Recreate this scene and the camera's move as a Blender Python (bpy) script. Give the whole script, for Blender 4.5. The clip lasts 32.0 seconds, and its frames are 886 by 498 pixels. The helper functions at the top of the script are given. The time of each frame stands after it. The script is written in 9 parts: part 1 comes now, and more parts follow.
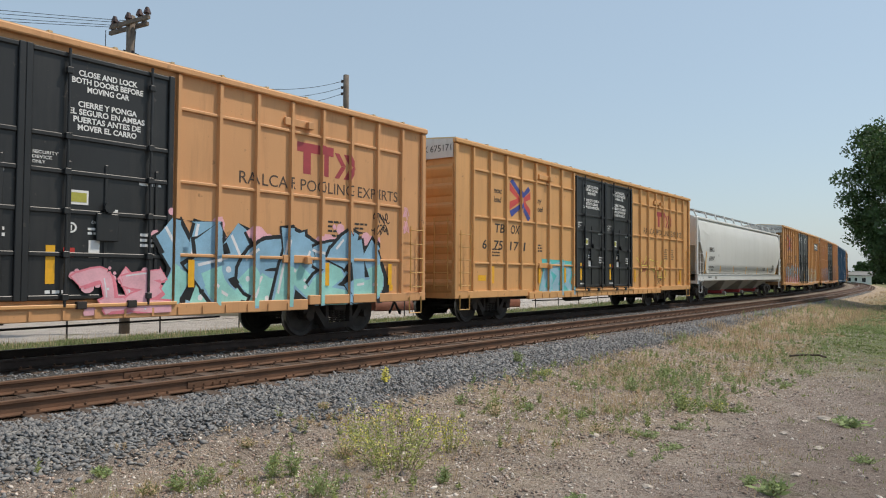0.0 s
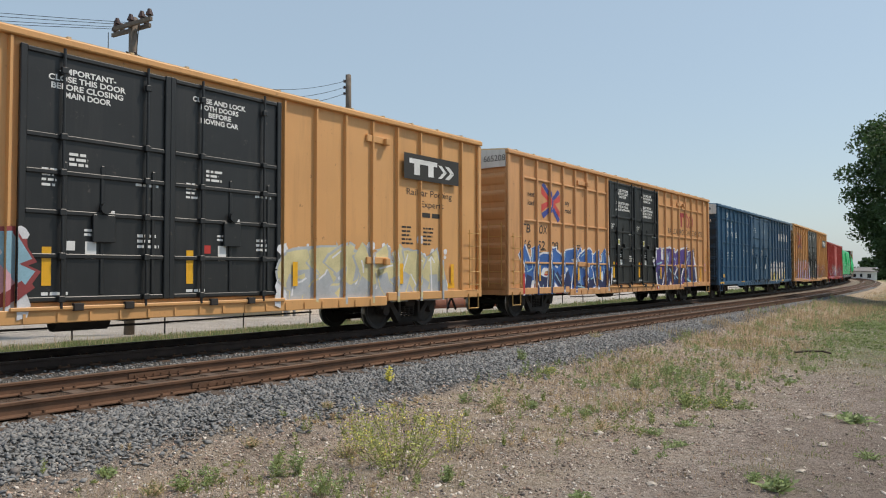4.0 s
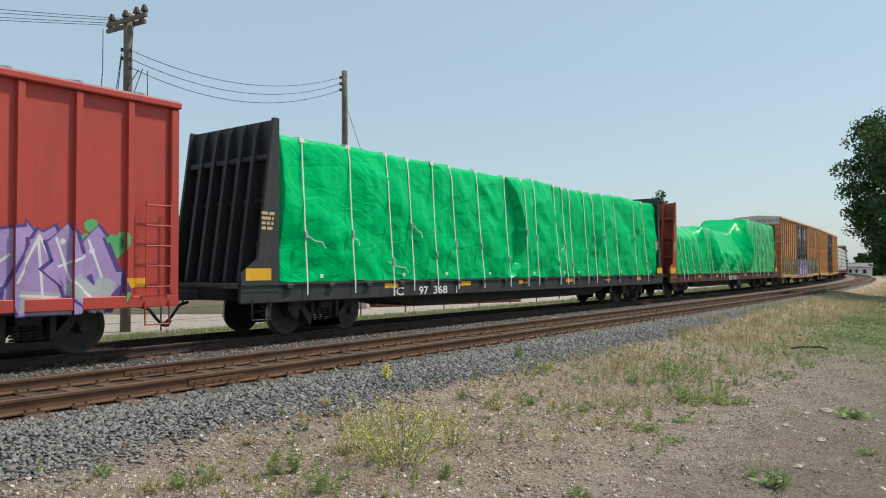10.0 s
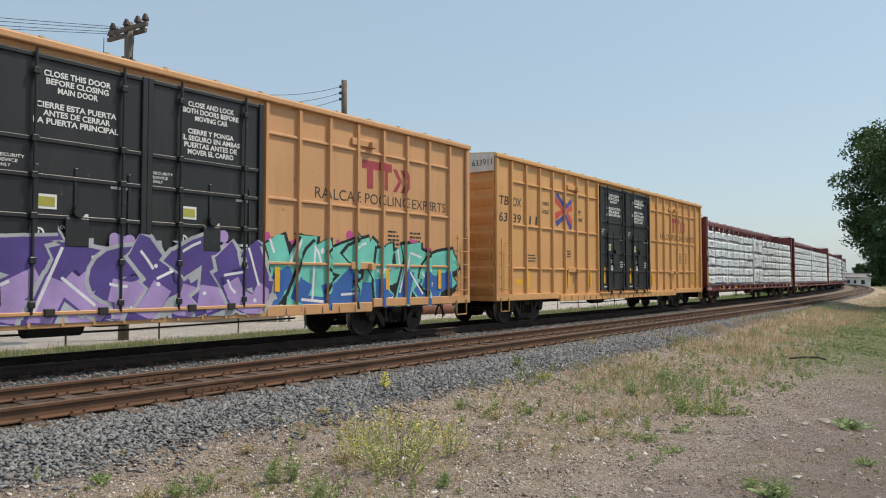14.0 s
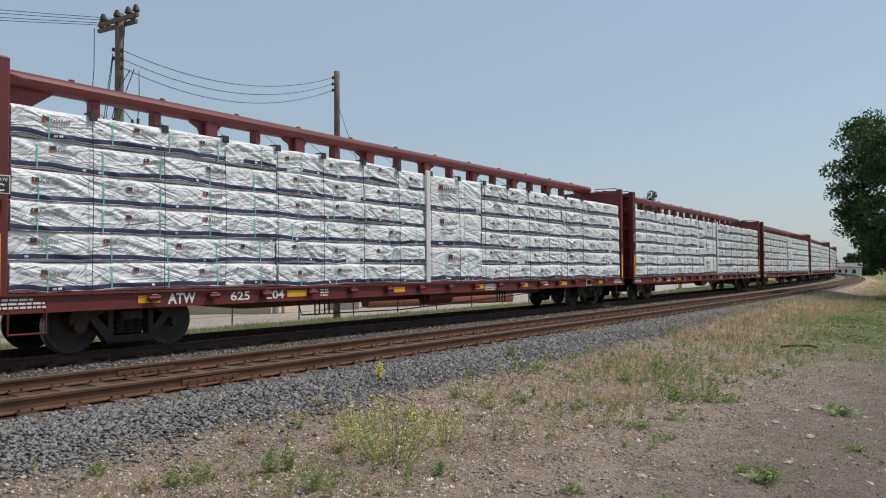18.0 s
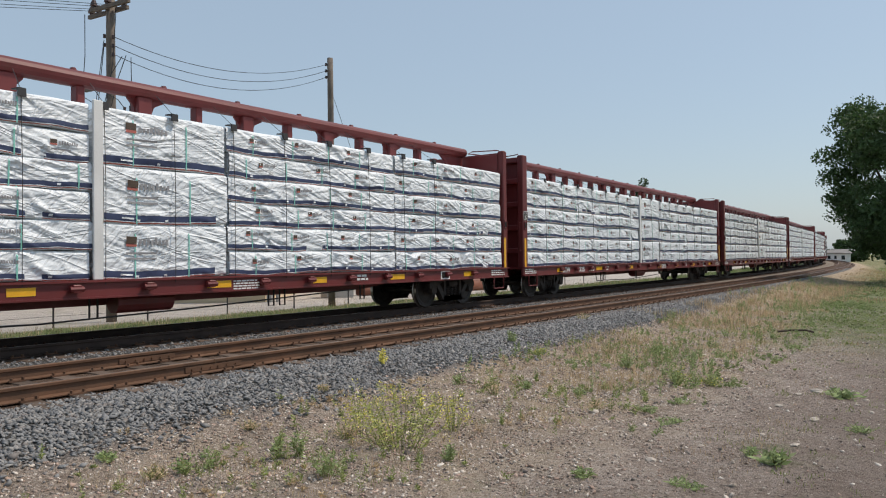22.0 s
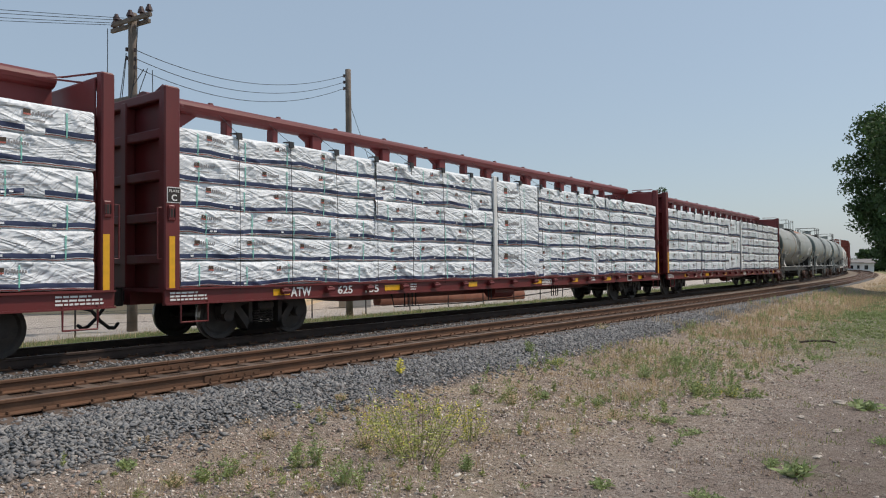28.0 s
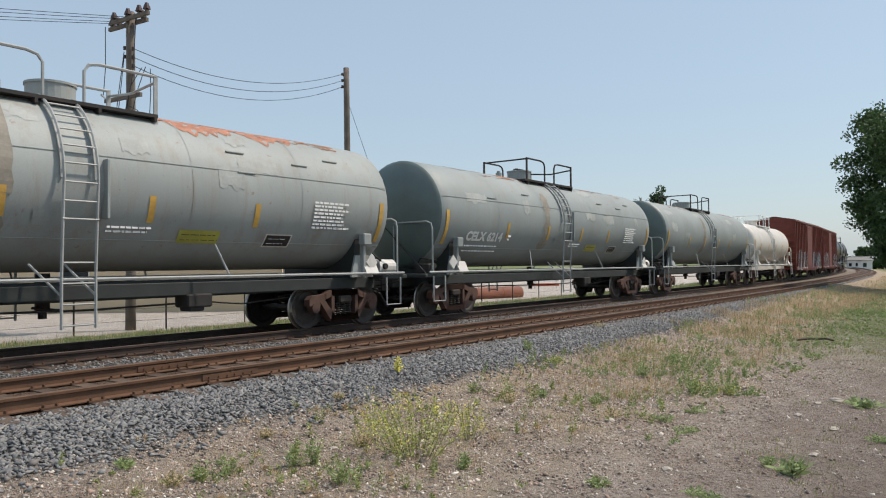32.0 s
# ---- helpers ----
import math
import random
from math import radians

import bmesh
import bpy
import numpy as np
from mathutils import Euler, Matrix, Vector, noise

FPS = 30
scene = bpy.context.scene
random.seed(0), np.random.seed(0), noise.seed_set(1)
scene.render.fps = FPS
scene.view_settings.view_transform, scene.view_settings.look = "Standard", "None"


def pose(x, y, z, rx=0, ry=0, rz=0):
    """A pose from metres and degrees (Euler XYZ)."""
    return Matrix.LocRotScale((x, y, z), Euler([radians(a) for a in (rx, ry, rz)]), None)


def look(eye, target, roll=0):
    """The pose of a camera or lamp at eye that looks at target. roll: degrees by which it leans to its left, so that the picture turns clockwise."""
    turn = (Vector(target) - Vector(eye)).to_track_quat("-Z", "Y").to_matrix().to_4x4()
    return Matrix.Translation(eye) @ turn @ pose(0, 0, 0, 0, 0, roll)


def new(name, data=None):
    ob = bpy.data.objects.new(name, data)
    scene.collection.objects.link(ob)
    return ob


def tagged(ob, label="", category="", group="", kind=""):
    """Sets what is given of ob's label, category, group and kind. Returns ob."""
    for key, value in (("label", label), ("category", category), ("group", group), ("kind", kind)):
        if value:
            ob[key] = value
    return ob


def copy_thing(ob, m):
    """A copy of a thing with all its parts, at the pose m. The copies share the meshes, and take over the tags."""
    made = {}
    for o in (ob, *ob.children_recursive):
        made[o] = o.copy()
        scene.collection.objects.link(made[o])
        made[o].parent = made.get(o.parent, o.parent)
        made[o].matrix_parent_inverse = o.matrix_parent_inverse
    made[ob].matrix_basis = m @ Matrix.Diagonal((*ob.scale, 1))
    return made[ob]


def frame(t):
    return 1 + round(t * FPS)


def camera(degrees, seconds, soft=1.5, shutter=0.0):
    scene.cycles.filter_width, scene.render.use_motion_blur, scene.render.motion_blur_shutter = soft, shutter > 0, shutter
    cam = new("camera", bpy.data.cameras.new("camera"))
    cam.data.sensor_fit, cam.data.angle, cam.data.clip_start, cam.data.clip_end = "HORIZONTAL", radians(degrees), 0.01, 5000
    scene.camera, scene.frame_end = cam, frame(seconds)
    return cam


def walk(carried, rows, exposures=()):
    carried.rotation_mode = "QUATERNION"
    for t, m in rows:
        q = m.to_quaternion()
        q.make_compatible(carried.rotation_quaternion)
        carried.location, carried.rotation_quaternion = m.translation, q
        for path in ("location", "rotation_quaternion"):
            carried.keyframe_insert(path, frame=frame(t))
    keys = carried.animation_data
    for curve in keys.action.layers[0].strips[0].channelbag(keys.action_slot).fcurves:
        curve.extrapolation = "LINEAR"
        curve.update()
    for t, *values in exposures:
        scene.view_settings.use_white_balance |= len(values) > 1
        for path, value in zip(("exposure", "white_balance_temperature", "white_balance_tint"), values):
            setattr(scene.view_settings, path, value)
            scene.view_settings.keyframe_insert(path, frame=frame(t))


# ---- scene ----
# ---- camera: hand-held at one spot, with small drifts ----
cam = camera(62.82, 32.0, soft=1.1)
walk(cam, [
    (0, look((0.155, 0.009, 1.397), (0.155, 10.003, 1.736), 0.361)),
    (0.5, look((0.155, 0.005, 1.386), (0.127, 9.999, 1.741), 0.349)),
    (1, look((0.158, -0.008, 1.389), (0.109, 9.985, 1.751), 0.32)),
    (1.5, look((0.166, -0.008, 1.387), (0.107, 9.985, 1.75), 0.319)),
    (2, look((0.17, 0.01, 1.384), (0.114, 10.003, 1.754), 0.284)),
    (2.5, look((0.165, 0.003, 1.39), (0.117, 9.997, 1.746), 0.289)),
    (3, look((0.159, 0.008, 1.396), (0.099, 10.002, 1.744), 0.182)),
    (3.5, look((0.17, 0.002, 1.397), (0.103, 9.996, 1.733), 0.013)),
    (5.5, look((0.172, 0.013, 1.382), (0.143, 10.008, 1.685), -0.194)),
    (6, look((0.148, 0.012, 1.388), (0.127, 10.007, 1.681), -0.08)),
    (6.5, look((0.146, 0.016, 1.391), (0.117, 10.012, 1.667), -0.134)),
    (7, look((0.157, 0.024, 1.386), (0.12, 10.02, 1.643), -0.12)),
    (7.5, look((0.174, 0.028, 1.393), (0.145, 10.026, 1.632), -0.168)),
    (8, look((0.168, 0.035, 1.391), (0.158, 10.032, 1.632), -0.183)),
    (8.5, look((0.168, 0.018, 1.395), (0.163, 10.015, 1.64), -0.148)),
    (9, look((0.162, 0.025, 1.389), (0.159, 10.022, 1.641), -0.14)),
    (9.5, look((0.166, 0.027, 1.393), (0.16, 10.023, 1.65), -0.157)),
    (10, look((0.163, 0.034, 1.392), (0.157, 10.03, 1.67), -0.189)),
    (10.5, look((0.157, 0.032, 1.392), (0.147, 10.028, 1.681), -0.183)),
    (11, look((0.159, 0.034, 1.393), (0.145, 10.03, 1.697), -0.247)),
    (11.5, look((0.154, 0.02, 1.391), (0.142, 10.015, 1.713), -0.277)),
    (12, look((0.157, 0.019, 1.395), (0.147, 10.013, 1.725), -0.233)),
    (12.5, look((0.156, 0.018, 1.392), (0.144, 10.011, 1.748), -0.127)),
    (13, look((0.149, 0.012, 1.392), (0.145, 10.005, 1.763), -0.03)),
    (13.5, look((0.163, 0.014, 1.393), (0.161, 10.006, 1.784), 0.012)),
    (14, look((0.159, 0.012, 1.393), (0.171, 10.003, 1.796), 0.023)),
    (14.5, look((0.158, 0.016, 1.388), (0.186, 10.008, 1.786), 0.068)),
    (16.5, look((0.152, 0.013, 1.389), (0.239, 10.006, 1.756), -0.01)),
    (17, look((0.152, 0.01, 1.387), (0.253, 10.003, 1.73), -0.06)),
    (17.5, look((0.152, 0.002, 1.386), (0.261, 9.996, 1.706), -0.179)),
    (18, look((0.149, -0.017, 1.373), (0.252, 9.978, 1.659), -0.269)),
    (18.5, look((0.085, -0.025, 1.376), (0.174, 9.972, 1.603), -0.27)),
    (19, look((0.035, -0.053, 1.362), (0.141, 9.944, 1.555), -0.292)),
    (19.5, look((0.028, -0.044, 1.359), (0.188, 9.954, 1.538), -0.342)),
    (20, look((0.003, -0.037, 1.352), (0.239, 9.959, 1.52), -0.386)),
    (20.5, look((-0, -0.008, 1.349), (0.276, 9.987, 1.496), -0.557)),
    (21, look((-0.001, 0.013, 1.348), (0.272, 10.009, 1.477), -0.532)),
    (21.5, look((-0.008, 0.022, 1.342), (0.237, 10.019, 1.459), -0.525)),
    (22, look((-0.019, 0.025, 1.344), (0.205, 10.021, 1.467), -0.549)),
    (22.5, look((-0.024, 0.022, 1.346), (0.182, 10.02, 1.461), -0.493)),
    (23, look((-0.019, 0.009, 1.34), (0.183, 10.006, 1.454), -0.407)),
    (23.5, look((-0.022, 0.02, 1.343), (0.172, 10.017, 1.451), -0.285)),
    (24, look((-0.031, 0.016, 1.337), (0.139, 10.014, 1.451), -0.249)),
    (24.5, look((-0.02, 0.007, 1.34), (0.118, 10.005, 1.457), -0.288)),
    (25, look((-0.018, 0.011, 1.345), (0.075, 10.01, 1.461), -0.254)),
    (25.5, look((-0.012, 0.01, 1.345), (0.018, 10.009, 1.49), -0.338)),
    (27.5, look((-0.009, 0.008, 1.336), (-0.029, 10.005, 1.6), -0.575)),
    (28, look((-0.016, 0.011, 1.339), (-0.031, 10.008, 1.602), -0.576)),
    (28.5, look((-0.011, 0.012, 1.343), (-0.026, 10.008, 1.606), -0.534)),
    (29, look((-0.019, -0.003, 1.347), (-0.03, 9.994, 1.619), -0.519)),
    (29.5, look((-0.027, 0.004, 1.342), (-0.038, 10, 1.61), -0.538)),
    (30, look((-0.017, 0.007, 1.342), (-0.043, 10.003, 1.598), -0.57)),
    (30.5, look((-0.017, -0.005, 1.337), (-0.04, 9.992, 1.596), -0.556)),
    (31, look((-0.011, -0.004, 1.343), (-0.036, 9.992, 1.595), -0.548)),
    (31.5, look((-0.013, -0.008, 1.347), (-0.028, 9.989, 1.585), -0.563)),
    (32, look((-0, -0, 1.345), (-0, 9.997, 1.583), -0.654)),
], [(0.0, 0.06, 6500, 8), (3.0, 0.0, 6500, 9), (6.0, 0.24, 6650, 5), (8.0, 0.20, 6650, 5), (10.0, 0.15, 6550, 4), (12.0, 0.06, 6500, 4), (13.0, 0.10, 6500, 6), (14.0, 0.12, 6550, 7), (15.5, 0.0, 6500, 9), (17.0, -0.22, 6500, 10), (18.0, -0.14, 6500, 10), (20.0, -0.02, 6500, 10), (22.0, -0.02, 6500, 10), (23.0, -0.08, 6500, 11), (29.0, -0.12, 6500, 11), (31.0, 0.0, 6500, 10), (32.0, 0.14, 6500, 9)])

# ---- world, sun ----
SUN_EL, SUN_AZ = radians(57), radians(12)      # azimuth from +x towards +y
world = bpy.data.worlds.new("hazy_sky")
scene.world = world
world.use_nodes = True
wn = world.node_tree.nodes
sky = wn.new("ShaderNodeTexSky")
sky.sky_type = "NISHITA"
sky.sun_disc = False
sky.sun_elevation = SUN_EL
sky.sun_rotation = radians(90) - SUN_AZ
sky.air_density, sky.dust_density, sky.ozone_density, sky.altitude = 1.2, 1.3, 1.0, 100
wn["Background"].inputs[1].default_value = 0.142
haze = wn.new("ShaderNodeMix")
haze.data_type = "RGBA"
haze.inputs["Factor"].default_value = 0.66
haze.inputs["B"].default_value = (2.93, 3.64, 4.36, 1)
world.node_tree.links.new(sky.outputs[0], haze.inputs["A"])
world.node_tree.links.new(haze.outputs["Result"], wn["Background"].inputs[0])
sun = new("sun", bpy.data.lights.new("sun", "SUN"))
sun.data.energy, sun.data.angle, sun.data.color = 3.3, radians(3), (1.0, 0.885, 0.765)
sun.matrix_world = look((math.cos(SUN_EL) * math.cos(SUN_AZ) * 50, math.cos(SUN_EL) * math.sin(SUN_AZ) * 50, math.sin(SUN_EL) * 50), (0, 0, 0))
scene.view_settings.exposure = 0.0


# ---- materials ----
def mat(name, color, rough=0.6, metal=0.0, vary=0.12, scale=1.5, bump=0.15, grain=40.0, dirt=None, dirt_amount=0.0, streak=True, spec=0.5, objvary=0.0, chips=None):
    """Procedural surface: base colour with broad and fine variation, fine relief, and stains (streaked downwards if wished)."""
    m = bpy.data.materials.new(name)
    m.use_nodes = True
    nt = m.node_tree
    n, l = nt.nodes, nt.links
    b = n["Principled BSDF"]
    b.inputs["Roughness"].default_value, b.inputs["Metallic"].default_value = rough, metal
    b.inputs["Specular IOR Level"].default_value = spec
    co = n.new("ShaderNodeTexCoord")
    big = n.new("ShaderNodeTexNoise")
    big.inputs["Scale"].default_value, big.inputs["Detail"].default_value = scale, 5
    l.new(co.outputs["Object"], big.inputs["Vector"])
    fine = n.new("ShaderNodeTexNoise")
    fine.inputs["Scale"].default_value, fine.inputs["Detail"].default_value = grain, 3
    l.new(co.outputs["Object"], fine.inputs["Vector"])
    add = n.new("ShaderNodeMath")
    add.operation = "MULTIPLY_ADD"
    add.inputs[1].default_value = 0.4
    l.new(fine.outputs["Fac"], add.inputs[0])
    l.new(big.outputs["Fac"], add.inputs[2])
    ramp = n.new("ShaderNodeMapRange")
    ramp.inputs["From Min"].default_value, ramp.inputs["From Max"].default_value = 0.45, 0.95
    ramp.inputs["To Min"].default_value, ramp.inputs["To Max"].default_value = 1 - vary, 1 + vary
    l.new(add.outputs[0], ramp.inputs["Value"])
    mul = n.new("ShaderNodeVectorMath")
    mul.operation = "SCALE"
    mul.inputs[0].default_value = color
    l.new(ramp.outputs[0], mul.inputs["Scale"])
    out = mul.outputs[0]
    if objvary:
        info = n.new("ShaderNodeObjectInfo")
        mr = n.new("ShaderNodeMapRange")
        mr.inputs["To Min"].default_value, mr.inputs["To Max"].default_value = 1 - objvary, 1 + objvary
        l.new(info.outputs["Random"], mr.inputs["Value"])
        m2 = n.new("ShaderNodeVectorMath")
        m2.operation = "SCALE"
        l.new(out, m2.inputs[0])
        l.new(mr.outputs[0], m2.inputs["Scale"])
        out = m2.outputs[0]
    if dirt:
        mp = n.new("ShaderNodeMapping")
        mp.inputs["Scale"].default_value = (2.2, 2.2, 0.22) if streak else (1.3, 1.3, 1.3)
        l.new(co.outputs["Object"], mp.inputs["Vector"])
        dn = n.new("ShaderNodeTexNoise")
        dn.inputs["Scale"].default_value, dn.inputs["Detail"].default_value, dn.inputs["Roughness"].default_value = 1.6, 8, 0.7
        l.new(mp.outputs[0], dn.inputs["Vector"])
        dr = n.new("ShaderNodeMapRange")
        dr.inputs["From Min"].default_value, dr.inputs["From Max"].default_value = 0.5, 0.78
        dr.inputs["To Max"].default_value = dirt_amount
        l.new(dn.outputs["Fac"], dr.inputs["Value"])
        mix = n.new("ShaderNodeMix")
        mix.data_type = "RGBA"
        mix.inputs["B"].default_value = (*dirt, 1)
        l.new(dr.outputs[0], mix.inputs["Factor"])
        l.new(out, mix.inputs["A"])
        out = mix.outputs["Result"]
    if chips:
        cn = n.new("ShaderNodeTexNoise")
        cn.inputs["Scale"].default_value, cn.inputs["Detail"].default_value, cn.inputs["Roughness"].default_value = 5.5, 9, 0.72
        l.new(co.outputs["Object"], cn.inputs["Vector"])
        cr = n.new("ShaderNodeMapRange")
        cr.inputs["From Min"].default_value, cr.inputs["From Max"].default_value = 0.625, 0.68
        cr.inputs["To Max"].default_value = 0.75
        l.new(cn.outputs["Fac"], cr.inputs["Value"])
        cm = n.new("ShaderNodeMix")
        cm.data_type = "RGBA"
        cm.inputs["B"].default_value = (*chips, 1)
        l.new(cr.outputs[0], cm.inputs["Factor"])
        l.new(out, cm.inputs["A"])
        out = cm.outputs["Result"]
    l.new(out, b.inputs["Base Color"])
    if bump:
        bp = n.new("ShaderNodeBump")
        bp.inputs["Strength"].default_value, bp.inputs["Distance"].default_value = bump, 0.02
        l.new(add.outputs[0], bp.inputs["Height"])
        l.new(bp.outputs[0], b.inputs["Normal"])
    return m


RUSTY = (0.16, 0.06, 0.03)
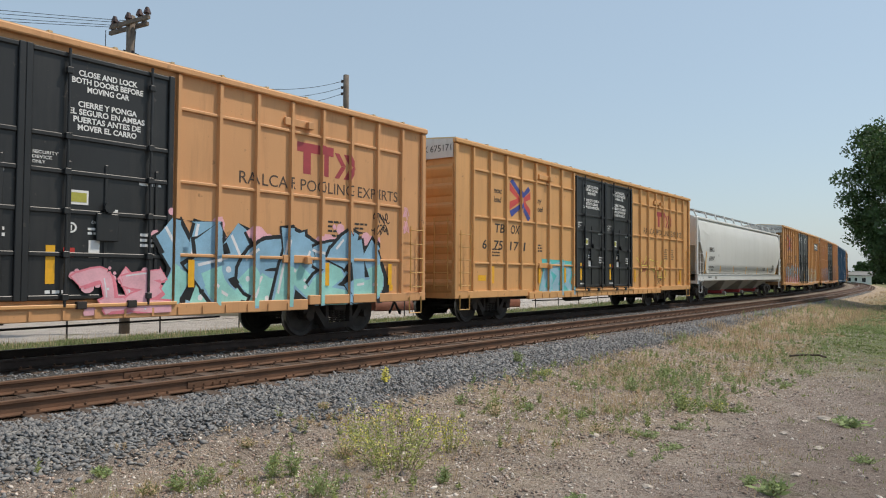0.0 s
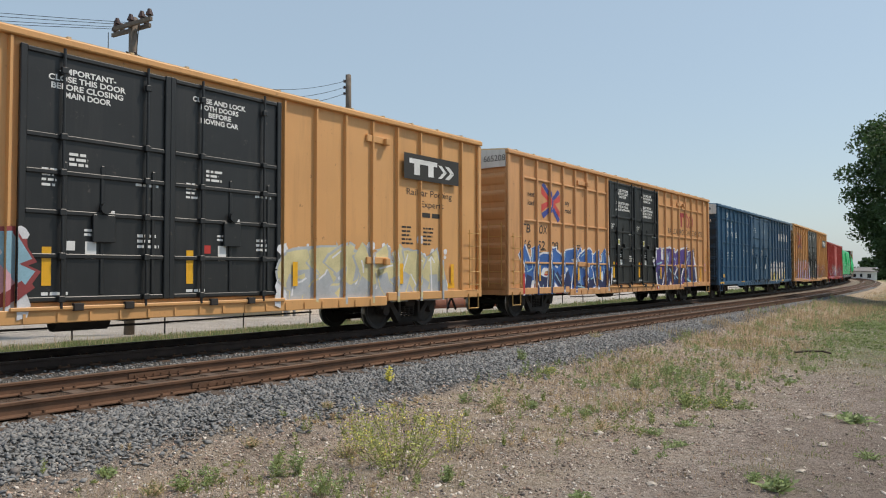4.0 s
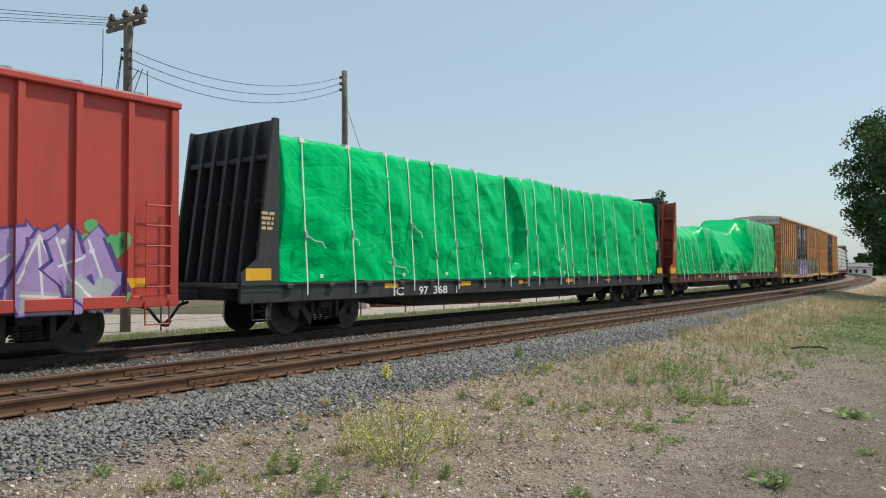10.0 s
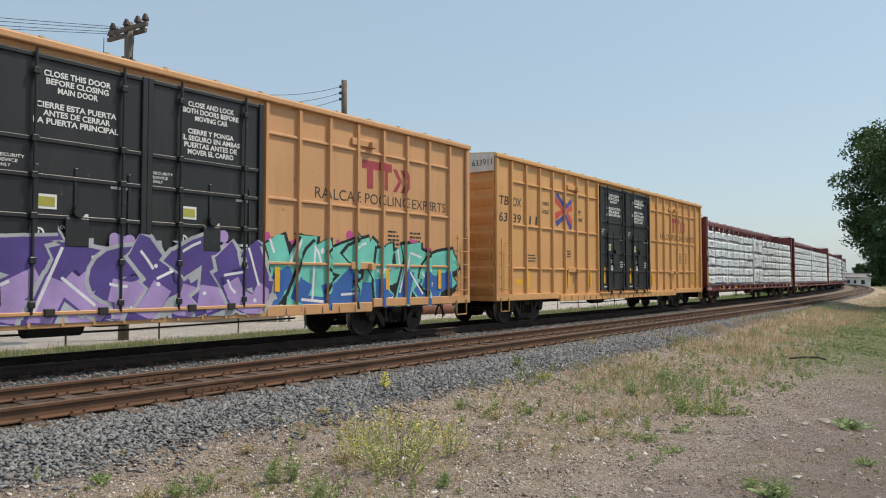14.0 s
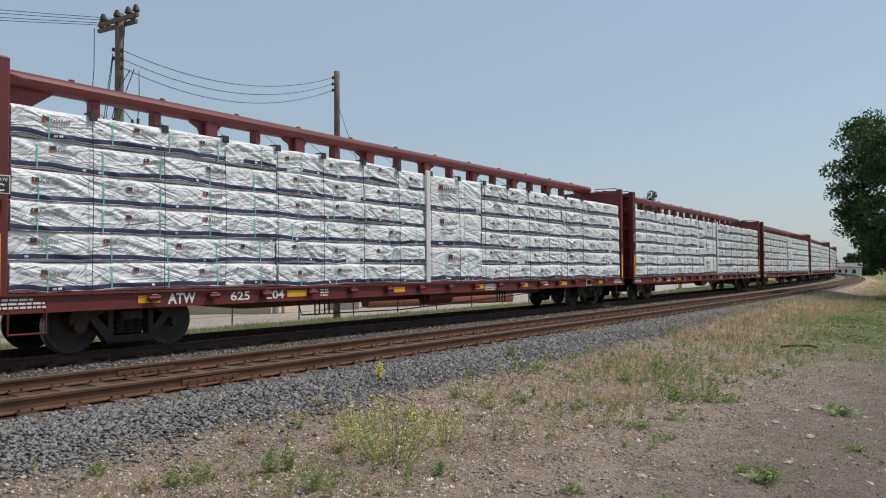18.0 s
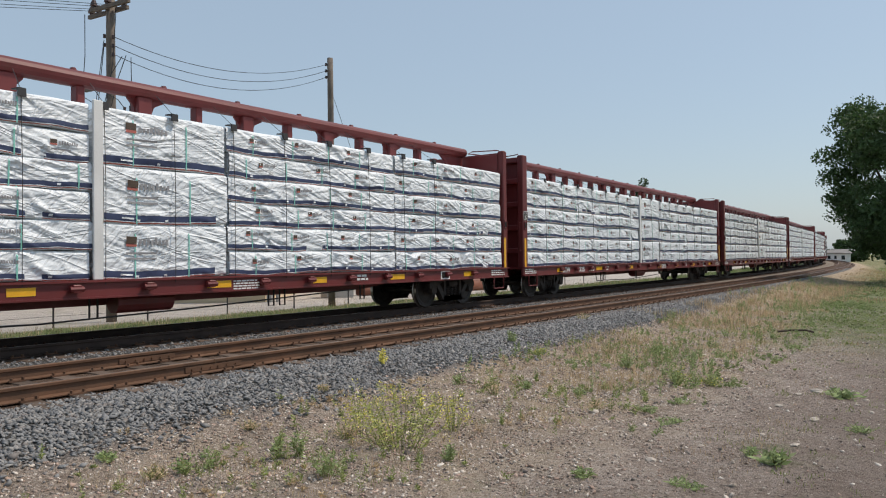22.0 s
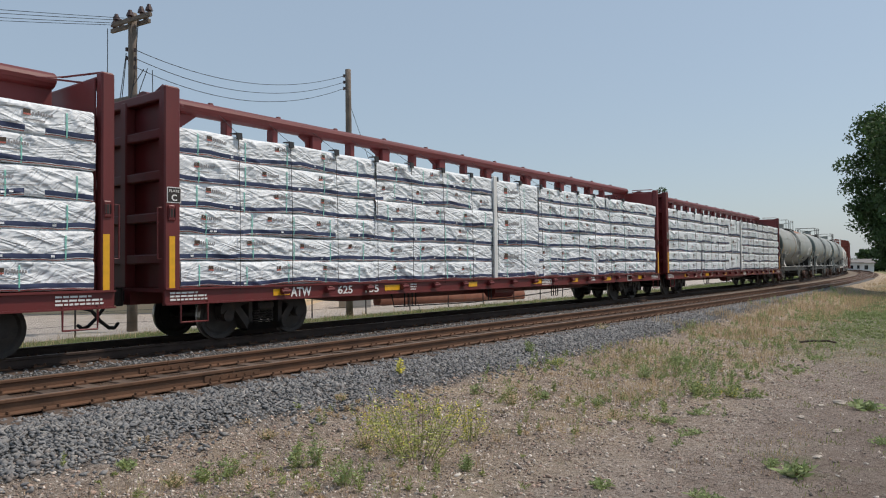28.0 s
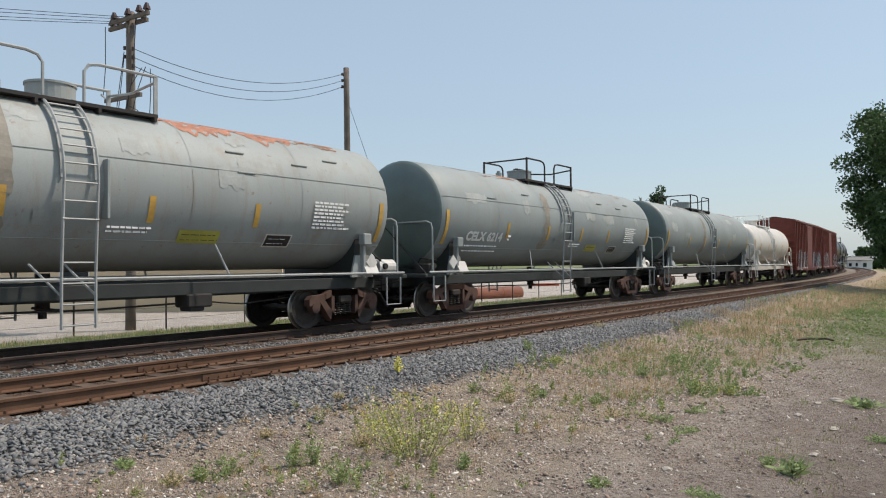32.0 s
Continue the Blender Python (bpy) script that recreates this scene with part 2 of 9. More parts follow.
M = dict(
    yellow=mat("box_yellow", (0.63, 0.33, 0.145), 0.55, dirt=(0.30, 0.15, 0.06), dirt_amount=0.45, vary=0.07, scale=0.7, bump=0.06, chips=(0.30, 0.16, 0.07)),
    yellow2=mat("box_yellow_bright", (0.66, 0.352, 0.135), 0.5, dirt=(0.36, 0.2, 0.08), dirt_amount=0.4, vary=0.07, scale=0.7, bump=0.06, chips=(0.33, 0.17, 0.07)),
    yellow3=mat("box_tan", (0.61, 0.328, 0.15), 0.55, dirt=(0.33, 0.2, 0.1), dirt_amount=0.45, vary=0.07, scale=0.7, bump=0.06, chips=(0.30, 0.16, 0.07)),
    blue=mat("box_blue", (0.033, 0.097, 0.182), 0.5, dirt=(0.05, 0.10, 0.15), dirt_amount=0.5, vary=0.12, scale=0.6, bump=0.06, chips=(0.11, 0.13, 0.15)),
    red=mat("box_red", (0.47, 0.06, 0.045), 0.55, dirt=(0.16, 0.045, 0.035), dirt_amount=0.5, vary=0.12, scale=0.7, bump=0.06, chips=(0.17, 0.05, 0.04)),
    brown=mat("box_brown", (0.17, 0.035, 0.022), 0.6, dirt=(0.08, 0.03, 0.025), dirt_amount=0.6, vary=0.12, bump=0.06, chips=(0.07, 0.03, 0.025)),
    grimyellow=mat("end_yellow_sooty", (0.33, 0.19, 0.085), 0.7, dirt=(0.07, 0.05, 0.035), dirt_amount=0.85, vary=0.2, scale=1.2, bump=0.06),
    grimblue=mat("end_blue_sooty", (0.018, 0.045, 0.075), 0.6, dirt=(0.02, 0.022, 0.025), dirt_amount=0.8, vary=0.2, scale=1.2, bump=0.06),
    grimred=mat("end_red_sooty", (0.24, 0.035, 0.028), 0.65, dirt=(0.05, 0.02, 0.018), dirt_amount=0.85, vary=0.2, scale=1.2, bump=0.06),
    cream=mat("roof_cream", (0.62, 0.45, 0.24), 0.5, dirt=(0.4, 0.25, 0.12), dirt_amount=0.5, vary=0.1, streak=False, bump=0.05),
    endwhite=mat("end_white", (0.66, 0.64, 0.6), 0.5, dirt=(0.35, 0.3, 0.25), dirt_amount=0.6, vary=0.08),
    black=mat("door_black", (0.018, 0.019, 0.02), 0.42, dirt=(0.06, 0.055, 0.05), dirt_amount=0.4, vary=0.2, bump=0.05, chips=(0.09, 0.075, 0.065)),
    steel=mat("truck_steel", (0.035, 0.028, 0.024), 0.75, dirt=(0.10, 0.055, 0.035), dirt_amount=0.6, vary=0.3, scale=4, streak=False, bump=0.3),
    wheel=mat("wheel_steel", (0.045, 0.038, 0.034), 0.6, 0.3, vary=0.3, scale=5, dirt=(0.09, 0.05, 0.03), dirt_amount=0.5, streak=False),
    tread=mat("wheel_tread", (0.35, 0.33, 0.31), 0.35, 0.9, vary=0.2, scale=6),
    under=mat("underframe", (0.03, 0.027, 0.025), 0.8, vary=0.3, scale=3, dirt=(0.08, 0.05, 0.035), dirt_amount=0.5, streak=False),
    grab=mat("grab_iron", (0.55, 0.32, 0.1), 0.5, vary=0.1),
    galv=mat("galvanised", (0.45, 0.46, 0.46), 0.4, 0.6, vary=0.15, scale=6),
    white=mat("white_paint", (0.78, 0.78, 0.76), 0.5, vary=0.06),
    ink=mat("dark_paint", (0.03, 0.026, 0.022), 0.55, vary=0.1),
    inkfaded=mat("faded_dark_paint", (0.075, 0.05, 0.034), 0.6, vary=0.2, scale=6),
    reflect=mat("reflector_yellow", (0.80, 0.42, 0.02), 0.35, vary=0.1, scale=8),
    hopper=mat("hopper_grey", (0.64, 0.645, 0.62), 0.45, dirt=(0.42, 0.40, 0.36), dirt_amount=0.25, vary=0.06, scale=0.5, bump=0.04),
    # copy of hopper_grey darkened to hold the underside's shade, with dirt on it
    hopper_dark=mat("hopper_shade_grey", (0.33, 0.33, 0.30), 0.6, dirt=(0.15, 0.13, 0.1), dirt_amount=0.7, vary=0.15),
    gate=mat("gate_red", (0.42, 0.06, 0.07), 0.6, vary=0.2, scale=4),
    cbred=mat("beam_red", (0.14, 0.021, 0.021), 0.5, dirt=(0.10, 0.035, 0.028), dirt_amount=0.6, vary=0.14, scale=1.2, bump=0.06, chips=(0.07, 0.025, 0.02)),
    bulk=mat("bulkhead_black", (0.03, 0.032, 0.034), 0.6, dirt=(0.09, 0.07, 0.06), dirt_amount=0.5, vary=0.2),
    bulkred=mat("bulkhead_red", (0.33, 0.075, 0.035), 0.6, dirt=(0.10, 0.05, 0.04), dirt_amount=0.7, vary=0.2, chips=(0.05, 0.03, 0.025)),
    deckwood=mat("deck_wood", (0.13, 0.11, 0.10), 0.85, vary=0.3, scale=6, grain=90),
    tarp=mat("tarp_green", (0.0, 0.52, 0.15), 0.29, vary=0.07, scale=0.9, bump=0.25, grain=9, spec=0.16),
    strap=mat("strap_white", (0.72, 0.72, 0.7), 0.6, vary=0.1),
    tank=mat("tank_grey", (0.32, 0.345, 0.335), 0.6, dirt=(0.27, 0.21, 0.145), dirt_amount=0.7, vary=0.13, scale=0.6, bump=0.05, chips=(0.24, 0.17, 0.12)),
    tank2=mat("tank_grey_dark", (0.27, 0.30, 0.295), 0.58, dirt=(0.27, 0.2, 0.13), dirt_amount=0.4, vary=0.13, scale=0.6, bump=0.05, chips=(0.2, 0.17, 0.13)),
    # left heads only: shade of the end painted in as a darker grey-green
    tankend=mat("tank_end_shaded", (0.10, 0.135, 0.13), 0.5, dirt=(0.1, 0.1, 0.09), dirt_amount=0.5, vary=0.15),
    tankwhite=mat("tank_white", (0.68, 0.65, 0.6), 0.45, dirt=(0.45, 0.35, 0.28), dirt_amount=0.5, vary=0.08),
    tankblack=mat("tank_black", (0.02, 0.02, 0.02), 0.4, dirt=(0.07, 0.05, 0.04), dirt_amount=0.5),
    rust=mat("rust_patch", (0.30, 0.12, 0.05), 0.8, vary=0.3, scale=3, grain=25),
    rail=mat("rail_rust", (0.125, 0.066, 0.038), 0.7, 0.2, vary=0.3, scale=3, dirt=(0.20, 0.09, 0.045), dirt_amount=0.6, streak=False, bump=0.2),
    # far rails: rust darkened for grime and for the train's shadow, put into colour
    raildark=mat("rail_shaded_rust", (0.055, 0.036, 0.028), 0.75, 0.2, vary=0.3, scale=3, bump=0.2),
    railtop=mat("rail_head", (0.20, 0.14, 0.105), 0.45, 0.6, vary=0.2, scale=4),
    tie=mat("tie_wood", (0.10, 0.07, 0.052), 0.9, vary=0.35, scale=5, grain=60, dirt=(0.22, 0.10, 0.05), dirt_amount=0.8, streak=False, bump=0.5, objvary=0.25),
    pole=mat("pole_wood", (0.17, 0.14, 0.115), 0.9, vary=0.25, scale=4, grain=50, bump=0.5, dirt=(0.08, 0.065, 0.055), dirt_amount=0.6),
    wire=mat("wire_black", (0.02, 0.02, 0.022), 0.6, bump=0),
    ceramic=mat("insulator_brown", (0.06, 0.03, 0.025), 0.25, bump=0),
    transf=mat("transformer_grey", (0.40, 0.42, 0.42), 0.5, vary=0.1),
    pipe=mat("pipe_rust_red", (0.20, 0.075, 0.045), 0.7, vary=0.2, scale=1.2, dirt=(0.26, 0.16, 0.11), dirt_amount=0.6, streak=False),
    concrete=mat("concrete", (0.32, 0.31, 0.29), 0.9, vary=0.15, scale=2, bump=0.3),
    beige=mat("wall_beige", (0.62, 0.48, 0.31), 0.8, vary=0.06, scale=0.4, bump=0.1),
    roofgrey=mat("roof_grey", (0.22, 0.21, 0.20), 0.8, vary=0.15),
    whitewall=mat("wall_white", (0.7, 0.7, 0.7), 0.7, vary=0.06),
    orange=mat("barrier_orange", (0.65, 0.12, 0.05), 0.6, vary=0.1),
    glass=mat("dark_glass", (0.02, 0.025, 0.03), 0.12, bump=0),
    bark=mat("bark", (0.09, 0.07, 0.055), 0.95, vary=0.3, scale=5, bump=0.8, grain=25),
    printgrey=mat("print_grey", (0.28, 0.28, 0.29), 0.6, bump=0),
    rustpale=mat("rust_pale", (0.25, 0.225, 0.185), 0.7, vary=0.25, scale=3, grain=25),
    tanksill=mat("tank_sill", (0.032, 0.036, 0.035), 0.7, vary=0.2, scale=3),
    railgrey=mat("rail_paint_grey", (0.36, 0.37, 0.36), 0.55, vary=0.15, scale=5),
    tankworn=mat("worn_tank_paint", (0.35, 0.365, 0.35), 0.65, vary=0.15, scale=3, grain=25, dirt=(0.3, 0.26, 0.2), dirt_amount=0.6),
    faded=mat("reflector_faded", (0.60, 0.36, 0.08), 0.5, vary=0.2, scale=6),
    rustred=mat("rust_red", (0.42, 0.19, 0.12), 0.8, vary=0.3, scale=5, grain=30),
    teal=mat("strap_teal", (0.25, 0.62, 0.52), 0.5, bump=0),
    navy=mat("print_navy", (0.04, 0.055, 0.12), 0.5, vary=0.15, scale=5, bump=0.1),
    maroon=mat("print_maroon", (0.45, 0.13, 0.10), 0.5, vary=0.15, scale=5, bump=0.1),
)


def fold_bump(m, scale, dist, stretch, angles, per_object=True, detail=2.5, warp=0.9):
    """Sharp directional creases of a loose sheet: ridged noise drawn out along each of the angles."""
    nt = m.node_tree
    n, l = nt.nodes, nt.links
    vec = n["Texture Coordinate"].outputs["Object"]
    if per_object:
        info = n.new("ShaderNodeObjectInfo")
        cmb = n.new("ShaderNodeCombineXYZ")
        for k in range(3):
            l.new(info.outputs["Random"], cmb.inputs[k])
        sh = n.new("ShaderNodeVectorMath")
        sh.operation = "MULTIPLY_ADD"
        sh.inputs[1].default_value = (31, 17, 23)
        l.new(cmb.outputs[0], sh.inputs[0])
        l.new(vec, sh.inputs[2])
        vec = sh.outputs[0]
    total = None
    for k, a in enumerate(angles):
        rot = n.new("ShaderNodeMapping")
        rot.inputs["Rotation"].default_value = (0, radians(a), 0)
        rot.inputs["Location"].default_value = (3.7 * k, 1.9 * k, 5.3 * k)
        l.new(vec, rot.inputs["Vector"])
        sc = n.new("ShaderNodeMapping")
        sc.inputs["Scale"].default_value = stretch
        l.new(rot.outputs[0], sc.inputs["Vector"])
        ns = n.new("ShaderNodeTexNoise")
        for key, x in (("Scale", scale * (1 + 0.35 * k)), ("Detail", detail), ("Roughness", 0.5), ("Distortion", warp)):
            ns.inputs[key].default_value = x
        l.new(sc.outputs[0], ns.inputs["Vector"])
        off = n.new("ShaderNodeMath")
        off.operation = "SUBTRACT"
        off.inputs[1].default_value = 0.5
        l.new(ns.outputs["Fac"], off.inputs[0])
        ab = n.new("ShaderNodeMath")
        ab.operation = "ABSOLUTE"
        l.new(off.outputs[0], ab.inputs[0])
        if total is None:
            total = ab.outputs[0]
        else:
            ad = n.new("ShaderNodeMath")
            ad.operation = "MULTIPLY_ADD"
            ad.inputs[1].default_value = 0.7
            l.new(ab.outputs[0], ad.inputs[0])
            l.new(total, ad.inputs[2])
            total = ad.outputs[0]
    bp = n.new("ShaderNodeBump")
    bp.invert = True
    bp.inputs["Strength"].default_value, bp.inputs["Distance"].default_value = 1.0, dist
    l.new(total, bp.inputs["Height"])
    l.new(bp.outputs[0], n["Principled BSDF"].inputs["Normal"])
    return m


M["wrap"] = fold_bump(mat("wrap_white", (0.77, 0.81, 0.835), 0.5, vary=0.04, scale=3, bump=0, spec=0.35), 1.25, 0.10, (0.6, 0.6, 3.6), (-18, 10, 48), detail=1.9)


fold_bump(M["tarp"], 0.8, 0.045, (0.75, 0.75, 2.4), (-32, 14), False, 2.0, 1.5)


def leaf_material(name, color, vary=0.35):
    m = bpy.data.materials.new(name)
    m.use_nodes = True
    nt = m.node_tree
    n, l = nt.nodes, nt.links
    b = n["Principled BSDF"]
    b.inputs["Roughness"].default_value = 0.6
    geo = n.new("ShaderNodeNewGeometry")
    mr = n.new("ShaderNodeMapRange")
    mr.inputs["To Min"].default_value, mr.inputs["To Max"].default_value = 1 - vary, 1 + vary
    l.new(geo.outputs["Random Per Island"], mr.inputs["Value"])
    sc = n.new("ShaderNodeVectorMath")
    sc.operation = "SCALE"
    sc.inputs[0].default_value = color
    l.new(mr.outputs[0], sc.inputs["Scale"])
    l.new(sc.outputs[0], b.inputs["Base Color"])
    tr = n.new("ShaderNodeBsdfTranslucent")
    l.new(sc.outputs[0], tr.inputs["Color"])
    mx = n.new("ShaderNodeMixShader")
    mx.inputs[0].default_value = 0.3
    l.new(b.outputs[0], mx.inputs[1])
    l.new(tr.outputs[0], mx.inputs[2])
    l.new(mx.outputs[0], n["Material Output"].inputs[0])
    return m


M["leaf"] = leaf_material("tree_leaf", (0.06, 0.11, 0.035))
M["conifer"] = leaf_material("conifer_leaf", (0.06, 0.10, 0.05))
M["weed"] = leaf_material("weed_leaf", (0.30, 0.34, 0.12), 0.4)
M["weed2"] = leaf_material("weed_blue_leaf", (0.28, 0.35, 0.14), 0.4)
M["mustard"] = leaf_material("mustard_leaf", (0.40, 0.42, 0.13), 0.35)
M["straw"] = leaf_material("straw", (0.54, 0.41, 0.25), 0.4)
M["lawn"] = leaf_material("lawn_leaf", (0.21, 0.26, 0.10), 0.4)
M["flower"] = leaf_material("flower_yellow", (0.78, 0.70, 0.14), 0.25)


def stone_material(name, tones):
    """Stones that take one of several tones each."""
    m = leaf_material(name, (1, 1, 1), 0.12)
    n, l = m.node_tree.nodes, m.node_tree.links
    b = n["Principled BSDF"]
    b.inputs["Roughness"].default_value = 0.85
    ramp = n.new("ShaderNodeValToRGB")
    ramp.color_ramp.interpolation = "CONSTANT"
    for i, c in enumerate(tones):
        e = ramp.color_ramp.elements[i] if i < 2 else ramp.color_ramp.elements.new(i / len(tones))
        e.position, e.color = i / len(tones), (*c, 1)
    l.new(n["Geometry"].outputs["Random Per Island"], ramp.inputs[0])
    co = n.new("ShaderNodeTexNoise")
    co.inputs["Scale"].default_value, co.inputs["Detail"].default_value = 60, 3
    l.new(n["Geometry"].outputs["Position"], co.inputs["Vector"])
    mr = n.new("ShaderNodeMapRange")
    mr.inputs["To Min"].default_value, mr.inputs["To Max"].default_value = 0.6, 1.4
    l.new(co.outputs["Fac"], mr.inputs["Value"])
    sc = n.new("ShaderNodeVectorMath")
    sc.operation = "SCALE"
    l.new(ramp.outputs[0], sc.inputs[0])
    l.new(mr.outputs[0], sc.inputs["Scale"])
    l.new(sc.outputs[0], b.inputs["Base Color"])
    l.new(b.outputs[0], n["Material Output"].inputs[0])
    return m


M["stones"] = stone_material("ballast_stone", [(0.198, 0.200, 0.201), (0.153, 0.157, 0.161), (0.225, 0.226, 0.228), (0.180, 0.180, 0.179), (0.131, 0.135, 0.139), (0.211, 0.206, 0.197), (0.252, 0.247, 0.241), (0.171, 0.172, 0.176), (0.189, 0.170, 0.157), (0.279, 0.269, 0.256)])
M["pebbles"] = stone_material("pebble", [(0.506, 0.429, 0.358), (0.380, 0.271, 0.213), (0.609, 0.531, 0.459), (0.287, 0.226, 0.185), (0.437, 0.316, 0.252), (0.161, 0.136, 0.123), (0.690, 0.621, 0.549), (0.345, 0.294, 0.258)])


# ---- mesh helpers ----
class MB:
    """Gathers vertices and faces of one mesh."""

    def __init__(self):
        self.v, self.f = [], []

    def add(self, v, f):
        k = len(self.v)
        self.v += v
        self.f += [[i + k for i in q] for q in f]
        return self

    def box(self, x0, x1, y0, y1, z0, z1):
        return self.add([(x0, y0, z0), (x1, y0, z0), (x1, y1, z0), (x0, y1, z0), (x0, y0, z1), (x1, y0, z1), (x1, y1, z1), (x0, y1, z1)],
                        [(0, 3, 2, 1), (4, 5, 6, 7), (0, 1, 5, 4), (1, 2, 6, 5), (2, 3, 7, 6), (3, 0, 4, 7)])

    def cbox(self, x0, x1, y0, y1, z0, z1, c=0.02):
        """Box with its x and y edges chamfered on the vertical corners and top."""
        r = [(x0 + c, y0), (x1 - c, y0), (x1, y0 + c), (x1, y1 - c), (x1 - c, y1), (x0 + c, y1), (x0, y1 - c), (x0, y0 + c)]
        xi, yi = (x0 + x1) / 2, (y0 + y1) / 2
        def ring(z, k):
            return [(x - k * c * (1 if x > xi else -1), y - k * c * (1 if y > yi else -1), z) for x, y in r]
        return self.loft([ring(z0, .7), ring(z0 + c, 0), ring(z1 - c, 0), ring(z1, .7)])

    def loft(self, rings, close=True, caps=True):
        n, k = len(rings[0]), len(self.v)
        for r in rings:
            self.v += [tuple(p) for p in r]
        for i in range(len(rings) - 1):
            for j in range(n if close else n - 1):
                a, b = k + i * n + j, k + i * n + (j + 1) % n
                self.f.append([a, b, b + n, a + n])
        if caps and close:
            self.f.append([k + j for j in range(n)][::-1])
            self.f.append([k + (len(rings) - 1) * n + j for j in range(n)])
        return self

    def cyl(self, p, q, r, n=10, r2=None):
        p, q = Vector(p), Vector(q)
        d = (q - p).normalized()
        a = d.orthogonal().normalized()
        b = d.cross(a)
        r2 = r if r2 is None else r2
        ring = lambda c, rr: [c + (a * math.cos(2 * math.pi * i / n) + b * math.sin(2 * math.pi * i / n)) * rr for i in range(n)]
        return self.loft([ring(p, r), ring(q, r2)])

    def tube(self, pts, r, n=6):
        pts = [Vector(p) for p in pts]
        rings = []
        up = None
        for i, p in enumerate(pts):
            d = (pts[min(i + 1, len(pts) - 1)] - pts[max(i - 1, 0)]).normalized()
            a = d.orthogonal().normalized() if up is None else (up - d * up.dot(d)).normalized()
            up = a
            b = d.cross(a)
            rings.append([p + (a * math.cos(2 * math.pi * k / n) + b * math.sin(2 * math.pi * k / n)) * r for k in range(n)])
        return self.loft(rings)

    def prism(self, poly, axis, a, b):
        """Polygon in the plane across axis ('x': (y, z), 'y': (x, z), 'z': (x, y)), stretched from a to b."""
        f = {"x": lambda p, s: (s, p[0], p[1]), "y": lambda p, s: (p[0], s, p[1]), "z": lambda p, s: (p[0], p[1], s)}[axis]
        return self.loft([[f(p, a) for p in poly], [f(p, b) for p in poly]])

    def grid(self, fn, us, vs):
        k, n = len(self.v), len(vs)
        self.v += [tuple(fn(u, v)) for u in us for v in vs]
        self.f += [[k + i * n + j, k + (i + 1) * n + j, k + (i + 1) * n + j + 1, k + i * n + j + 1] for i in range(len(us) - 1) for j in range(n - 1)]
        return self

    def mesh(self, name, materials, smooth=False, index=None):
        me = bpy.data.meshes.new(name)
        me.from_pydata(self.v, [], self.f)
        for m in materials:
            me.materials.append(m)
        if smooth:
            me.polygons.foreach_set("use_smooth", [True] * len(me.polygons))
        if index:
            me.polygons.foreach_set("material_index", index)
        me.update()
        return me


def fix_normals(me):
    bm = bmesh.new()
    bm.from_mesh(me)
    bmesh.ops.recalc_face_normals(bm, faces=bm.faces)
    bm.to_mesh(me)
    bm.free()


def part(name, mb, material, parent=None, label="", smooth=False, at=None, fix=True):
    """Links a mesh as one object under a thing or a part."""
    me = mb if isinstance(mb, bpy.types.Mesh) else mb.mesh(name, [material], smooth)
    if fix and not isinstance(mb, bpy.types.Mesh):
        fix_normals(me)
    ob = new(name, me)
    if parent:
        ob.parent = parent
    if at is not None:
        ob.matrix_basis = at
    if label:
        tagged(ob, label)
    return ob


def empty(name, label, category, group="", kind="", m=None):
    ob = new(name)
    ob.empty_display_size = 0.3
    if m is not None:
        ob.matrix_basis = m
    return tagged(ob, label, category, group, kind)


# ---- the track's line: far track's centre by arc length s ----
D0, TH0, K0, K1, LR, GAP = 21.525, 0.92277, 0.00053, 0.00126, 35.1, 3.905
S_MIN, S_MAX, DS = -560.0, 640.0, 0.5
_s = np.arange(S_MIN, S_MAX + DS / 2, DS)
_k = np.where(_s < 0, K0, np.where(_s < LR, K0 + (K1 - K0) * _s / LR, K1))
_h = np.concatenate([[0], np.cumsum((_k[1:] + _k[:-1]) / 2 * DS)])
_i0 = int(round(-S_MIN / DS))
_h = _h - _h[_i0] + TH0
_hm = (_h[1:] + _h[:-1]) / 2
_x = np.concatenate([[0], np.cumsum(np.cos(_hm) * DS)])
_y = np.concatenate([[0], np.cumsum(np.sin(_hm) * DS)])
_x, _y = _x - _x[_i0], _y - _y[_i0] + D0


def line(s, o=0.0, z=0.0):
    """Point at arc length s, o metres towards the camera's side of the far track, and the heading."""
    h = float(np.interp(s, _s, _h))
    return Vector((float(np.interp(s, _s, _x)) + o * math.sin(h), float(np.interp(s, _s, _y)) - o * math.cos(h), z)), h


def along(s, o=0.0, z=0.0):
    p, h = line(s, o, z)
    return Matrix.Translation(p) @ Matrix.Rotation(h, 4, "Z")


def run(t):
    """How far the train has gone at t."""
    return 14.603 * t - 0.0091877 * (t - 16) ** 2


RUN_TIMES = [0.0] + [float(i) for i in range(1, 33)]
def ground_z(o):
    """Height of the ground by its distance o from the far track's centre."""
    return float(np.interp(o, [-400, -14, -7, -3.2, -1.9, 0, GAP, GAP + 1.75, GAP + 3.2, GAP + 4.5, GAP + 9, 60], [-0.9, -0.75, -0.7, -0.62, -0.22, -0.19, -0.19, -0.20, -0.50, -0.54, -0.62, -0.66]))


# ---- ground: one sheet laid along the track ----
def ground_material():
    m = bpy.data.materials.new("ground_soil")
    m.use_nodes = True
    nt = m.node_tree
    n, l = nt.nodes, nt.links
    b = n["Principled BSDF"]
    b.inputs["Roughness"].default_value = 0.95
    b.inputs["Specular IOR Level"].default_value = 0.2
    geo = n.new("ShaderNodeNewGeometry")
    lat = n.new("ShaderNodeAttribute")
    lat.attribute_name = "lat"
    arc = n.new("ShaderNodeAttribute")
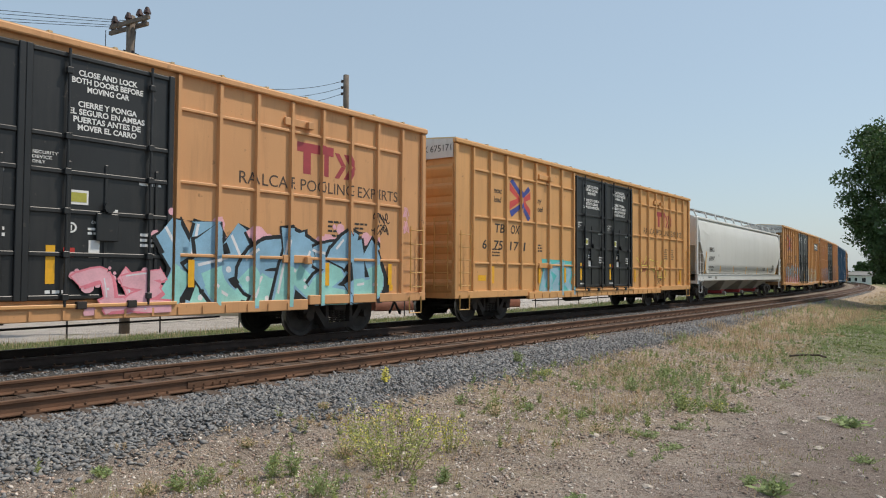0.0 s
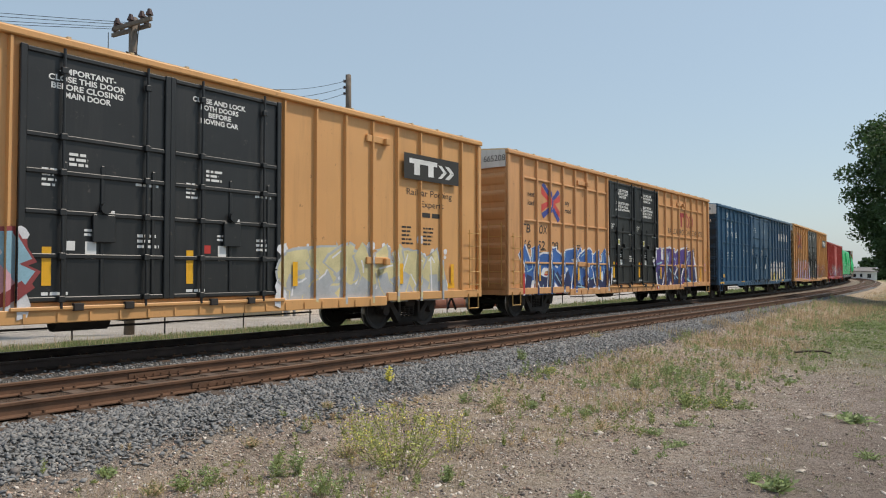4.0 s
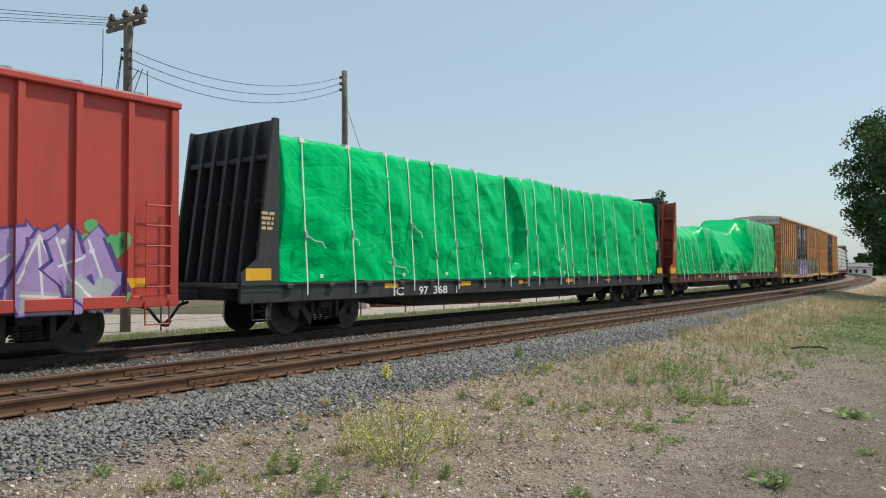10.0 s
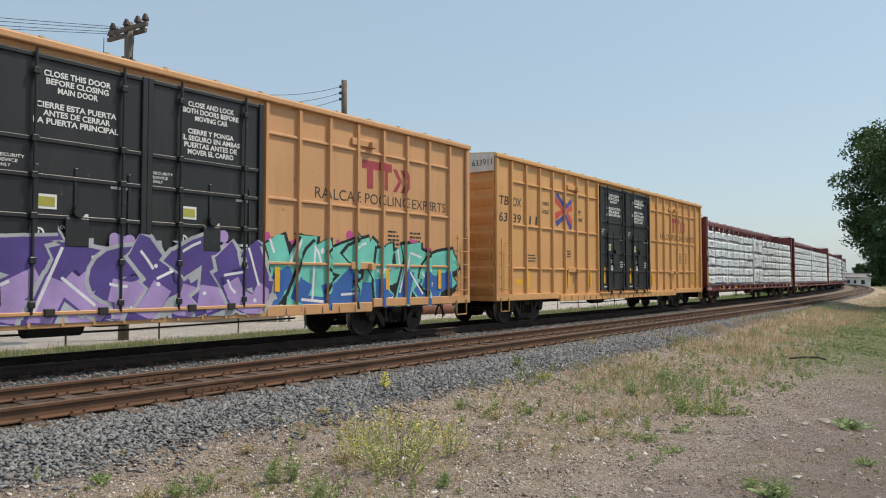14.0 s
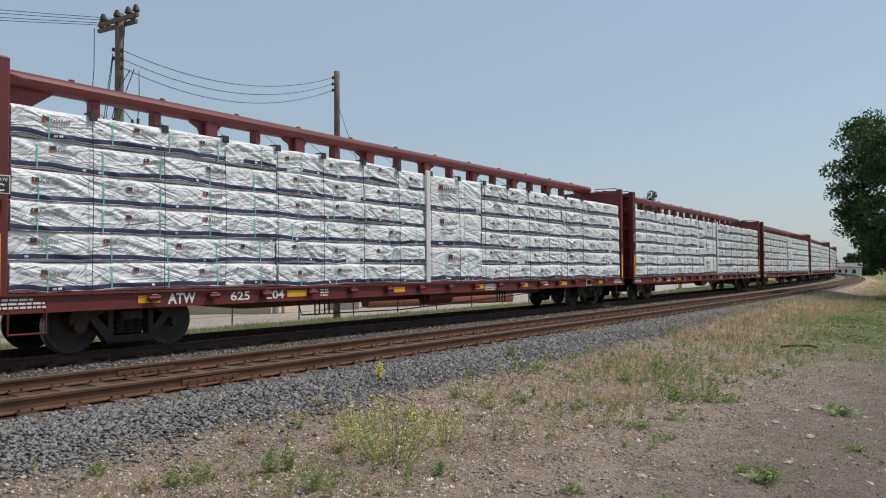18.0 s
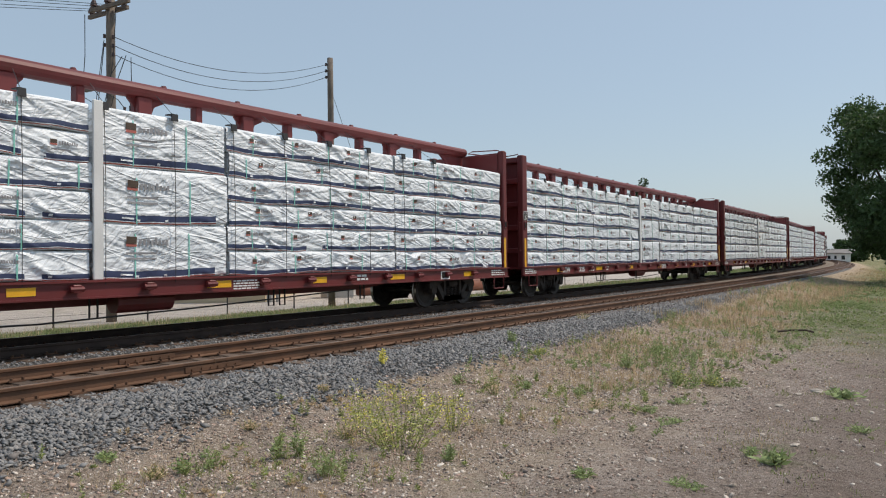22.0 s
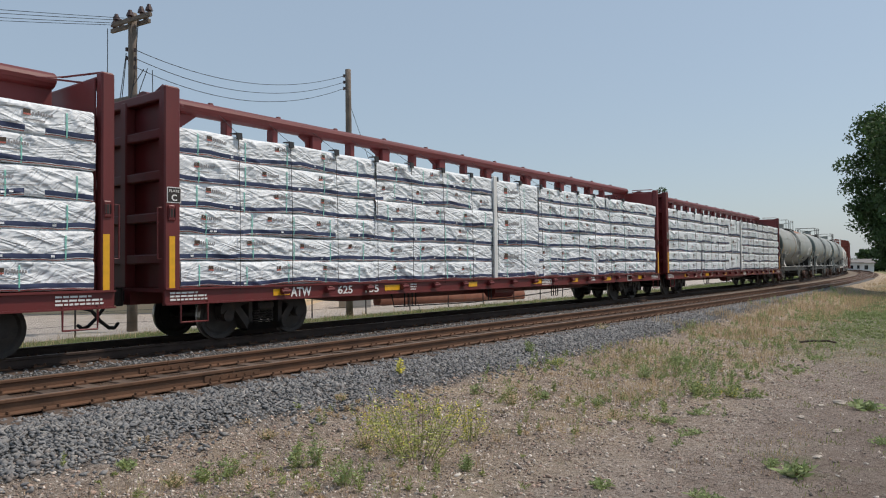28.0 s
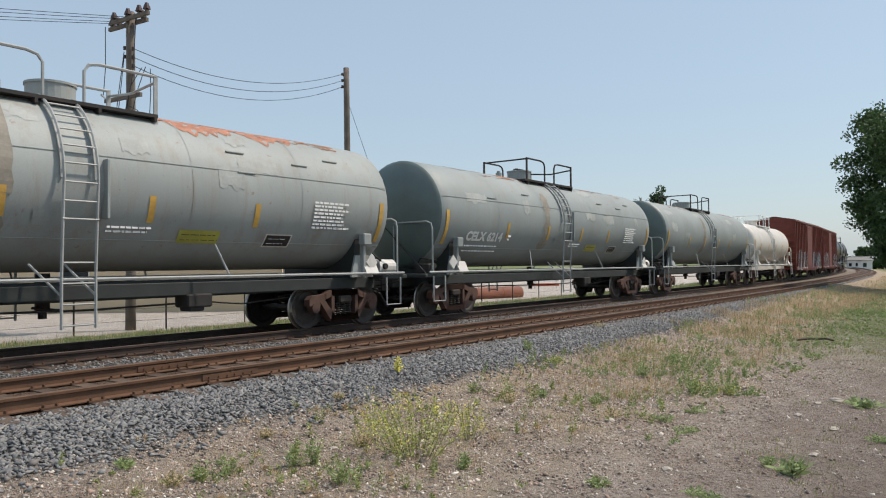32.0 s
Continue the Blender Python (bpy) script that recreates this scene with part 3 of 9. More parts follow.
    arc.attribute_name = "arc"

    def noise_(scale, detail=6, rough=0.6):
        t = n.new("ShaderNodeTexNoise")
        t.inputs["Scale"].default_value, t.inputs["Detail"].default_value, t.inputs["Roughness"].default_value = scale, detail, rough
        l.new(geo.outputs["Position"], t.inputs["Vector"])
        return t.outputs["Fac"]

    def rng(v, a, b_, c=0.0, d=1.0):
        r = n.new("ShaderNodeMapRange")
        r.interpolation_type = "SMOOTHSTEP"
        for k, x in zip(("From Min", "From Max", "To Min", "To Max"), (a, b_, c, d)):
            r.inputs[k].default_value = x
        l.new(v, r.inputs["Value"])
        return r.outputs[0]

    def op(kind, a, b_):
        o = n.new("ShaderNodeMath")
        o.operation = kind
        for i, x in enumerate((a, b_)):
            if isinstance(x, (int, float)):
                o.inputs[i].default_value = x
            else:
                l.new(x, o.inputs[i])
        return o.outputs[0]

    def mix(f, a, b_):
        o = n.new("ShaderNodeMix")
        o.data_type = "RGBA"
        for k, x in (("Factor", f), ("A", a), ("B", b_)):
            if isinstance(x, tuple):
                o.inputs[k].default_value = (*x, 1)
            else:
                l.new(x, o.inputs[k])
        return o.outputs["Result"]

    wob = op("MULTIPLY", op("SUBTRACT", noise_(0.9), 0.5), 2.2)
    la = op("ADD", lat.outputs["Fac"], wob)
    big, mid, fine, grit = noise_(0.35), noise_(1.6), noise_(14, 8, 0.75), noise_(70, 3)
    soil = mix(rng(mid, 0.35, 0.65), (0.31, 0.245, 0.20), (0.43, 0.355, 0.30))
    soil = mix(rng(fine, 0.42, 0.75), soil, (0.56, 0.49, 0.43))
    soil = mix(rng(noise_(5, 8), 0.55, 0.7, 0, 0.6), soil, (0.18, 0.135, 0.11))
    vor = n.new("ShaderNodeTexVoronoi")
    vor.inputs["Scale"].default_value = 38
    l.new(geo.outputs["Position"], vor.inputs["Vector"])
    sep = n.new("ShaderNodeSeparateColor")
    l.new(vor.outputs["Color"], sep.inputs[0])
    soil = mix(op("MULTIPLY", rng(sep.outputs[0], 0.62, 0.95), rng(mid, 0.3, 0.6, 0.35, 0.9)), soil, (0.50, 0.44, 0.39))
    soil = mix(rng(sep.outputs[1], 0.72, 1.0, 0, 0.75), soil, (0.085, 0.07, 0.06))
    soil = mix(rng(la, GAP + 6.0, GAP + 8.5, 0.0, 0.6), soil, (0.20, 0.155, 0.128))
    straw = mix(rng(fine, 0.3, 0.7), (0.34, 0.255, 0.16), (0.52, 0.41, 0.28))
    green = mix(rng(fine, 0.3, 0.7), (0.11, 0.145, 0.055), (0.23, 0.25, 0.115))
    creep = rng(arc.outputs["Fac"], -6, 34, 0.0, 1.25)
    la2 = op("ADD", la, creep)
    near_straw = op("MULTIPLY", rng(la2, GAP + 2.2, GAP + 3.0), rng(la2, GAP + 7.0, GAP + 5.0))
    near_straw = op("MULTIPLY", near_straw, op("MULTIPLY", rng(arc.outputs["Fac"], -16, -2, 0.35, 1.0), rng(mid, 0.38, 0.6, 0.35, 1.0)))
    c = mix(near_straw, soil, straw)
    g = op("MULTIPLY", rng(la2, GAP + 4.4, GAP + 5.8), rng(arc.outputs["Fac"], -3.5, 5))
    g = op("MULTIPLY", g, rng(noise_(0.7), 0.33, 0.52, 0.4, 1.0))
    c = mix(g, c, green)
    patch = op("MULTIPLY", rng(noise_(1.1, 7, 0.7), 0.56, 0.7), rng(la, GAP + 3, GAP + 4))
    c = mix(op("MULTIPLY", patch, 0.55), c, green)
    c = mix(op("MULTIPLY", rng(arc.outputs["Fac"], 24, 55, 0.0, 0.8), rng(la, GAP + 2.2, GAP + 3.4)), c, mix(rng(noise_(0.5), 0.4, 0.6), (0.15, 0.17, 0.075), (0.30, 0.25, 0.145)))
    # ballast and what lies between the rails
    bal = mix(rng(noise_(28, 4, 0.7), 0.35, 0.7), (0.06, 0.058, 0.056), (0.22, 0.215, 0.21))
    bal = mix(rng(mid, 0.5, 0.7, 0, 0.25), bal, (0.3, 0.27, 0.22))
    bal = mix(rng(arc.outputs["Fac"], 6, 34, 0.0, 0.6), bal, (0.30, 0.24, 0.18))
    isb = op("MULTIPLY", rng(la, -2.4, -2.0), rng(op("ADD", op("ADD", lat.outputs["Fac"], creep), op("MULTIPLY", wob, 0.35)), GAP + 2.75, GAP + 2.35))
    c = mix(isb, c, bal)
    bed = op("MAXIMUM", rng(op("ABSOLUTE", op("SUBTRACT", lat.outputs["Fac"], GAP), 0), 1.45, 1.05), rng(op("ABSOLUTE", lat.outputs["Fac"], 0), 1.45, 1.05))
    c = mix(op("MULTIPLY", bed, 0.75), c, mix(rng(fine, 0.35, 0.7), (0.09, 0.05, 0.032), (0.22, 0.14, 0.09)))
    # beyond the train: a grass strip, then a bare lot
    far_g = op("MULTIPLY", rng(la, -2.0, -2.6), rng(la, -10.6, -9.2))
    c = mix(far_g, c, mix(rng(fine, 0.3, 0.7), (0.10, 0.125, 0.04), (0.24, 0.235, 0.11)))
    lot = mix(rng(mid, 0.3, 0.7), (0.46, 0.41, 0.36), (0.55, 0.50, 0.45))
    c = mix(rng(la, -9.2, -10.6), c, mix(rng(big, 0.6, 0.72, 0, 0.5), lot, (0.3, 0.28, 0.14)))
    c = mix(rng(lat.outputs["Fac"], -70, -95), c, green)
    l.new(c, b.inputs["Base Color"])
    bp = n.new("ShaderNodeBump")
    bp.inputs["Strength"].default_value, bp.inputs["Distance"].default_value = 1.0, 0.07
    l.new(op("ADD", op("ADD", fine, op("MULTIPLY", grit, 0.5)), op("MULTIPLY", sep.outputs[0], 0.18)), bp.inputs["Height"])
    l.new(bp.outputs[0], b.inputs["Normal"])
    return m


def build_ground():
    ss = sorted(set([*np.arange(S_MIN, -60, 20), *np.arange(-60, -26, 4), *np.arange(-26, 30, 0.4), *np.arange(30, 100, 2), *np.arange(100, S_MAX + 1, 15)]))
    oo = [-330, -200, -120, -80, -50, -30, -20, -14, -10, -7, -5, -4, -3.2, -2.5, -1.9, -1.3, 0, 1.3, 1.95, 2.6, GAP, GAP + 1, GAP + 1.5]
    oo += list(np.arange(GAP + 1.8, GAP + 16, 0.35)) + [GAP + 17, GAP + 20, GAP + 25, GAP + 35, 60, 90, 140, 220, 330]
    v, la, ar = [], [], []
    for s in ss:
        for o in oo:
            p, h = line(s, o)
            z = ground_z(o)
            if -30 < s < 60 and o > GAP + 1.6:
                z += 0.05 * noise.noise((p.x * 0.6, p.y * 0.6, 0)) + 0.02 * noise.noise((p.x * 2.5, p.y * 2.5, 3))
            v.append((p.x, p.y, z))
            la.append(o)
            ar.append(s)
    n = len(oo)
    f = [[i * n + j, (i + 1) * n + j, (i + 1) * n + j + 1, i * n + j + 1] for i in range(len(ss) - 1) for j in range(n - 1)]
    k = len(v)
    v += [(-4500, -4500, -1.2), (4500, -4500, -1.2), (4500, 4500, -1.2), (-4500, 4500, -1.2)]
    la += [-300] * 4
    ar += [0] * 4
    f.append([k, k + 1, k + 2, k + 3])
    me = bpy.data.meshes.new("ground")
    me.from_pydata(v, [], f)
    me.attributes.new("lat", "FLOAT", "POINT").data.foreach_set("value", la)
    me.attributes.new("arc", "FLOAT", "POINT").data.foreach_set("value", ar)
    me.materials.append(ground_material())
    fix_normals(me)
    if me.polygons[0].normal.z < 0:
        me.flip_normals()
    me.polygons.foreach_set("use_smooth", [True] * len(me.polygons))
    return tagged(new("ground", me), "bare gravelly ground with dry grass beside the railway", "ground", kind="structure")


ground = build_ground()


def near_height(x, y, o):
    return ground_z(o) + (0.05 * noise.noise((x * 0.6, y * 0.6, 0)) + 0.02 * noise.noise((x * 2.5, y * 2.5, 3)) if o > GAP + 1.6 else 0)


# ---- the two tracks ----
RAIL = [(-0.07, -0.17), (0.07, -0.17), (0.07, -0.158), (0.012, -0.14), (0.009, -0.05), (0.036, -0.038), (0.037, -0.008), (0.028, 0.0), (-0.028, 0.0), (-0.037, -0.008), (-0.036, -0.038), (-0.009, -0.05), (-0.012, -0.14), (-0.07, -0.158)]
RAIL_S = sorted(set([*np.arange(S_MIN, -60, 10), *np.arange(-60, 120, 2), *np.arange(120, S_MAX, 8)]))
rng_t = random.Random(4)
tie_mesh = MB().cbox(-0.11, 0.11, -1.3, 1.3, -0.33, -0.172, 0.012).mesh("tie", [M["tie"]])
fix_normals(tie_mesh)
plate_mesh = MB().box(-0.1, 0.1, -0.11, 0.11, -0.172, -0.152).mesh("tie_plate", [M["rail"]])
fix_normals(plate_mesh)


def build_track(name, off, label, singles):
    tr = empty(name, label, "railway track", kind="structure")
    for side in (1, -1):
        mb = MB()
        rings = []
        for s in RAIL_S:
            p, h = line(s, off + side * 0.7525)
            c, d = math.sin(h), -math.cos(h)
            rings.append([(p.x + y * c, p.y + y * d, z) for y, z in RAIL])
        mb.loft(rings)
        # far rails get the rust with the train's shadow in its colour
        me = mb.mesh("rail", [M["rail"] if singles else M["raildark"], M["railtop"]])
        n = len(RAIL)
        idx = [1 if (i % n) == 7 and i < (len(RAIL_S) - 1) * n else 0 for i in range(len(me.polygons))]
        me.polygons.foreach_set("material_index", idx)
        fix_normals(me)
        part("rail", me, None, tr)
    rest, plates = MB(), MB()
    for i in range(int((S_MAX - S_MIN - 20) / 0.52)):
        s = S_MIN + 10 + i * 0.52
        m = along(s + rng_t.uniform(-0.03, 0.03), off + rng_t.uniform(-0.05, 0.05), rng_t.uniform(-0.008, 0.0)) @ Matrix.Rotation(rng_t.uniform(-0.02, 0.02), 4, "Z")
        if singles and -24 < s < 62:
            part("tie", tie_mesh, None, tr, at=m)
        elif -120 < s < 200 or i % 2 == 0:
            rest.add([tuple(m @ v.co) for v in tie_mesh.vertices], [list(p.vertices) for p in tie_mesh.polygons])
        if -24 < s < 50:
            for side in (1, -1):
                q = along(s, off + side * 0.7525)
                plates.add([tuple(q @ v.co) for v in plate_mesh.vertices], [list(p.vertices) for p in plate_mesh.polygons])
                for k in (-0.09, 0.09):
                    for e in (-0.07, 0.07):
                        a = q @ Vector((e, k, -0.155))
                        plates.box(a.x - 0.014, a.x + 0.014, a.y - 0.014, a.y + 0.014, a.z, a.z + 0.035)
    ob = part("ties_far_off", rest, M["tie"], tr, fix=False)
    tagged(ob, kind="stuff")
    ob = part("spikes_and_plates", plates, M["rail"], tr, fix=False)
    tagged(ob, kind="stuff")
    return tr


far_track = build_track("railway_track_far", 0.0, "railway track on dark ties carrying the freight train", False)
near_track = build_track("railway_track_near", GAP, "empty railway track with rusty rails on worn ties", True)
# joint bars, bolted to the web
for s, o in ((-11.0, GAP - 0.7525), (-10.95, GAP + 0.7525)):
    mb = MB()
    for sd in (-1, 1):
        mb.cbox(-0.45, 0.45, sd * 0.018 - 0.008, sd * 0.018 + 0.008, -0.138, -0.06, 0.005)
        for k in (-0.35, -0.2, -0.06, 0.06, 0.2, 0.35):
            mb.cyl((k, sd * 0.02, -0.1), (k, sd * 0.045, -0.1), 0.014, 6)
    mb.box(-0.006, 0.006, -0.039, 0.039, -0.05, 0.0008)
    part("joint_bar", mb, M["rail"], near_track, at=along(s, o))


def stones_mesh(name, pts, sizes, material, seed, flat=0.7, chip=False):
    """Many small angular stones as one mesh."""
    rs = np.random.RandomState(seed)
    base = np.array([(-1, -.8, -.7), (1, -.8, -.7), (1, .8, -.7), (-1, .8, -.7), (-.8, -.7, .7), (.8, -.7, .7), (.8, .7, .7), (-.8, .7, .7)], float) * 0.85
    tri = np.array([(0, 2, 1), (0, 3, 2), (4, 5, 6), (4, 6, 7), (0, 1, 5), (0, 5, 4), (1, 2, 6), (1, 6, 5), (2, 3, 7), (2, 7, 6), (3, 0, 4), (3, 4, 7)])
    if chip:
        base = np.array([(1, 0, 0), (-1, 0, 0), (0, 1, 0), (0, -1, 0), (0, 0, 1), (0, 0, -1)], float) * 1.1
        tri = np.array([(0, 2, 4), (2, 1, 4), (1, 3, 4), (3, 0, 4), (2, 0, 5), (1, 2, 5), (3, 1, 5), (0, 3, 5)])
    n, nb = len(pts), len(base)
    v = base[None] * (1 + rs.uniform(-0.5, 0.35, (n, nb, 3))) + rs.uniform(-0.22, 0.22, (n, nb, 3))
    v = v * np.stack([rs.uniform(0.7, 1.2, n), rs.uniform(0.6, 1.0, n), rs.uniform(0.45, 0.8, n) * flat / 0.7], 1)[:, None]
    a, b = rs.uniform(0, 6.28, n), rs.uniform(-0.95, 0.95, n)
    ca, sa, cb, sb = np.cos(a), np.sin(a), np.cos(b), np.sin(b)
    x, y, z = v[..., 0], v[..., 1], v[..., 2]
    x, z = x * cb[:, None] + z * sb[:, None], -x * sb[:, None] + z * cb[:, None]
    x, y = x * ca[:, None] - y * sa[:, None], x * sa[:, None] + y * ca[:, None]
    v = np.stack([x, y, z], -1) * np.asarray(sizes)[:, None, None] + np.asarray(pts)[:, None]
    me = bpy.data.meshes.new(name)
    f = (tri[None] + (np.arange(n) * nb)[:, None, None]).reshape(-1, 3)
    me.vertices.add(n * nb)
    me.vertices.foreach_set("co", v.reshape(-1))
    me.loops.add(len(f) * 3)
    me.loops.foreach_set("vertex_index", f.reshape(-1))
    me.polygons.add(len(f))
    me.polygons.foreach_set("loop_start", np.arange(0, len(f) * 3, 3))
    me.update(calc_edges=True)
    me.materials.append(material)
    return new(name, me)


def scatter_lo(n, s0, s1, o0, o1, seed, power=1.0):
    rs = np.random.RandomState(seed)
    s = s0 + (s1 - s0) * rs.rand(n) ** power
    o = o0 + (o1 - o0) * rs.rand(n)
    out = []
    for a, b in zip(s, o):
        p, h = line(a, b)
        out.append((p.x, p.y, near_height(p.x, p.y, b)))
    return np.array(out), s, o


rs_b = np.random.RandomState(11)
P, s_, o_ = scatter_lo(84000, -21, 26, GAP + 0.95, GAP + 3.05, 12, 1.5)
keep = (o_ < GAP + 2.5 - 1.0 * np.clip((s_ + 4) / 28, 0, 1) + rs_b.uniform(-0.5, 0.5, len(o_)) ** 3 * 4 + 0.12 * np.sin(s_ * 1.7)) & ((o_ > GAP + 1.2) | (rs_b.rand(len(o_)) < 0.5))
P = P[keep]
tagged(stones_mesh("ballast_stones", P + [0, 0, 0.008], 0.017 + rs_b.gamma(3.0, 0.0055, len(P)).clip(0, 0.035), M["stones"], 3, 0.45, True), "loose grey crushed-stone ballast beside the track", "ballast", kind="stuff")
P, s_, o_ = scatter_lo(5000, 20, 70, GAP + 1.0, GAP + 1.5, 13, 1.2)
tagged(stones_mesh("ballast_stones", P + [0, 0, 0.01], rs_b.uniform(0.022, 0.045, len(P)), M["stones"], 4), "loose grey crushed-stone ballast beside the track", "ballast", kind="stuff")
P, s_, o_ = scatter_lo(10000, -22, 20, 1.0, GAP - 0.85, 14, 1.2)
tagged(stones_mesh("ballast_stones", P + [0, 0, 0.005], rs_b.uniform(0.018, 0.042, len(P)), M["stones"], 5, 0.6, True), "loose grey crushed-stone ballast between the tracks", "ballast", kind="stuff")
P, s_, o_ = scatter_lo(34000, -21, 12, GAP + 2.4, GAP + 9.8, 15)
tagged(stones_mesh("gravel_pebbles", P + [0, 0, 0.001], rs_b.gamma(1.6, 0.005, len(P)) + 0.004, M["pebbles"], 6, 0.5, True), "small pale pebbles strewn over the bare soil", "gravel", kind="stuff")
P, s_, o_ = scatter_lo(90000, -21, 8, GAP + 2.3, GAP + 7.8, 16)
keep = rs_b.rand(len(P)) < np.clip((GAP + 7.4 - 0.12 * np.maximum(s_ + 4, 0) - o_) / 2.6, 0, 1) * np.clip((9 - s_) / 12, 0.15, 1)
P = P[keep]
tagged(stones_mesh("gravel_chips", P + [0, 0, 0.002], rs_b.gamma(3.0, 0.0034, len(P)) + 0.004, M["pebbles"], 7, 0.55, True), "dense pinkish and tan gravel chips along the ballast", "gravel", kind="stuff")


# ---- weeds and grass ----
def blades_mesh(name, pts, heights, widths, material, seed, lean=0.5):
    """Many thin bent blades, each of three points wide and two segments tall, as one mesh."""
    rs = np.random.RandomState(seed)
    n = len(pts)
    a = rs.uniform(0, 6.28, n)
    d = rs.uniform(0, 6.28, n)
    le = rs.uniform(0.05, lean, n) * heights
    w = np.stack([np.cos(a), np.sin(a), 0 * a], 1) * np.asarray(widths)[:, None] / 2
    bend = np.stack([np.cos(d) * le, np.sin(d) * le, 0 * a], 1)
    up = np.stack([0 * a, 0 * a, heights], 1)
    p = np.asarray(pts)
    v = np.stack([p - w, p + w, p + bend * 0.35 + up * 0.6 + w * 0.8, p + bend * 0.35 + up * 0.6 - w * 0.8, p + bend + up], 1)
    f4 = (np.array([[0, 1, 2, 3]])[None] + (np.arange(n) * 5)[:, None, None]).reshape(-1, 4)
    f3 = (np.array([[3, 2, 4]])[None] + (np.arange(n) * 5)[:, None, None]).reshape(-1, 3)
    me = bpy.data.meshes.new(name)
    me.vertices.add(n * 5)
    me.vertices.foreach_set("co", v.reshape(-1))
    loops = np.concatenate([f4, f3], 1).reshape(-1)
    me.loops.add(len(loops))
    me.loops.foreach_set("vertex_index", loops)
    me.polygons.add(n * 2)
    st = np.stack([np.arange(n) * 7, np.arange(n) * 7 + 4], 1).reshape(-1)
    me.polygons.foreach_set("loop_start", st)
    me.update(calc_edges=True)
    me.materials.append(material)
    return new(name, me)


def tuft_points(centres, per, spread, seed):
    rs = np.random.RandomState(seed)
    c = np.repeat(np.asarray(centres), per, 0)
    c[:, :2] += rs.normal(0, spread, (len(c), 2))
    return c


def grass(name, n, s0, s1, o0, o1, per, spread, hmin, hmax, width, material, label, seed, thresh=None, power=1.0):
    P, s, o = scatter_lo(n, s0, s1, o0, o1, seed, power)
    if thresh is not None:
        k = np.array([noise.noise((p[0] * 0.45, p[1] * 0.45, seed)) > thresh for p in P])
        P = P[k]
    Q = tuft_points(P, per, spread, seed)
    h = np.random.RandomState(seed + 1).uniform(hmin, hmax, len(Q))
    tagged(blades_mesh(name, Q, h, np.full(len(Q), width), material, seed), label, "grass", kind="stuff")


grass("dry_grass", 1300, -17, 28, GAP + 2.4, GAP + 5.2, 9, 0.09, 0.02, 0.08, 0.007, M["straw"], "thin dry straw-coloured grass along the ballast", 21, -0.05, 1.1)
grass("dry_grass", 900, 15, 75, GAP + 2.2, GAP + 6.5, 9, 0.25, 0.05, 0.2, 0.02, M["straw"], "thin dry straw-coloured grass along the ballast", 22, -0.1)
grass("green_grass", 2600, 0, 30, GAP + 4.0, GAP + 14, 9, 0.1, 0.02, 0.06, 0.012, M["weed"], "short green grass over bare soil", 23, -0.08)
grass("green_grass", 1100, -19, 4, GAP + 2.6, GAP + 9.5, 12, 0.07, 0.015, 0.05, 0.007, M["weed"], "sparse green seedlings in the gravel", 24, 0.12)
grass("dry_grass", 1000, -19, 6, GAP + 2.7, GAP + 7.5, 10, 0.12, 0.02, 0.07, 0.006, M["straw"], "dry straw-coloured grass in the gravel", 32, 0.0)
grass("green_grass", 1300, 25, 90, GAP + 4.0, GAP + 18, 8, 0.3, 0.05, 0.16, 0.03, M["weed"], "short green grass over bare soil", 25)
grass("verge_grass", 5200, -30, 40, -9.6, -2.4, 9, 0.15, 0.03, 0.12, 0.015, M["lawn"], "rough green grass strip beyond the track", 26)
grass("verge_grass", 1200, 25, 110, -9.8, -2.4, 8, 0.3, 0.06, 0.25, 0.035, M["lawn"], "rough green grass strip beyond the track", 27)
grass("verge_grass", 800, -30, 40, -9.8, -2.6, 6, 0.15, 0.1, 0.35, 0.012, M["straw"], "dry stalks in the grass strip beyond the track", 28)


def leafy(name, spots, per, spread, hmin, hmax, leaf_len, material, label, seed):
    """Many small leafy plants: leaves set round upright stalks, as one mesh."""
    rs = np.random.RandomState(seed)
    pts, dirs, sizes = [], [], []
    for p in spots:
        h, r = rs.uniform(hmin, hmax), spread * rs.uniform(0.5, 1.2)
        for st in range(rs.randint(2, 6)):
            a, q = rs.uniform(0, 6.28), r * rs.rand()
            base = np.array([p[0] + math.cos(a) * q * 0.4, p[1] + math.sin(a) * q * 0.4, p[2]])
            tip = base + [math.cos(a) * q * 0.7, math.sin(a) * q * 0.7, h * rs.uniform(0.6, 1.0)]
            for k in range(per):
                u = rs.uniform(0.08, 1.0)
                pts.append(base + (tip - base) * u)
                d = np.array([rs.normal(), rs.normal(), rs.uniform(0.1, 1.4)])
                dirs.append(d / np.linalg.norm(d))
                sizes.append(leaf_len * rs.uniform(0.5, 1.2) * (1.15 - 0.5 * u))
    p, d, s = np.array(pts), np.array(dirs), np.array(sizes)[:, None]
    w = np.cross(d, rs.normal(0, 1, (len(p), 3)))
    w /= np.linalg.norm(w, axis=1, keepdims=True)
    v = np.stack([p, p + d * s * 0.5 + w * s * 0.15, p + d * s, p + d * s * 0.5 - w * s * 0.15], 1).reshape(-1, 3)
    me = bpy.data.meshes.new(name)
    me.from_pydata(v.tolist(), [], np.arange(len(v)).reshape(-1, 4).tolist())
    me.materials.append(material)
    return tagged(new(name, me), label, "weeds", kind="stuff")


def spots(n, s0, s1, o0, o1, seed, thresh, scale=0.5):
    P, s, o = scatter_lo(n, s0, s1, o0, o1, seed)
    return [p for p in P if noise.noise((p[0] * scale, p[1] * scale, seed)) > thresh]


def ring_spots(x, y, r, n, seed):
    rs = random.Random(seed)
    out = []
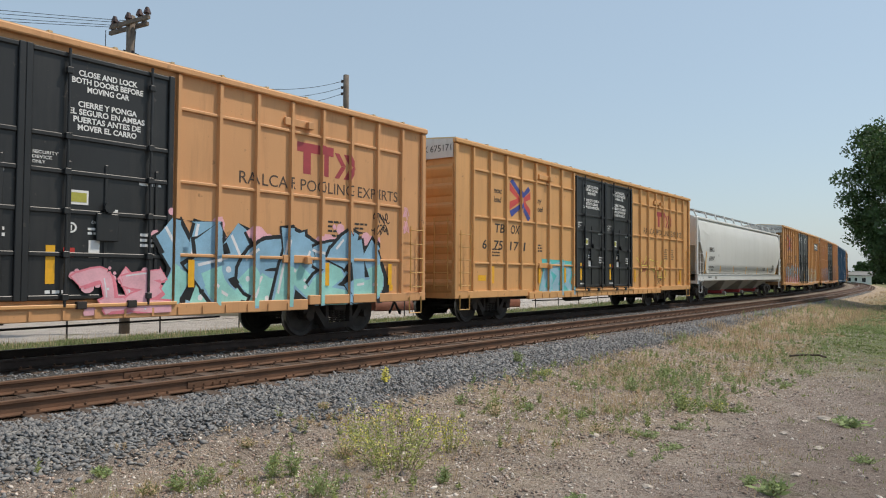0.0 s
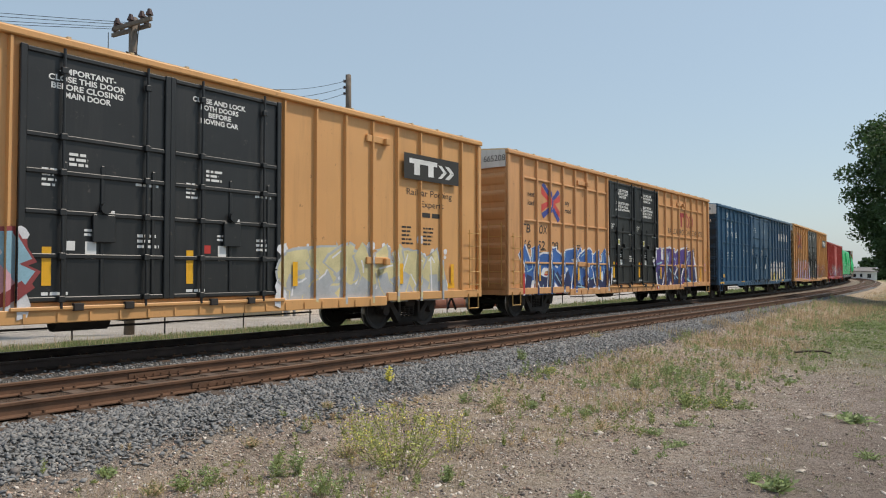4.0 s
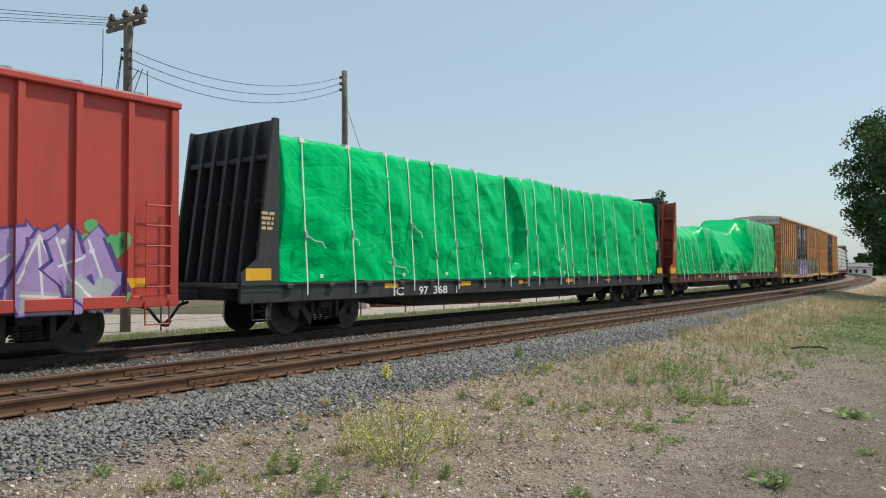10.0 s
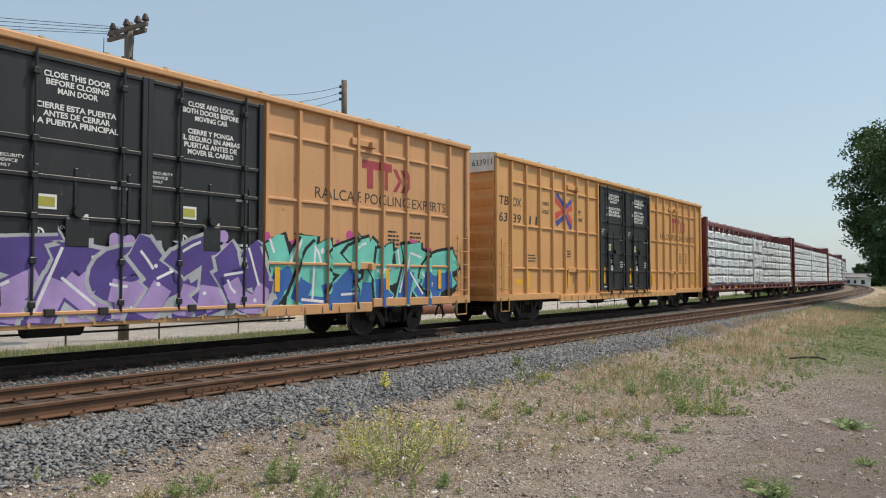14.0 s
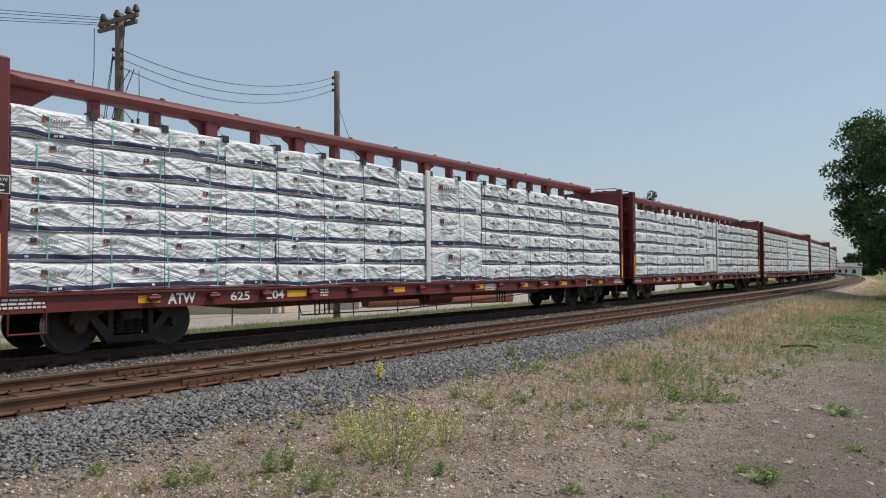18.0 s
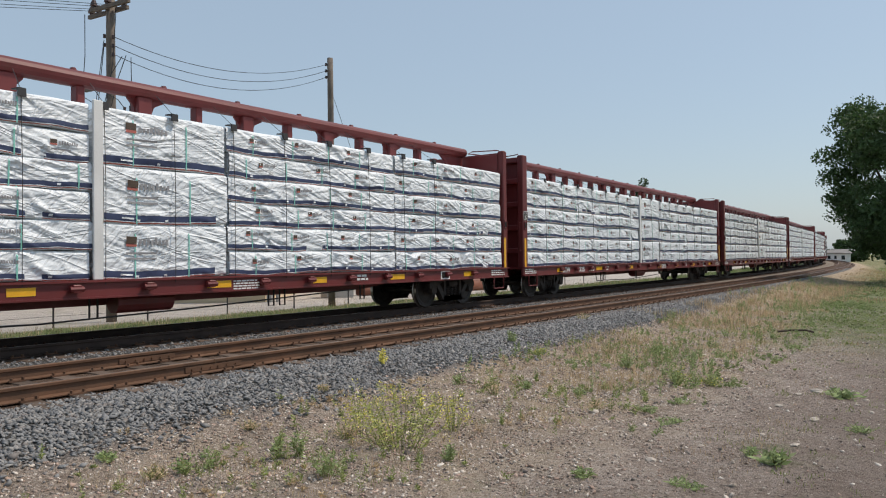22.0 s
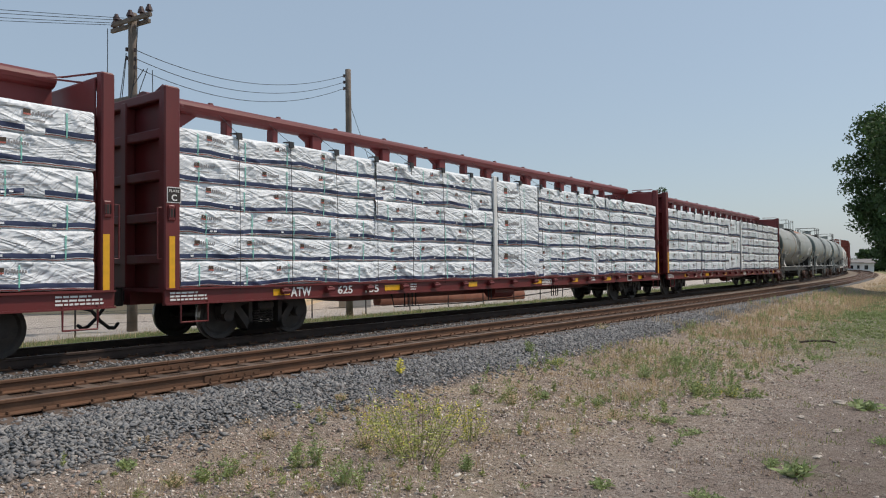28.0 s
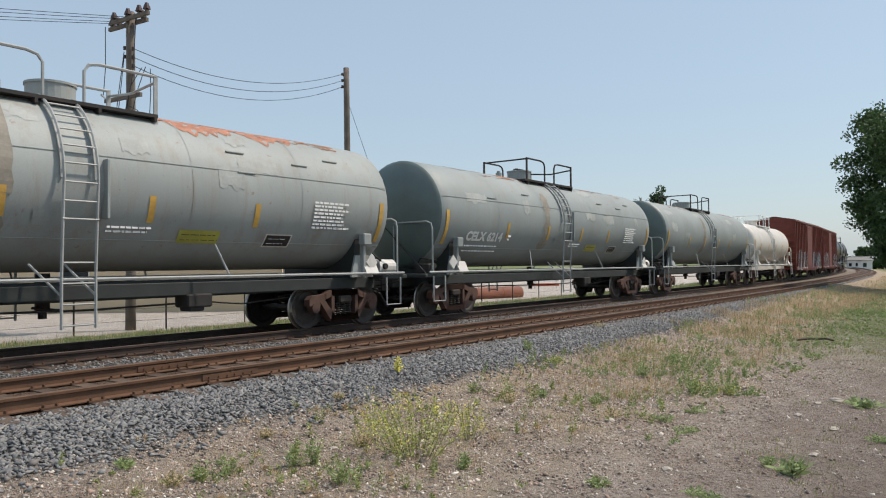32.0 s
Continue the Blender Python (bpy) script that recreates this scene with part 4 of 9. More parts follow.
    for k in range(n):
        a, q = rs.uniform(0, 6.28), r * rs.random() ** 0.6
        px, py = x + q * math.cos(a), y + q * math.sin(a) * 1.5
        out.append((px, py, local_z(px, py)))
    return out


def local_z(x, y):
    v = Vector((x, y, 0))
    s = min(np.arange(-25, 90, 0.5), key=lambda q: (line(q)[0] - v).length)
    p, h = line(s)
    return near_height(x, y, (x - p.x) * math.sin(h) - (y - p.y) * math.cos(h)) - 0.01


leafy("green_weeds", spots(900, -10, 16, GAP + 2.6, GAP + 6.4, 33, 0.08), 12, 0.07, 0.04, 0.16, 0.05, M["weed2"], "patches of low leafy green weeds beside the ballast", 33)
leafy("green_weeds", spots(500, -18, 10, GAP + 2.9, GAP + 9, 34, 0.1, 0.7), 9, 0.06, 0.02, 0.08, 0.04, M["weed"], "sparse yellow-green weeds in the gravel", 34)
leafy("green_weeds", ring_spots(4.1, 12.0, 0.9, 26, 1) + ring_spots(4.6, 13.6, 0.5, 16, 2) + ring_spots(3.7, 10.7, 0.35, 14, 3) + ring_spots(5.5, 14.5, 0.6, 14, 8), 16, 0.10, 0.14, 0.42, 0.06, M["weed2"], "patch of knee-high leafy green weeds", 35)
leafy("green_weeds", ring_spots(1.2, 10.6, 0.8, 24, 4) + ring_spots(-1.2, 6.7, 1.2, 26, 5) + ring_spots(2.3, 9.6, 0.7, 18, 6), 12, 0.07, 0.08, 0.24, 0.05, M["weed"], "scattered light green weeds at the ballast's edge", 36)
leafy("green_weeds", spots(3600, 3, 45, GAP + 4.4, GAP + 15, 37, -0.12, 0.25), 8, 0.14, 0.02, 0.06, 0.06, M["lawn"], "low matted green lawn weeds", 37)
leafy("upright_weeds", spots(800, -8, 14, GAP + 2.5, GAP + 6.4, 41, 0.0, 0.7), 14, 0.04, 0.07, 0.32, 0.042, M["weed2"], "thin upright green weeds scattered through the gravel", 41)
leafy("upright_weeds", spots(420, -17, 2, GAP + 2.4, GAP + 5.6, 42, 0.02, 0.9), 13, 0.035, 0.06, 0.28, 0.038, M["weed"], "thin upright yellow-green weeds beside the ballast", 42)
leafy("upright_weeds", spots(300, 8, 34, GAP + 1.7, GAP + 4.5, 43, 0.0, 0.4), 12, 0.07, 0.15, 0.45, 0.06, M["weed2"], "thin upright green weeds at the ballast's edge", 43)
grass("dry_grass", 900, 2, 34, GAP + 1.7, GAP + 4.6, 12, 0.14, 0.08, 0.28, 0.010, M["straw"], "tall dry straw-coloured grass along the ballast", 44, -0.1)
grass("dry_grass", 700, -8, 8, GAP + 2.6, GAP + 5.6, 9, 0.08, 0.06, 0.22, 0.006, M["straw"], "thin dry stalks standing in the gravel", 45, 0.0)
leafy("dry_weeds", spots(700, -14, 24, GAP + 2.5, GAP + 5.4, 38, -0.05), 9, 0.08, 0.03, 0.12, 0.05, M["straw"], "dry brown weed remains along the ballast", 38)


def weed(name, x, y, height, spread, stems, label, leaf, flower=0.0, seed=0, leaf_len=0.05, leaf_w=0.012, per=16):
    """A bushy weed: many thin stems that carry small leaves, some with flower heads."""
    rs = random.Random(seed)
    v = Vector((x, y, 0))
    best = min(np.arange(-25, 60, 0.5), key=lambda s: (line(s)[0] - v).length)
    p, h = line(best)
    o = (v.x - p.x) * math.sin(h) - (v.y - p.y) * math.cos(h)
    z = near_height(x, y, o) - 0.01
    w = empty(name, label, "weed", "weeds beside the track", m=pose(x, y, z))
    st, lf, fl = MB(), MB(), MB()
    for i in range(stems):
        a, r = rs.uniform(0, 6.28), spread * rs.random() ** 0.7
        hh = height * rs.uniform(0.5, 1.0) * (1 - 0.35 * r / spread)
        b0 = Vector((math.cos(a) * r * 0.35, math.sin(a) * r * 0.35, 0))
        tip = Vector((math.cos(a) * r, math.sin(a) * r, hh))
        midp = b0.lerp(tip, 0.5) + Vector((rs.uniform(-.03, .03), rs.uniform(-.03, .03), 0.05 * hh))
        st.tube([b0, midp, tip], 0.0028, 3)
        for k in range(per):
            u = rs.uniform(0.15, 1.0)
            c = b0.lerp(midp, u * 2) if u < 0.5 else midp.lerp(tip, u * 2 - 1)
            d = Vector((rs.gauss(0, 1), rs.gauss(0, 1), rs.uniform(-0.1, 0.9))).normalized()
            sd = d.orthogonal().normalized() * leaf_w * rs.uniform(0.6, 1.2)
            L = leaf_len * rs.uniform(0.5, 1.2)
            lf.add([tuple(c), tuple(c + d * L * 0.5 + sd), tuple(c + d * L), tuple(c + d * L * 0.5 - sd)], [(0, 1, 2, 3)])
        if rs.random() < flower:
            for k in range(12):
                c = tip + Vector((rs.gauss(0, .035), rs.gauss(0, .035), rs.uniform(-0.16, 0.03)))
                q = rs.uniform(0.006, 0.012)
                d = Vector((rs.gauss(0, 1), rs.gauss(0, 1), rs.gauss(0, 1))).normalized()
                e = d.orthogonal().normalized() * q
                g2 = d.cross(e)
                fl.add([tuple(c + e), tuple(c + g2), tuple(c - e), tuple(c - g2)], [(0, 1, 2, 3)])
    tagged(part("stem", st, M["weed"], w, fix=False), kind="stuff")
    tagged(part("leaf", lf, leaf, w, fix=False), kind="stuff")
    if fl.v:
        tagged(part("flower", fl, M["flower"], w, "small yellow flowers", fix=False), kind="stuff")
    return w


weed("mustard_weed", -0.30, 7.25, 0.82, 0.55, 42, "bushy yellow-flowering weed in the gravel beside the track", M["mustard"], 0.8, 1, 0.065, 0.008, 18)
weed("mustard_weed", -0.75, 7.9, 0.62, 0.3, 16, "thin yellow-flowering weed at the ballast's edge", M["mustard"], 0.8, 2, 0.05, 0.006, 10)
weed("mustard_weed", 0.25, 7.95, 0.55, 0.3, 18, "thin yellow-flowering weed at the ballast's edge", M["mustard"], 0.7, 3, 0.05, 0.006, 10)
weed("mustard_weed", -0.70, 10.9, 0.3, 0.08, 7, "small yellow-flowering weed by the rail", M["flower"], 0.8, 4)


# ---- lettering and painted pieces on the cars' sides ----
_glyphs = {}


def text_tris(body, bold=0.0):
    """Triangles of a line of text, one unit high, from the built-in font."""
    key = (body, bold)
    if key not in _glyphs:
        cu = bpy.data.curves.new("letters", "FONT")
        cu.body, cu.size, cu.resolution_u, cu.offset = body, 1.0, 3, bold
        ob = bpy.data.objects.new("letters", cu)
        me = bpy.data.meshes.new_from_object(ob)
        me.calc_loop_triangles()
        co = [(v.co.x, v.co.y) for v in me.vertices]
        _glyphs[key] = [[co[i] for i in t.vertices] for t in me.loop_triangles]
        bpy.data.objects.remove(ob)
        bpy.data.curves.remove(cu)
        bpy.data.meshes.remove(me)
    return _glyphs[key]


def clip(poly, a, keep_above):
    out = []
    for i, p in enumerate(poly):
        q = poly[i - 1]
        ip, iq = (p[0] >= a) == keep_above, (q[0] >= a) == keep_above
        if ip != iq:
            u = (a - q[0]) / (p[0] - q[0])
            out.append((a, q[1] + u * (p[1] - q[1])))
        if ip:
            out.append(p)
    return out


class Face:
    """A car's near side as seen by what is painted on it: the wall's depth, and the posts that stand proud."""

    def __init__(self, wall, bands=()):
        self.wall, self.bands = wall, sorted(bands)

    def lay(self, mb, poly, lift):
        lo, hi = min(p[0] for p in poly), max(p[0] for p in poly)
        cuts = [lo] + [c for a, b, y in self.bands for c in (a, b) if lo < c < hi] + [hi]
        for a, b in zip(cuts, cuts[1:]):
            if b - a < 1e-5:
                continue
            q = poly
            if a > lo:
                q = clip(q, a, True)
            if b < hi:
                q = clip(q, b, False)
            if len(q) < 3:
                continue
            c = (a + b) / 2
            y = next((yy for s, e, yy in self.bands if s <= c <= e), self.wall)
            mb.add([(p[0], y - lift, p[1]) for p in q], [list(range(len(q)))])


def letter(car, face, body, x, z, height, material, width=None, name="lettering", lift=0.004, slant=0.0, bold=0.012):
    tris = text_tris(body, bold)
    if not tris:
        return
    xs = [p[0] for t in tris for p in t]
    k = height / 0.72
    kx = k if width is None else width / (max(xs) - min(xs))
    x0 = min(xs)
    mb = MB()
    for t in tris:
        face.lay(mb, [(x + (p[0] - x0) * kx + slant * p[1] * k, z + p[1] * k) for p in t], lift)
    return part(name, mb, material, car, fix=False)


def bars(car, face, x, z, width, rows, pitch, height, material, seed=0, lift=0.004, name="small_print"):
    """Unreadable small print as broken bars."""
    rs = random.Random(seed)
    mb = MB()
    for r in range(rows):
        u = x
        end = x + width * rs.uniform(0.7, 1.0)
        while u < end:
            w = rs.uniform(1.2, 4.0) * height
            face.lay(mb, [(u, z - r * pitch), (min(u + w, end), z - r * pitch), (min(u + w, end), z - r * pitch + height), (u, z - r * pitch + height)], lift)
            u += w + height * 0.6
    return part(name, mb, material, car, fix=False)


def patch(car, face, x0, x1, z0, z1, material, name="placard", lift=0.003):
    mb = MB()
    face.lay(mb, [(x0, z0), (x1, z0), (x1, z1), (x0, z1)], lift)
    return part(name, mb, material, car, fix=False)


# bent strokes of sprayed pieces: no letters, only interlocked bars and hooks
STROKES = [
    [[(.1, .05), (.3, .95)], [(.3, .9), (.85, .75), (.6, .5)], [(.45, .45), (.95, .02)]],
    [[(.95, .9), (.35, .8), (.15, .45), (.55, .3), (.95, .45)], [(.5, .3), (.4, -.02)]],
    [[(.05, .9), (.5, 1.0), (.45, .1)], [(.45, .15), (.95, .3), (.9, .85)]],
    [[(.15, .95), (.2, .3), (.6, .05), (.85, .4)], [(.85, .4), (.7, 1.0)], [(.1, .55), (.6, .65)]],
    [[(.1, .2), (.5, .95), (.9, .15)], [(.5, .95), (.55, -.02)], [(.2, .05), (.8, -.03)]],
    [[(.9, .05), (.2, .15), (.75, .6), (.15, .85), (.8, 1.0)]],
    [[(.1, 1.0), (.35, .5), (.1, .0)], [(.35, .5), (.9, .6), (.75, .05)], [(.65, .6), (.8, 1.0)]],
]


def paint(name, color, vary=0.2):
    if name not in M:
        M[name] = mat(name, color, 0.45, vary=vary, scale=2.2, bump=0.03)
    return M[name]


SPRAY = dict(cyan=(0.10, 0.50, 0.50), teal=(0.16, 0.55, 0.45), pink=(0.75, 0.22, 0.28), rose=(0.78, 0.42, 0.48), navy=(0.02, 0.03, 0.10), white=(0.72, 0.72, 0.74), silver=(0.42, 0.44, 0.46),
             purple=(0.09, 0.055, 0.24), lilac=(0.40, 0.28, 0.55), black=(0.012, 0.012, 0.014), grey=(0.16, 0.19, 0.17), moss=(0.15, 0.28, 0.16), blue=(0.04, 0.13, 0.40), red=(0.50, 0.03, 0.03),
             maroon=(0.30, 0.06, 0.06), cream=(0.62, 0.55, 0.30), green=(0.12, 0.42, 0.16), sky=(0.30, 0.50, 0.60), azure=(0.24, 0.43, 0.58), aqua=(0.30, 0.62, 0.57), olive=(0.29, 0.30, 0.22), magenta=(0.55, 0.08, 0.28), yellow=(0.75, 0.62, 0.12))


def smooth_path(pts, k=4):
    """A rounded run through the points."""
    if len(pts) < 3:
        return [tuple(Vector((*pts[0], 0)).lerp(Vector((*pts[-1], 0)), u)[:2]) for u in (0, 0.5, 1)]
    out = []
    q = [pts[0]] + list(pts) + [pts[-1]]
    for i in range(1, len(q) - 2):
        for j in range(k):
            t = j / k
            out.append(tuple(0.5 * (2 * q[i][c] + (q[i + 1][c] - q[i - 1][c]) * t + (2 * q[i - 1][c] - 5 * q[i][c] + 4 * q[i + 1][c] - q[i + 2][c]) * t * t + (3 * q[i][c] - q[i - 1][c] - 3 * q[i + 1][c] + q[i + 2][c]) * t ** 3) for c in (0, 1)))
    return out + [pts[-1]]


def graffiti(car, face, x0, x1, z0, z1, count, fill, edge, cloud, accent, seed, fat=0.30, shade=None, round_=True, back=None, block=None):
    """A sprayed piece: a cloud behind, a dark edge, a fill with a second shade low down, and highlights, each a coat of paint."""
    rs = random.Random(seed)
    n = count
    w, h = (x1 - x0) / n, z1 - z0
    coats = {}
    lift = {"back": 0.002, "cloud": 0.004, "edge": 0.008, "fill": 0.014, "shade": 0.02, "accent": 0.025}
    used = dict.fromkeys(lift, 0)

    def lay(kind, poly):
        mb = coats.setdefault(kind, MB())
        used[kind] += 1
        poly = [(px, max(pz, 0.69)) for px, pz in poly]
        face.lay(mb, poly, lift[kind] + (used[kind] % 9) * 0.00004)

    def blob(kind, cx, cz, r, k=12, squash=1.0):
        lay(kind, [(cx + r * math.cos(2 * math.pi * i / k) * rs.uniform(0.9, 1.1), cz + squash * r * math.sin(2 * math.pi * i / k)) for i in range(k)])

    def stroke(kind, pts, wd, taper=0.0):
        m = len(pts) - 1
        for i, ((ax, az), (bx, bz)) in enumerate(zip(pts, pts[1:])):
            d = math.hypot(bx - ax, bz - az) or 1e-6
            ux, uz = (bx - ax) / d, (bz - az) / d
            wa, wb = (wd * (1 + taper * math.cos(3.0 * (i + e) / max(1, m))) for e in (0, 1))
            e = wd * (0.12 if i not in (0, m - 1) else 0.3)
            lay(kind, [(ax - ux * e - uz * wa / 2, az - uz * e + ux * wa / 2), (ax - ux * e + uz * wa / 2, az - uz * e - ux * wa / 2),
                       (bx + ux * e + uz * wb / 2, bz + uz * e - ux * wb / 2), (bx + ux * e - uz * wb / 2, bz + uz * e + ux * wb / 2)])

    shapes = []
    order = list(range(len(STROKES)))
    rs.shuffle(order)
    for i in range(n):
        sk, up, sc = rs.uniform(-0.25, 0.25), rs.uniform(-0.03, 0.06) * h, rs.uniform(1.2, 1.45)
        shapes.append([])
        for pl in STROKES[order[i % len(order)]]:
            raw = [(x0 + w * (i + 0.5 + sc * (px - 0.5) + sk * (pz - 0.5) + rs.uniform(-.06, .06)), z0 + up + h * (0.1 + 0.8 * pz + rs.uniform(-.05, .05))) for px, pz in pl]
            shapes[-1].append(smooth_path(raw) if round_ else raw)
    if block:
        lay("back", [(x0 + 0.1, z0 - 0.06), (x1, z0 - 0.06), (x1 + 0.15, z1), (x0 - 0.1, z1 + 0.05)])
        back = block
    elif back:
        lay("back", [(x0 - 0.25, z0 + 0.02), (x1 + 0.2, z0 + 0.02), (x1 + 0.25, z0 + 0.45 * h), (x0 - 0.2, z0 + 0.5 * h)])
    if cloud:
        for i in range(n * 9):
            blob("cloud", rs.uniform(x0 - 0.3, x1 + 0.3), z1 - 0.1 * h + rs.gauss(0, 0.12) * h, rs.uniform(0.03, 0.11) * h, 9)
        for i in range(n * 4):
            blob("cloud", rs.uniform(x0 - 0.2, x1 + 0.2), rs.uniform(z0 + 0.1 * h, z1 - 0.1 * h), rs.uniform(0.14, 0.24) * h, 10)
    wd = fat * min(w * 1.3, h * 0.8)
    for i, shape in enumerate(shapes):
        top_ = i * 0.0013
        lift["edge"] = 0.0076 + top_
        for pl in shape:
            stroke("edge", [(p[0] + wd * 0.38, p[1] - wd * 0.28) for p in pl], wd * 1.1, 0.1)
        for kind, k, dz in (("edge", 1.36, 0), ("fill", 1.06, 0.0004)):
            lift[kind] = 0.008 + top_ + dz
            for pl in shape:
                stroke(kind, pl, wd * k, 0.15)
                for (ax_, az_), (bx_, bz_) in ((pl[1], pl[0]), (pl[-2], pl[-1])):
                    d_ = math.hypot(bx_ - ax_, bz_ - az_) or 1e-6
                    ux_, uz_ = (bx_ - ax_) / d_, (bz_ - az_) / d_
                    hw = wd * k * 0.62
                    bx2, bz2 = bx_ + ux_ * wd * 0.25, bz_ + uz_ * wd * 0.25
                    lay(kind, [(bx2 - uz_ * hw, bz2 + ux_ * hw), (bx2 + uz_ * hw, bz2 - ux_ * hw), (bx2 + ux_ * wd * k * 0.55 + uz_ * hw * 0.7, min(z1 + 0.2, max(z0 - 0.02, bz2 + uz_ * wd * k * 0.55 - ux_ * hw * 0.7)))])
        lift["shade"], lift["accent"] = 0.0088 + top_, 0.0091 + top_
        for pl in shape:
            if shade:
                cut = z0 + (0.42 + 0.1 * rs.random()) * h
                for p, q in zip(pl, pl[1:]):
                    if p[1] < cut and q[1] < cut + 0.1 * h:
                        stroke("shade", [p, q], wd * 0.92)
            if accent:
                e = wd * 0.28
                k = rs.randrange(max(1, len(pl) - 3))
                stroke("accent", [(p[0] - e, p[1] + e) for p in pl[k:k + 3]], wd * 0.12)
                if rs.random() < 0.4:
                    p = rs.choice(pl)
                    blob("accent", p[0] + rs.uniform(-.3, .3) * wd, p[1] + rs.uniform(-.3, .3) * wd, wd * rs.uniform(0.06, 0.14), 8)
    for kind, col in (("back", back), ("cloud", cloud), ("edge", edge), ("fill", fill), ("shade", shade), ("accent", accent)):
        if col and kind in coats:
            tagged(part("graffiti_" + kind, coats[kind], paint("spray_" + col, SPRAY[col]), car, "sprayed " + col + " graffiti", fix=False), kind="stuff")


def scribble(car, face, x, z, w, h, col, seed, loops=5, pen=0.012):
    """A hasty tag: looping pen strokes that form no letters."""
    rs = random.Random(seed)
    mb = MB()
    n, lines = 0, max(1, int(round(h / 0.28)))
    for r in range(lines):
        zz, hh = z + h * (1 - (r + 0.5) / lines), 0.42 * h / lines
        pts, ph = [], rs.uniform(0, 6)
        for q in range(loops * 9 + 1):
            u = q / (loops * 9)
            pts.append((x + w * (u * 0.86 + 0.10 * math.sin(2 * math.pi * loops * u + ph)), zz + hh * (0.75 * math.sin(2 * math.pi * loops * u * 1.13 + ph * 2) + 0.4 * math.sin(17 * u + r))))
        for (ax_, az_), (bx_, bz_) in zip(pts, pts[1:]):
            d = math.hypot(bx_ - ax_, bz_ - az_) or 1e-6
            ux, uz = (bx_ - ax_) / d * pen, (bz_ - az_) / d * pen
            n += 1
            face.lay(mb, [(ax_ - uz - ux * .4, az_ + ux - uz * .4), (ax_ + uz - ux * .4, az_ - ux - uz * .4), (bx_ + uz + ux * .4, bz_ - ux + uz * .4), (bx_ - uz + ux * .4, bz_ + ux + uz * .4)], 0.005 + (n % 7) * 0.0001)
    return tagged(part("tag_scrawl", mb, paint("spray_" + col, SPRAY[col]), car, "scrawled " + col + " tag", fix=False), kind="stuff")


# ---- running gear ----
def wheelset():
    mb = MB()
    prof = [(0.0, 0.10), (0.11, 0.10), (0.12, 0.06), (0.34, 0.045), (0.385, 0.07), (0.457, 0.075), (0.462, -0.02), (0.485, -0.035), (0.482, -0.06), (0.39, -0.06), (0.34, -0.01), (0.12, -0.02), (0.1, -0.07), (0.0, -0.07)]
    n = 28
    idx = []
    for sd in (-1, 1):
        k = len(mb.f)
        rings = [[(r * math.cos(2 * math.pi * i / n), sd * (0.75 + y), r * math.sin(2 * math.pi * i / n)) for i in range(n)] for r, y in prof[1:-1]]
        mb.loft(rings)
        idx += [1 if 4 * n <= i - k < 6 * n else 0 for i in range(k, len(mb.f))]
    k = len(mb.f)
    mb.cyl((0, -0.98, 0), (0, 0.98, 0), 0.075, 12)
    for sd in (-1, 1):
        for a in (0, 2.09, 4.19):
            mb.cyl((0.05 * math.cos(a), sd * 0.97, 0.05 * math.sin(a)), (0.05 * math.cos(a), sd * 1.0, 0.05 * math.sin(a)), 0.014, 6)
    idx += [0] * (len(mb.f) - k)
    me = mb.mesh("wheelset", [M["wheel"], M["tread"]], index=idx)
    fix_normals(me)
    return me


def side_frame():
    """Cast frame: arched top, spring window in the middle, slanted legs to the journals."""
    mb = MB()
    pieces = [[(-.42, .84), (.42, .84), (.42, .70), (-.42, .70)], [(-1.08, .50), (-1.08, .64), (-1.0, .72), (-.60, .75), (-.60, .62), (-.76, .60), (-.76, .50)],
              [(-.62, .75), (-.42, .84), (-.42, .70), (-.62, .62)], [(-.78, .60), (-.62, .62), (-.30, .24), (-.44, .16), (-.70, .50)], [(-.46, .14), (-.42, .27), (.42, .27), (.46, .14)],
              [(-.42, .70), (-.33, .70), (-.33, .27), (-.42, .27)]]
    for poly in pieces:
        mb.prism(poly, "y", -0.09, 0.09)
        mb.prism([(-x, z) for x, z in poly][::-1], "y", -0.09, 0.09)
    for sd in (-1, 1):
        mb.cyl((sd * 0.9, -0.11, 0.457), (sd * 0.9, 0.06, 0.457), 0.115, 14)
    me = mb.mesh("side_frame", [M["steel"]])
    fix_normals(me)
    return me


def spring_nest():
    mb = MB()
    for x in (-0.17, 0.0, 0.17):
        pts = [(x + 0.07 * math.cos(a), 0.07 * math.sin(a), 0.28 + 0.26 * a / (2 * math.pi * 5)) for a in np.arange(0, 2 * math.pi * 5, 0.8)]
        mb.tube(pts, 0.018, 4)
    me = mb.mesh("spring_nest", [M["steel"]])
    fix_normals(me)
    return me


ME = dict(wheelset=wheelset(), side_frame=side_frame(), spring_nest=spring_nest())
mb = MB().cbox(-0.2, 0.2, -1.13, 1.13, 0.54, 0.70, 0.03).cyl((0, 0, 0.68), (0, 0, 0.80), 0.2, 16)
ME["bolster"] = mb.mesh("truck", [M["steel"]])
fix_normals(ME["bolster"])
mb = MB()
for sd in (-1, 1):
    mb.box(sd * 0.42 - 0.05, sd * 0.42 + 0.05, -0.75, 0.75, 0.35, 0.47)
ME["brake_beam"] = mb.mesh("brake_beam", [M["steel"]])
fix_normals(ME["brake_beam"])
WHEELS = {-1: [], 1: []}
RUSTFRAME = mat("frame_rusty", (0.095, 0.05, 0.036), 0.8, vary=0.3, scale=4, dirt=(0.04, 0.03, 0.025), dirt_amount=0.7, streak=False, bump=0.3)
ME["side_frame_rusty"] = ME["side_frame"].copy()
ME["side_frame_rusty"].materials[0] = RUSTFRAME


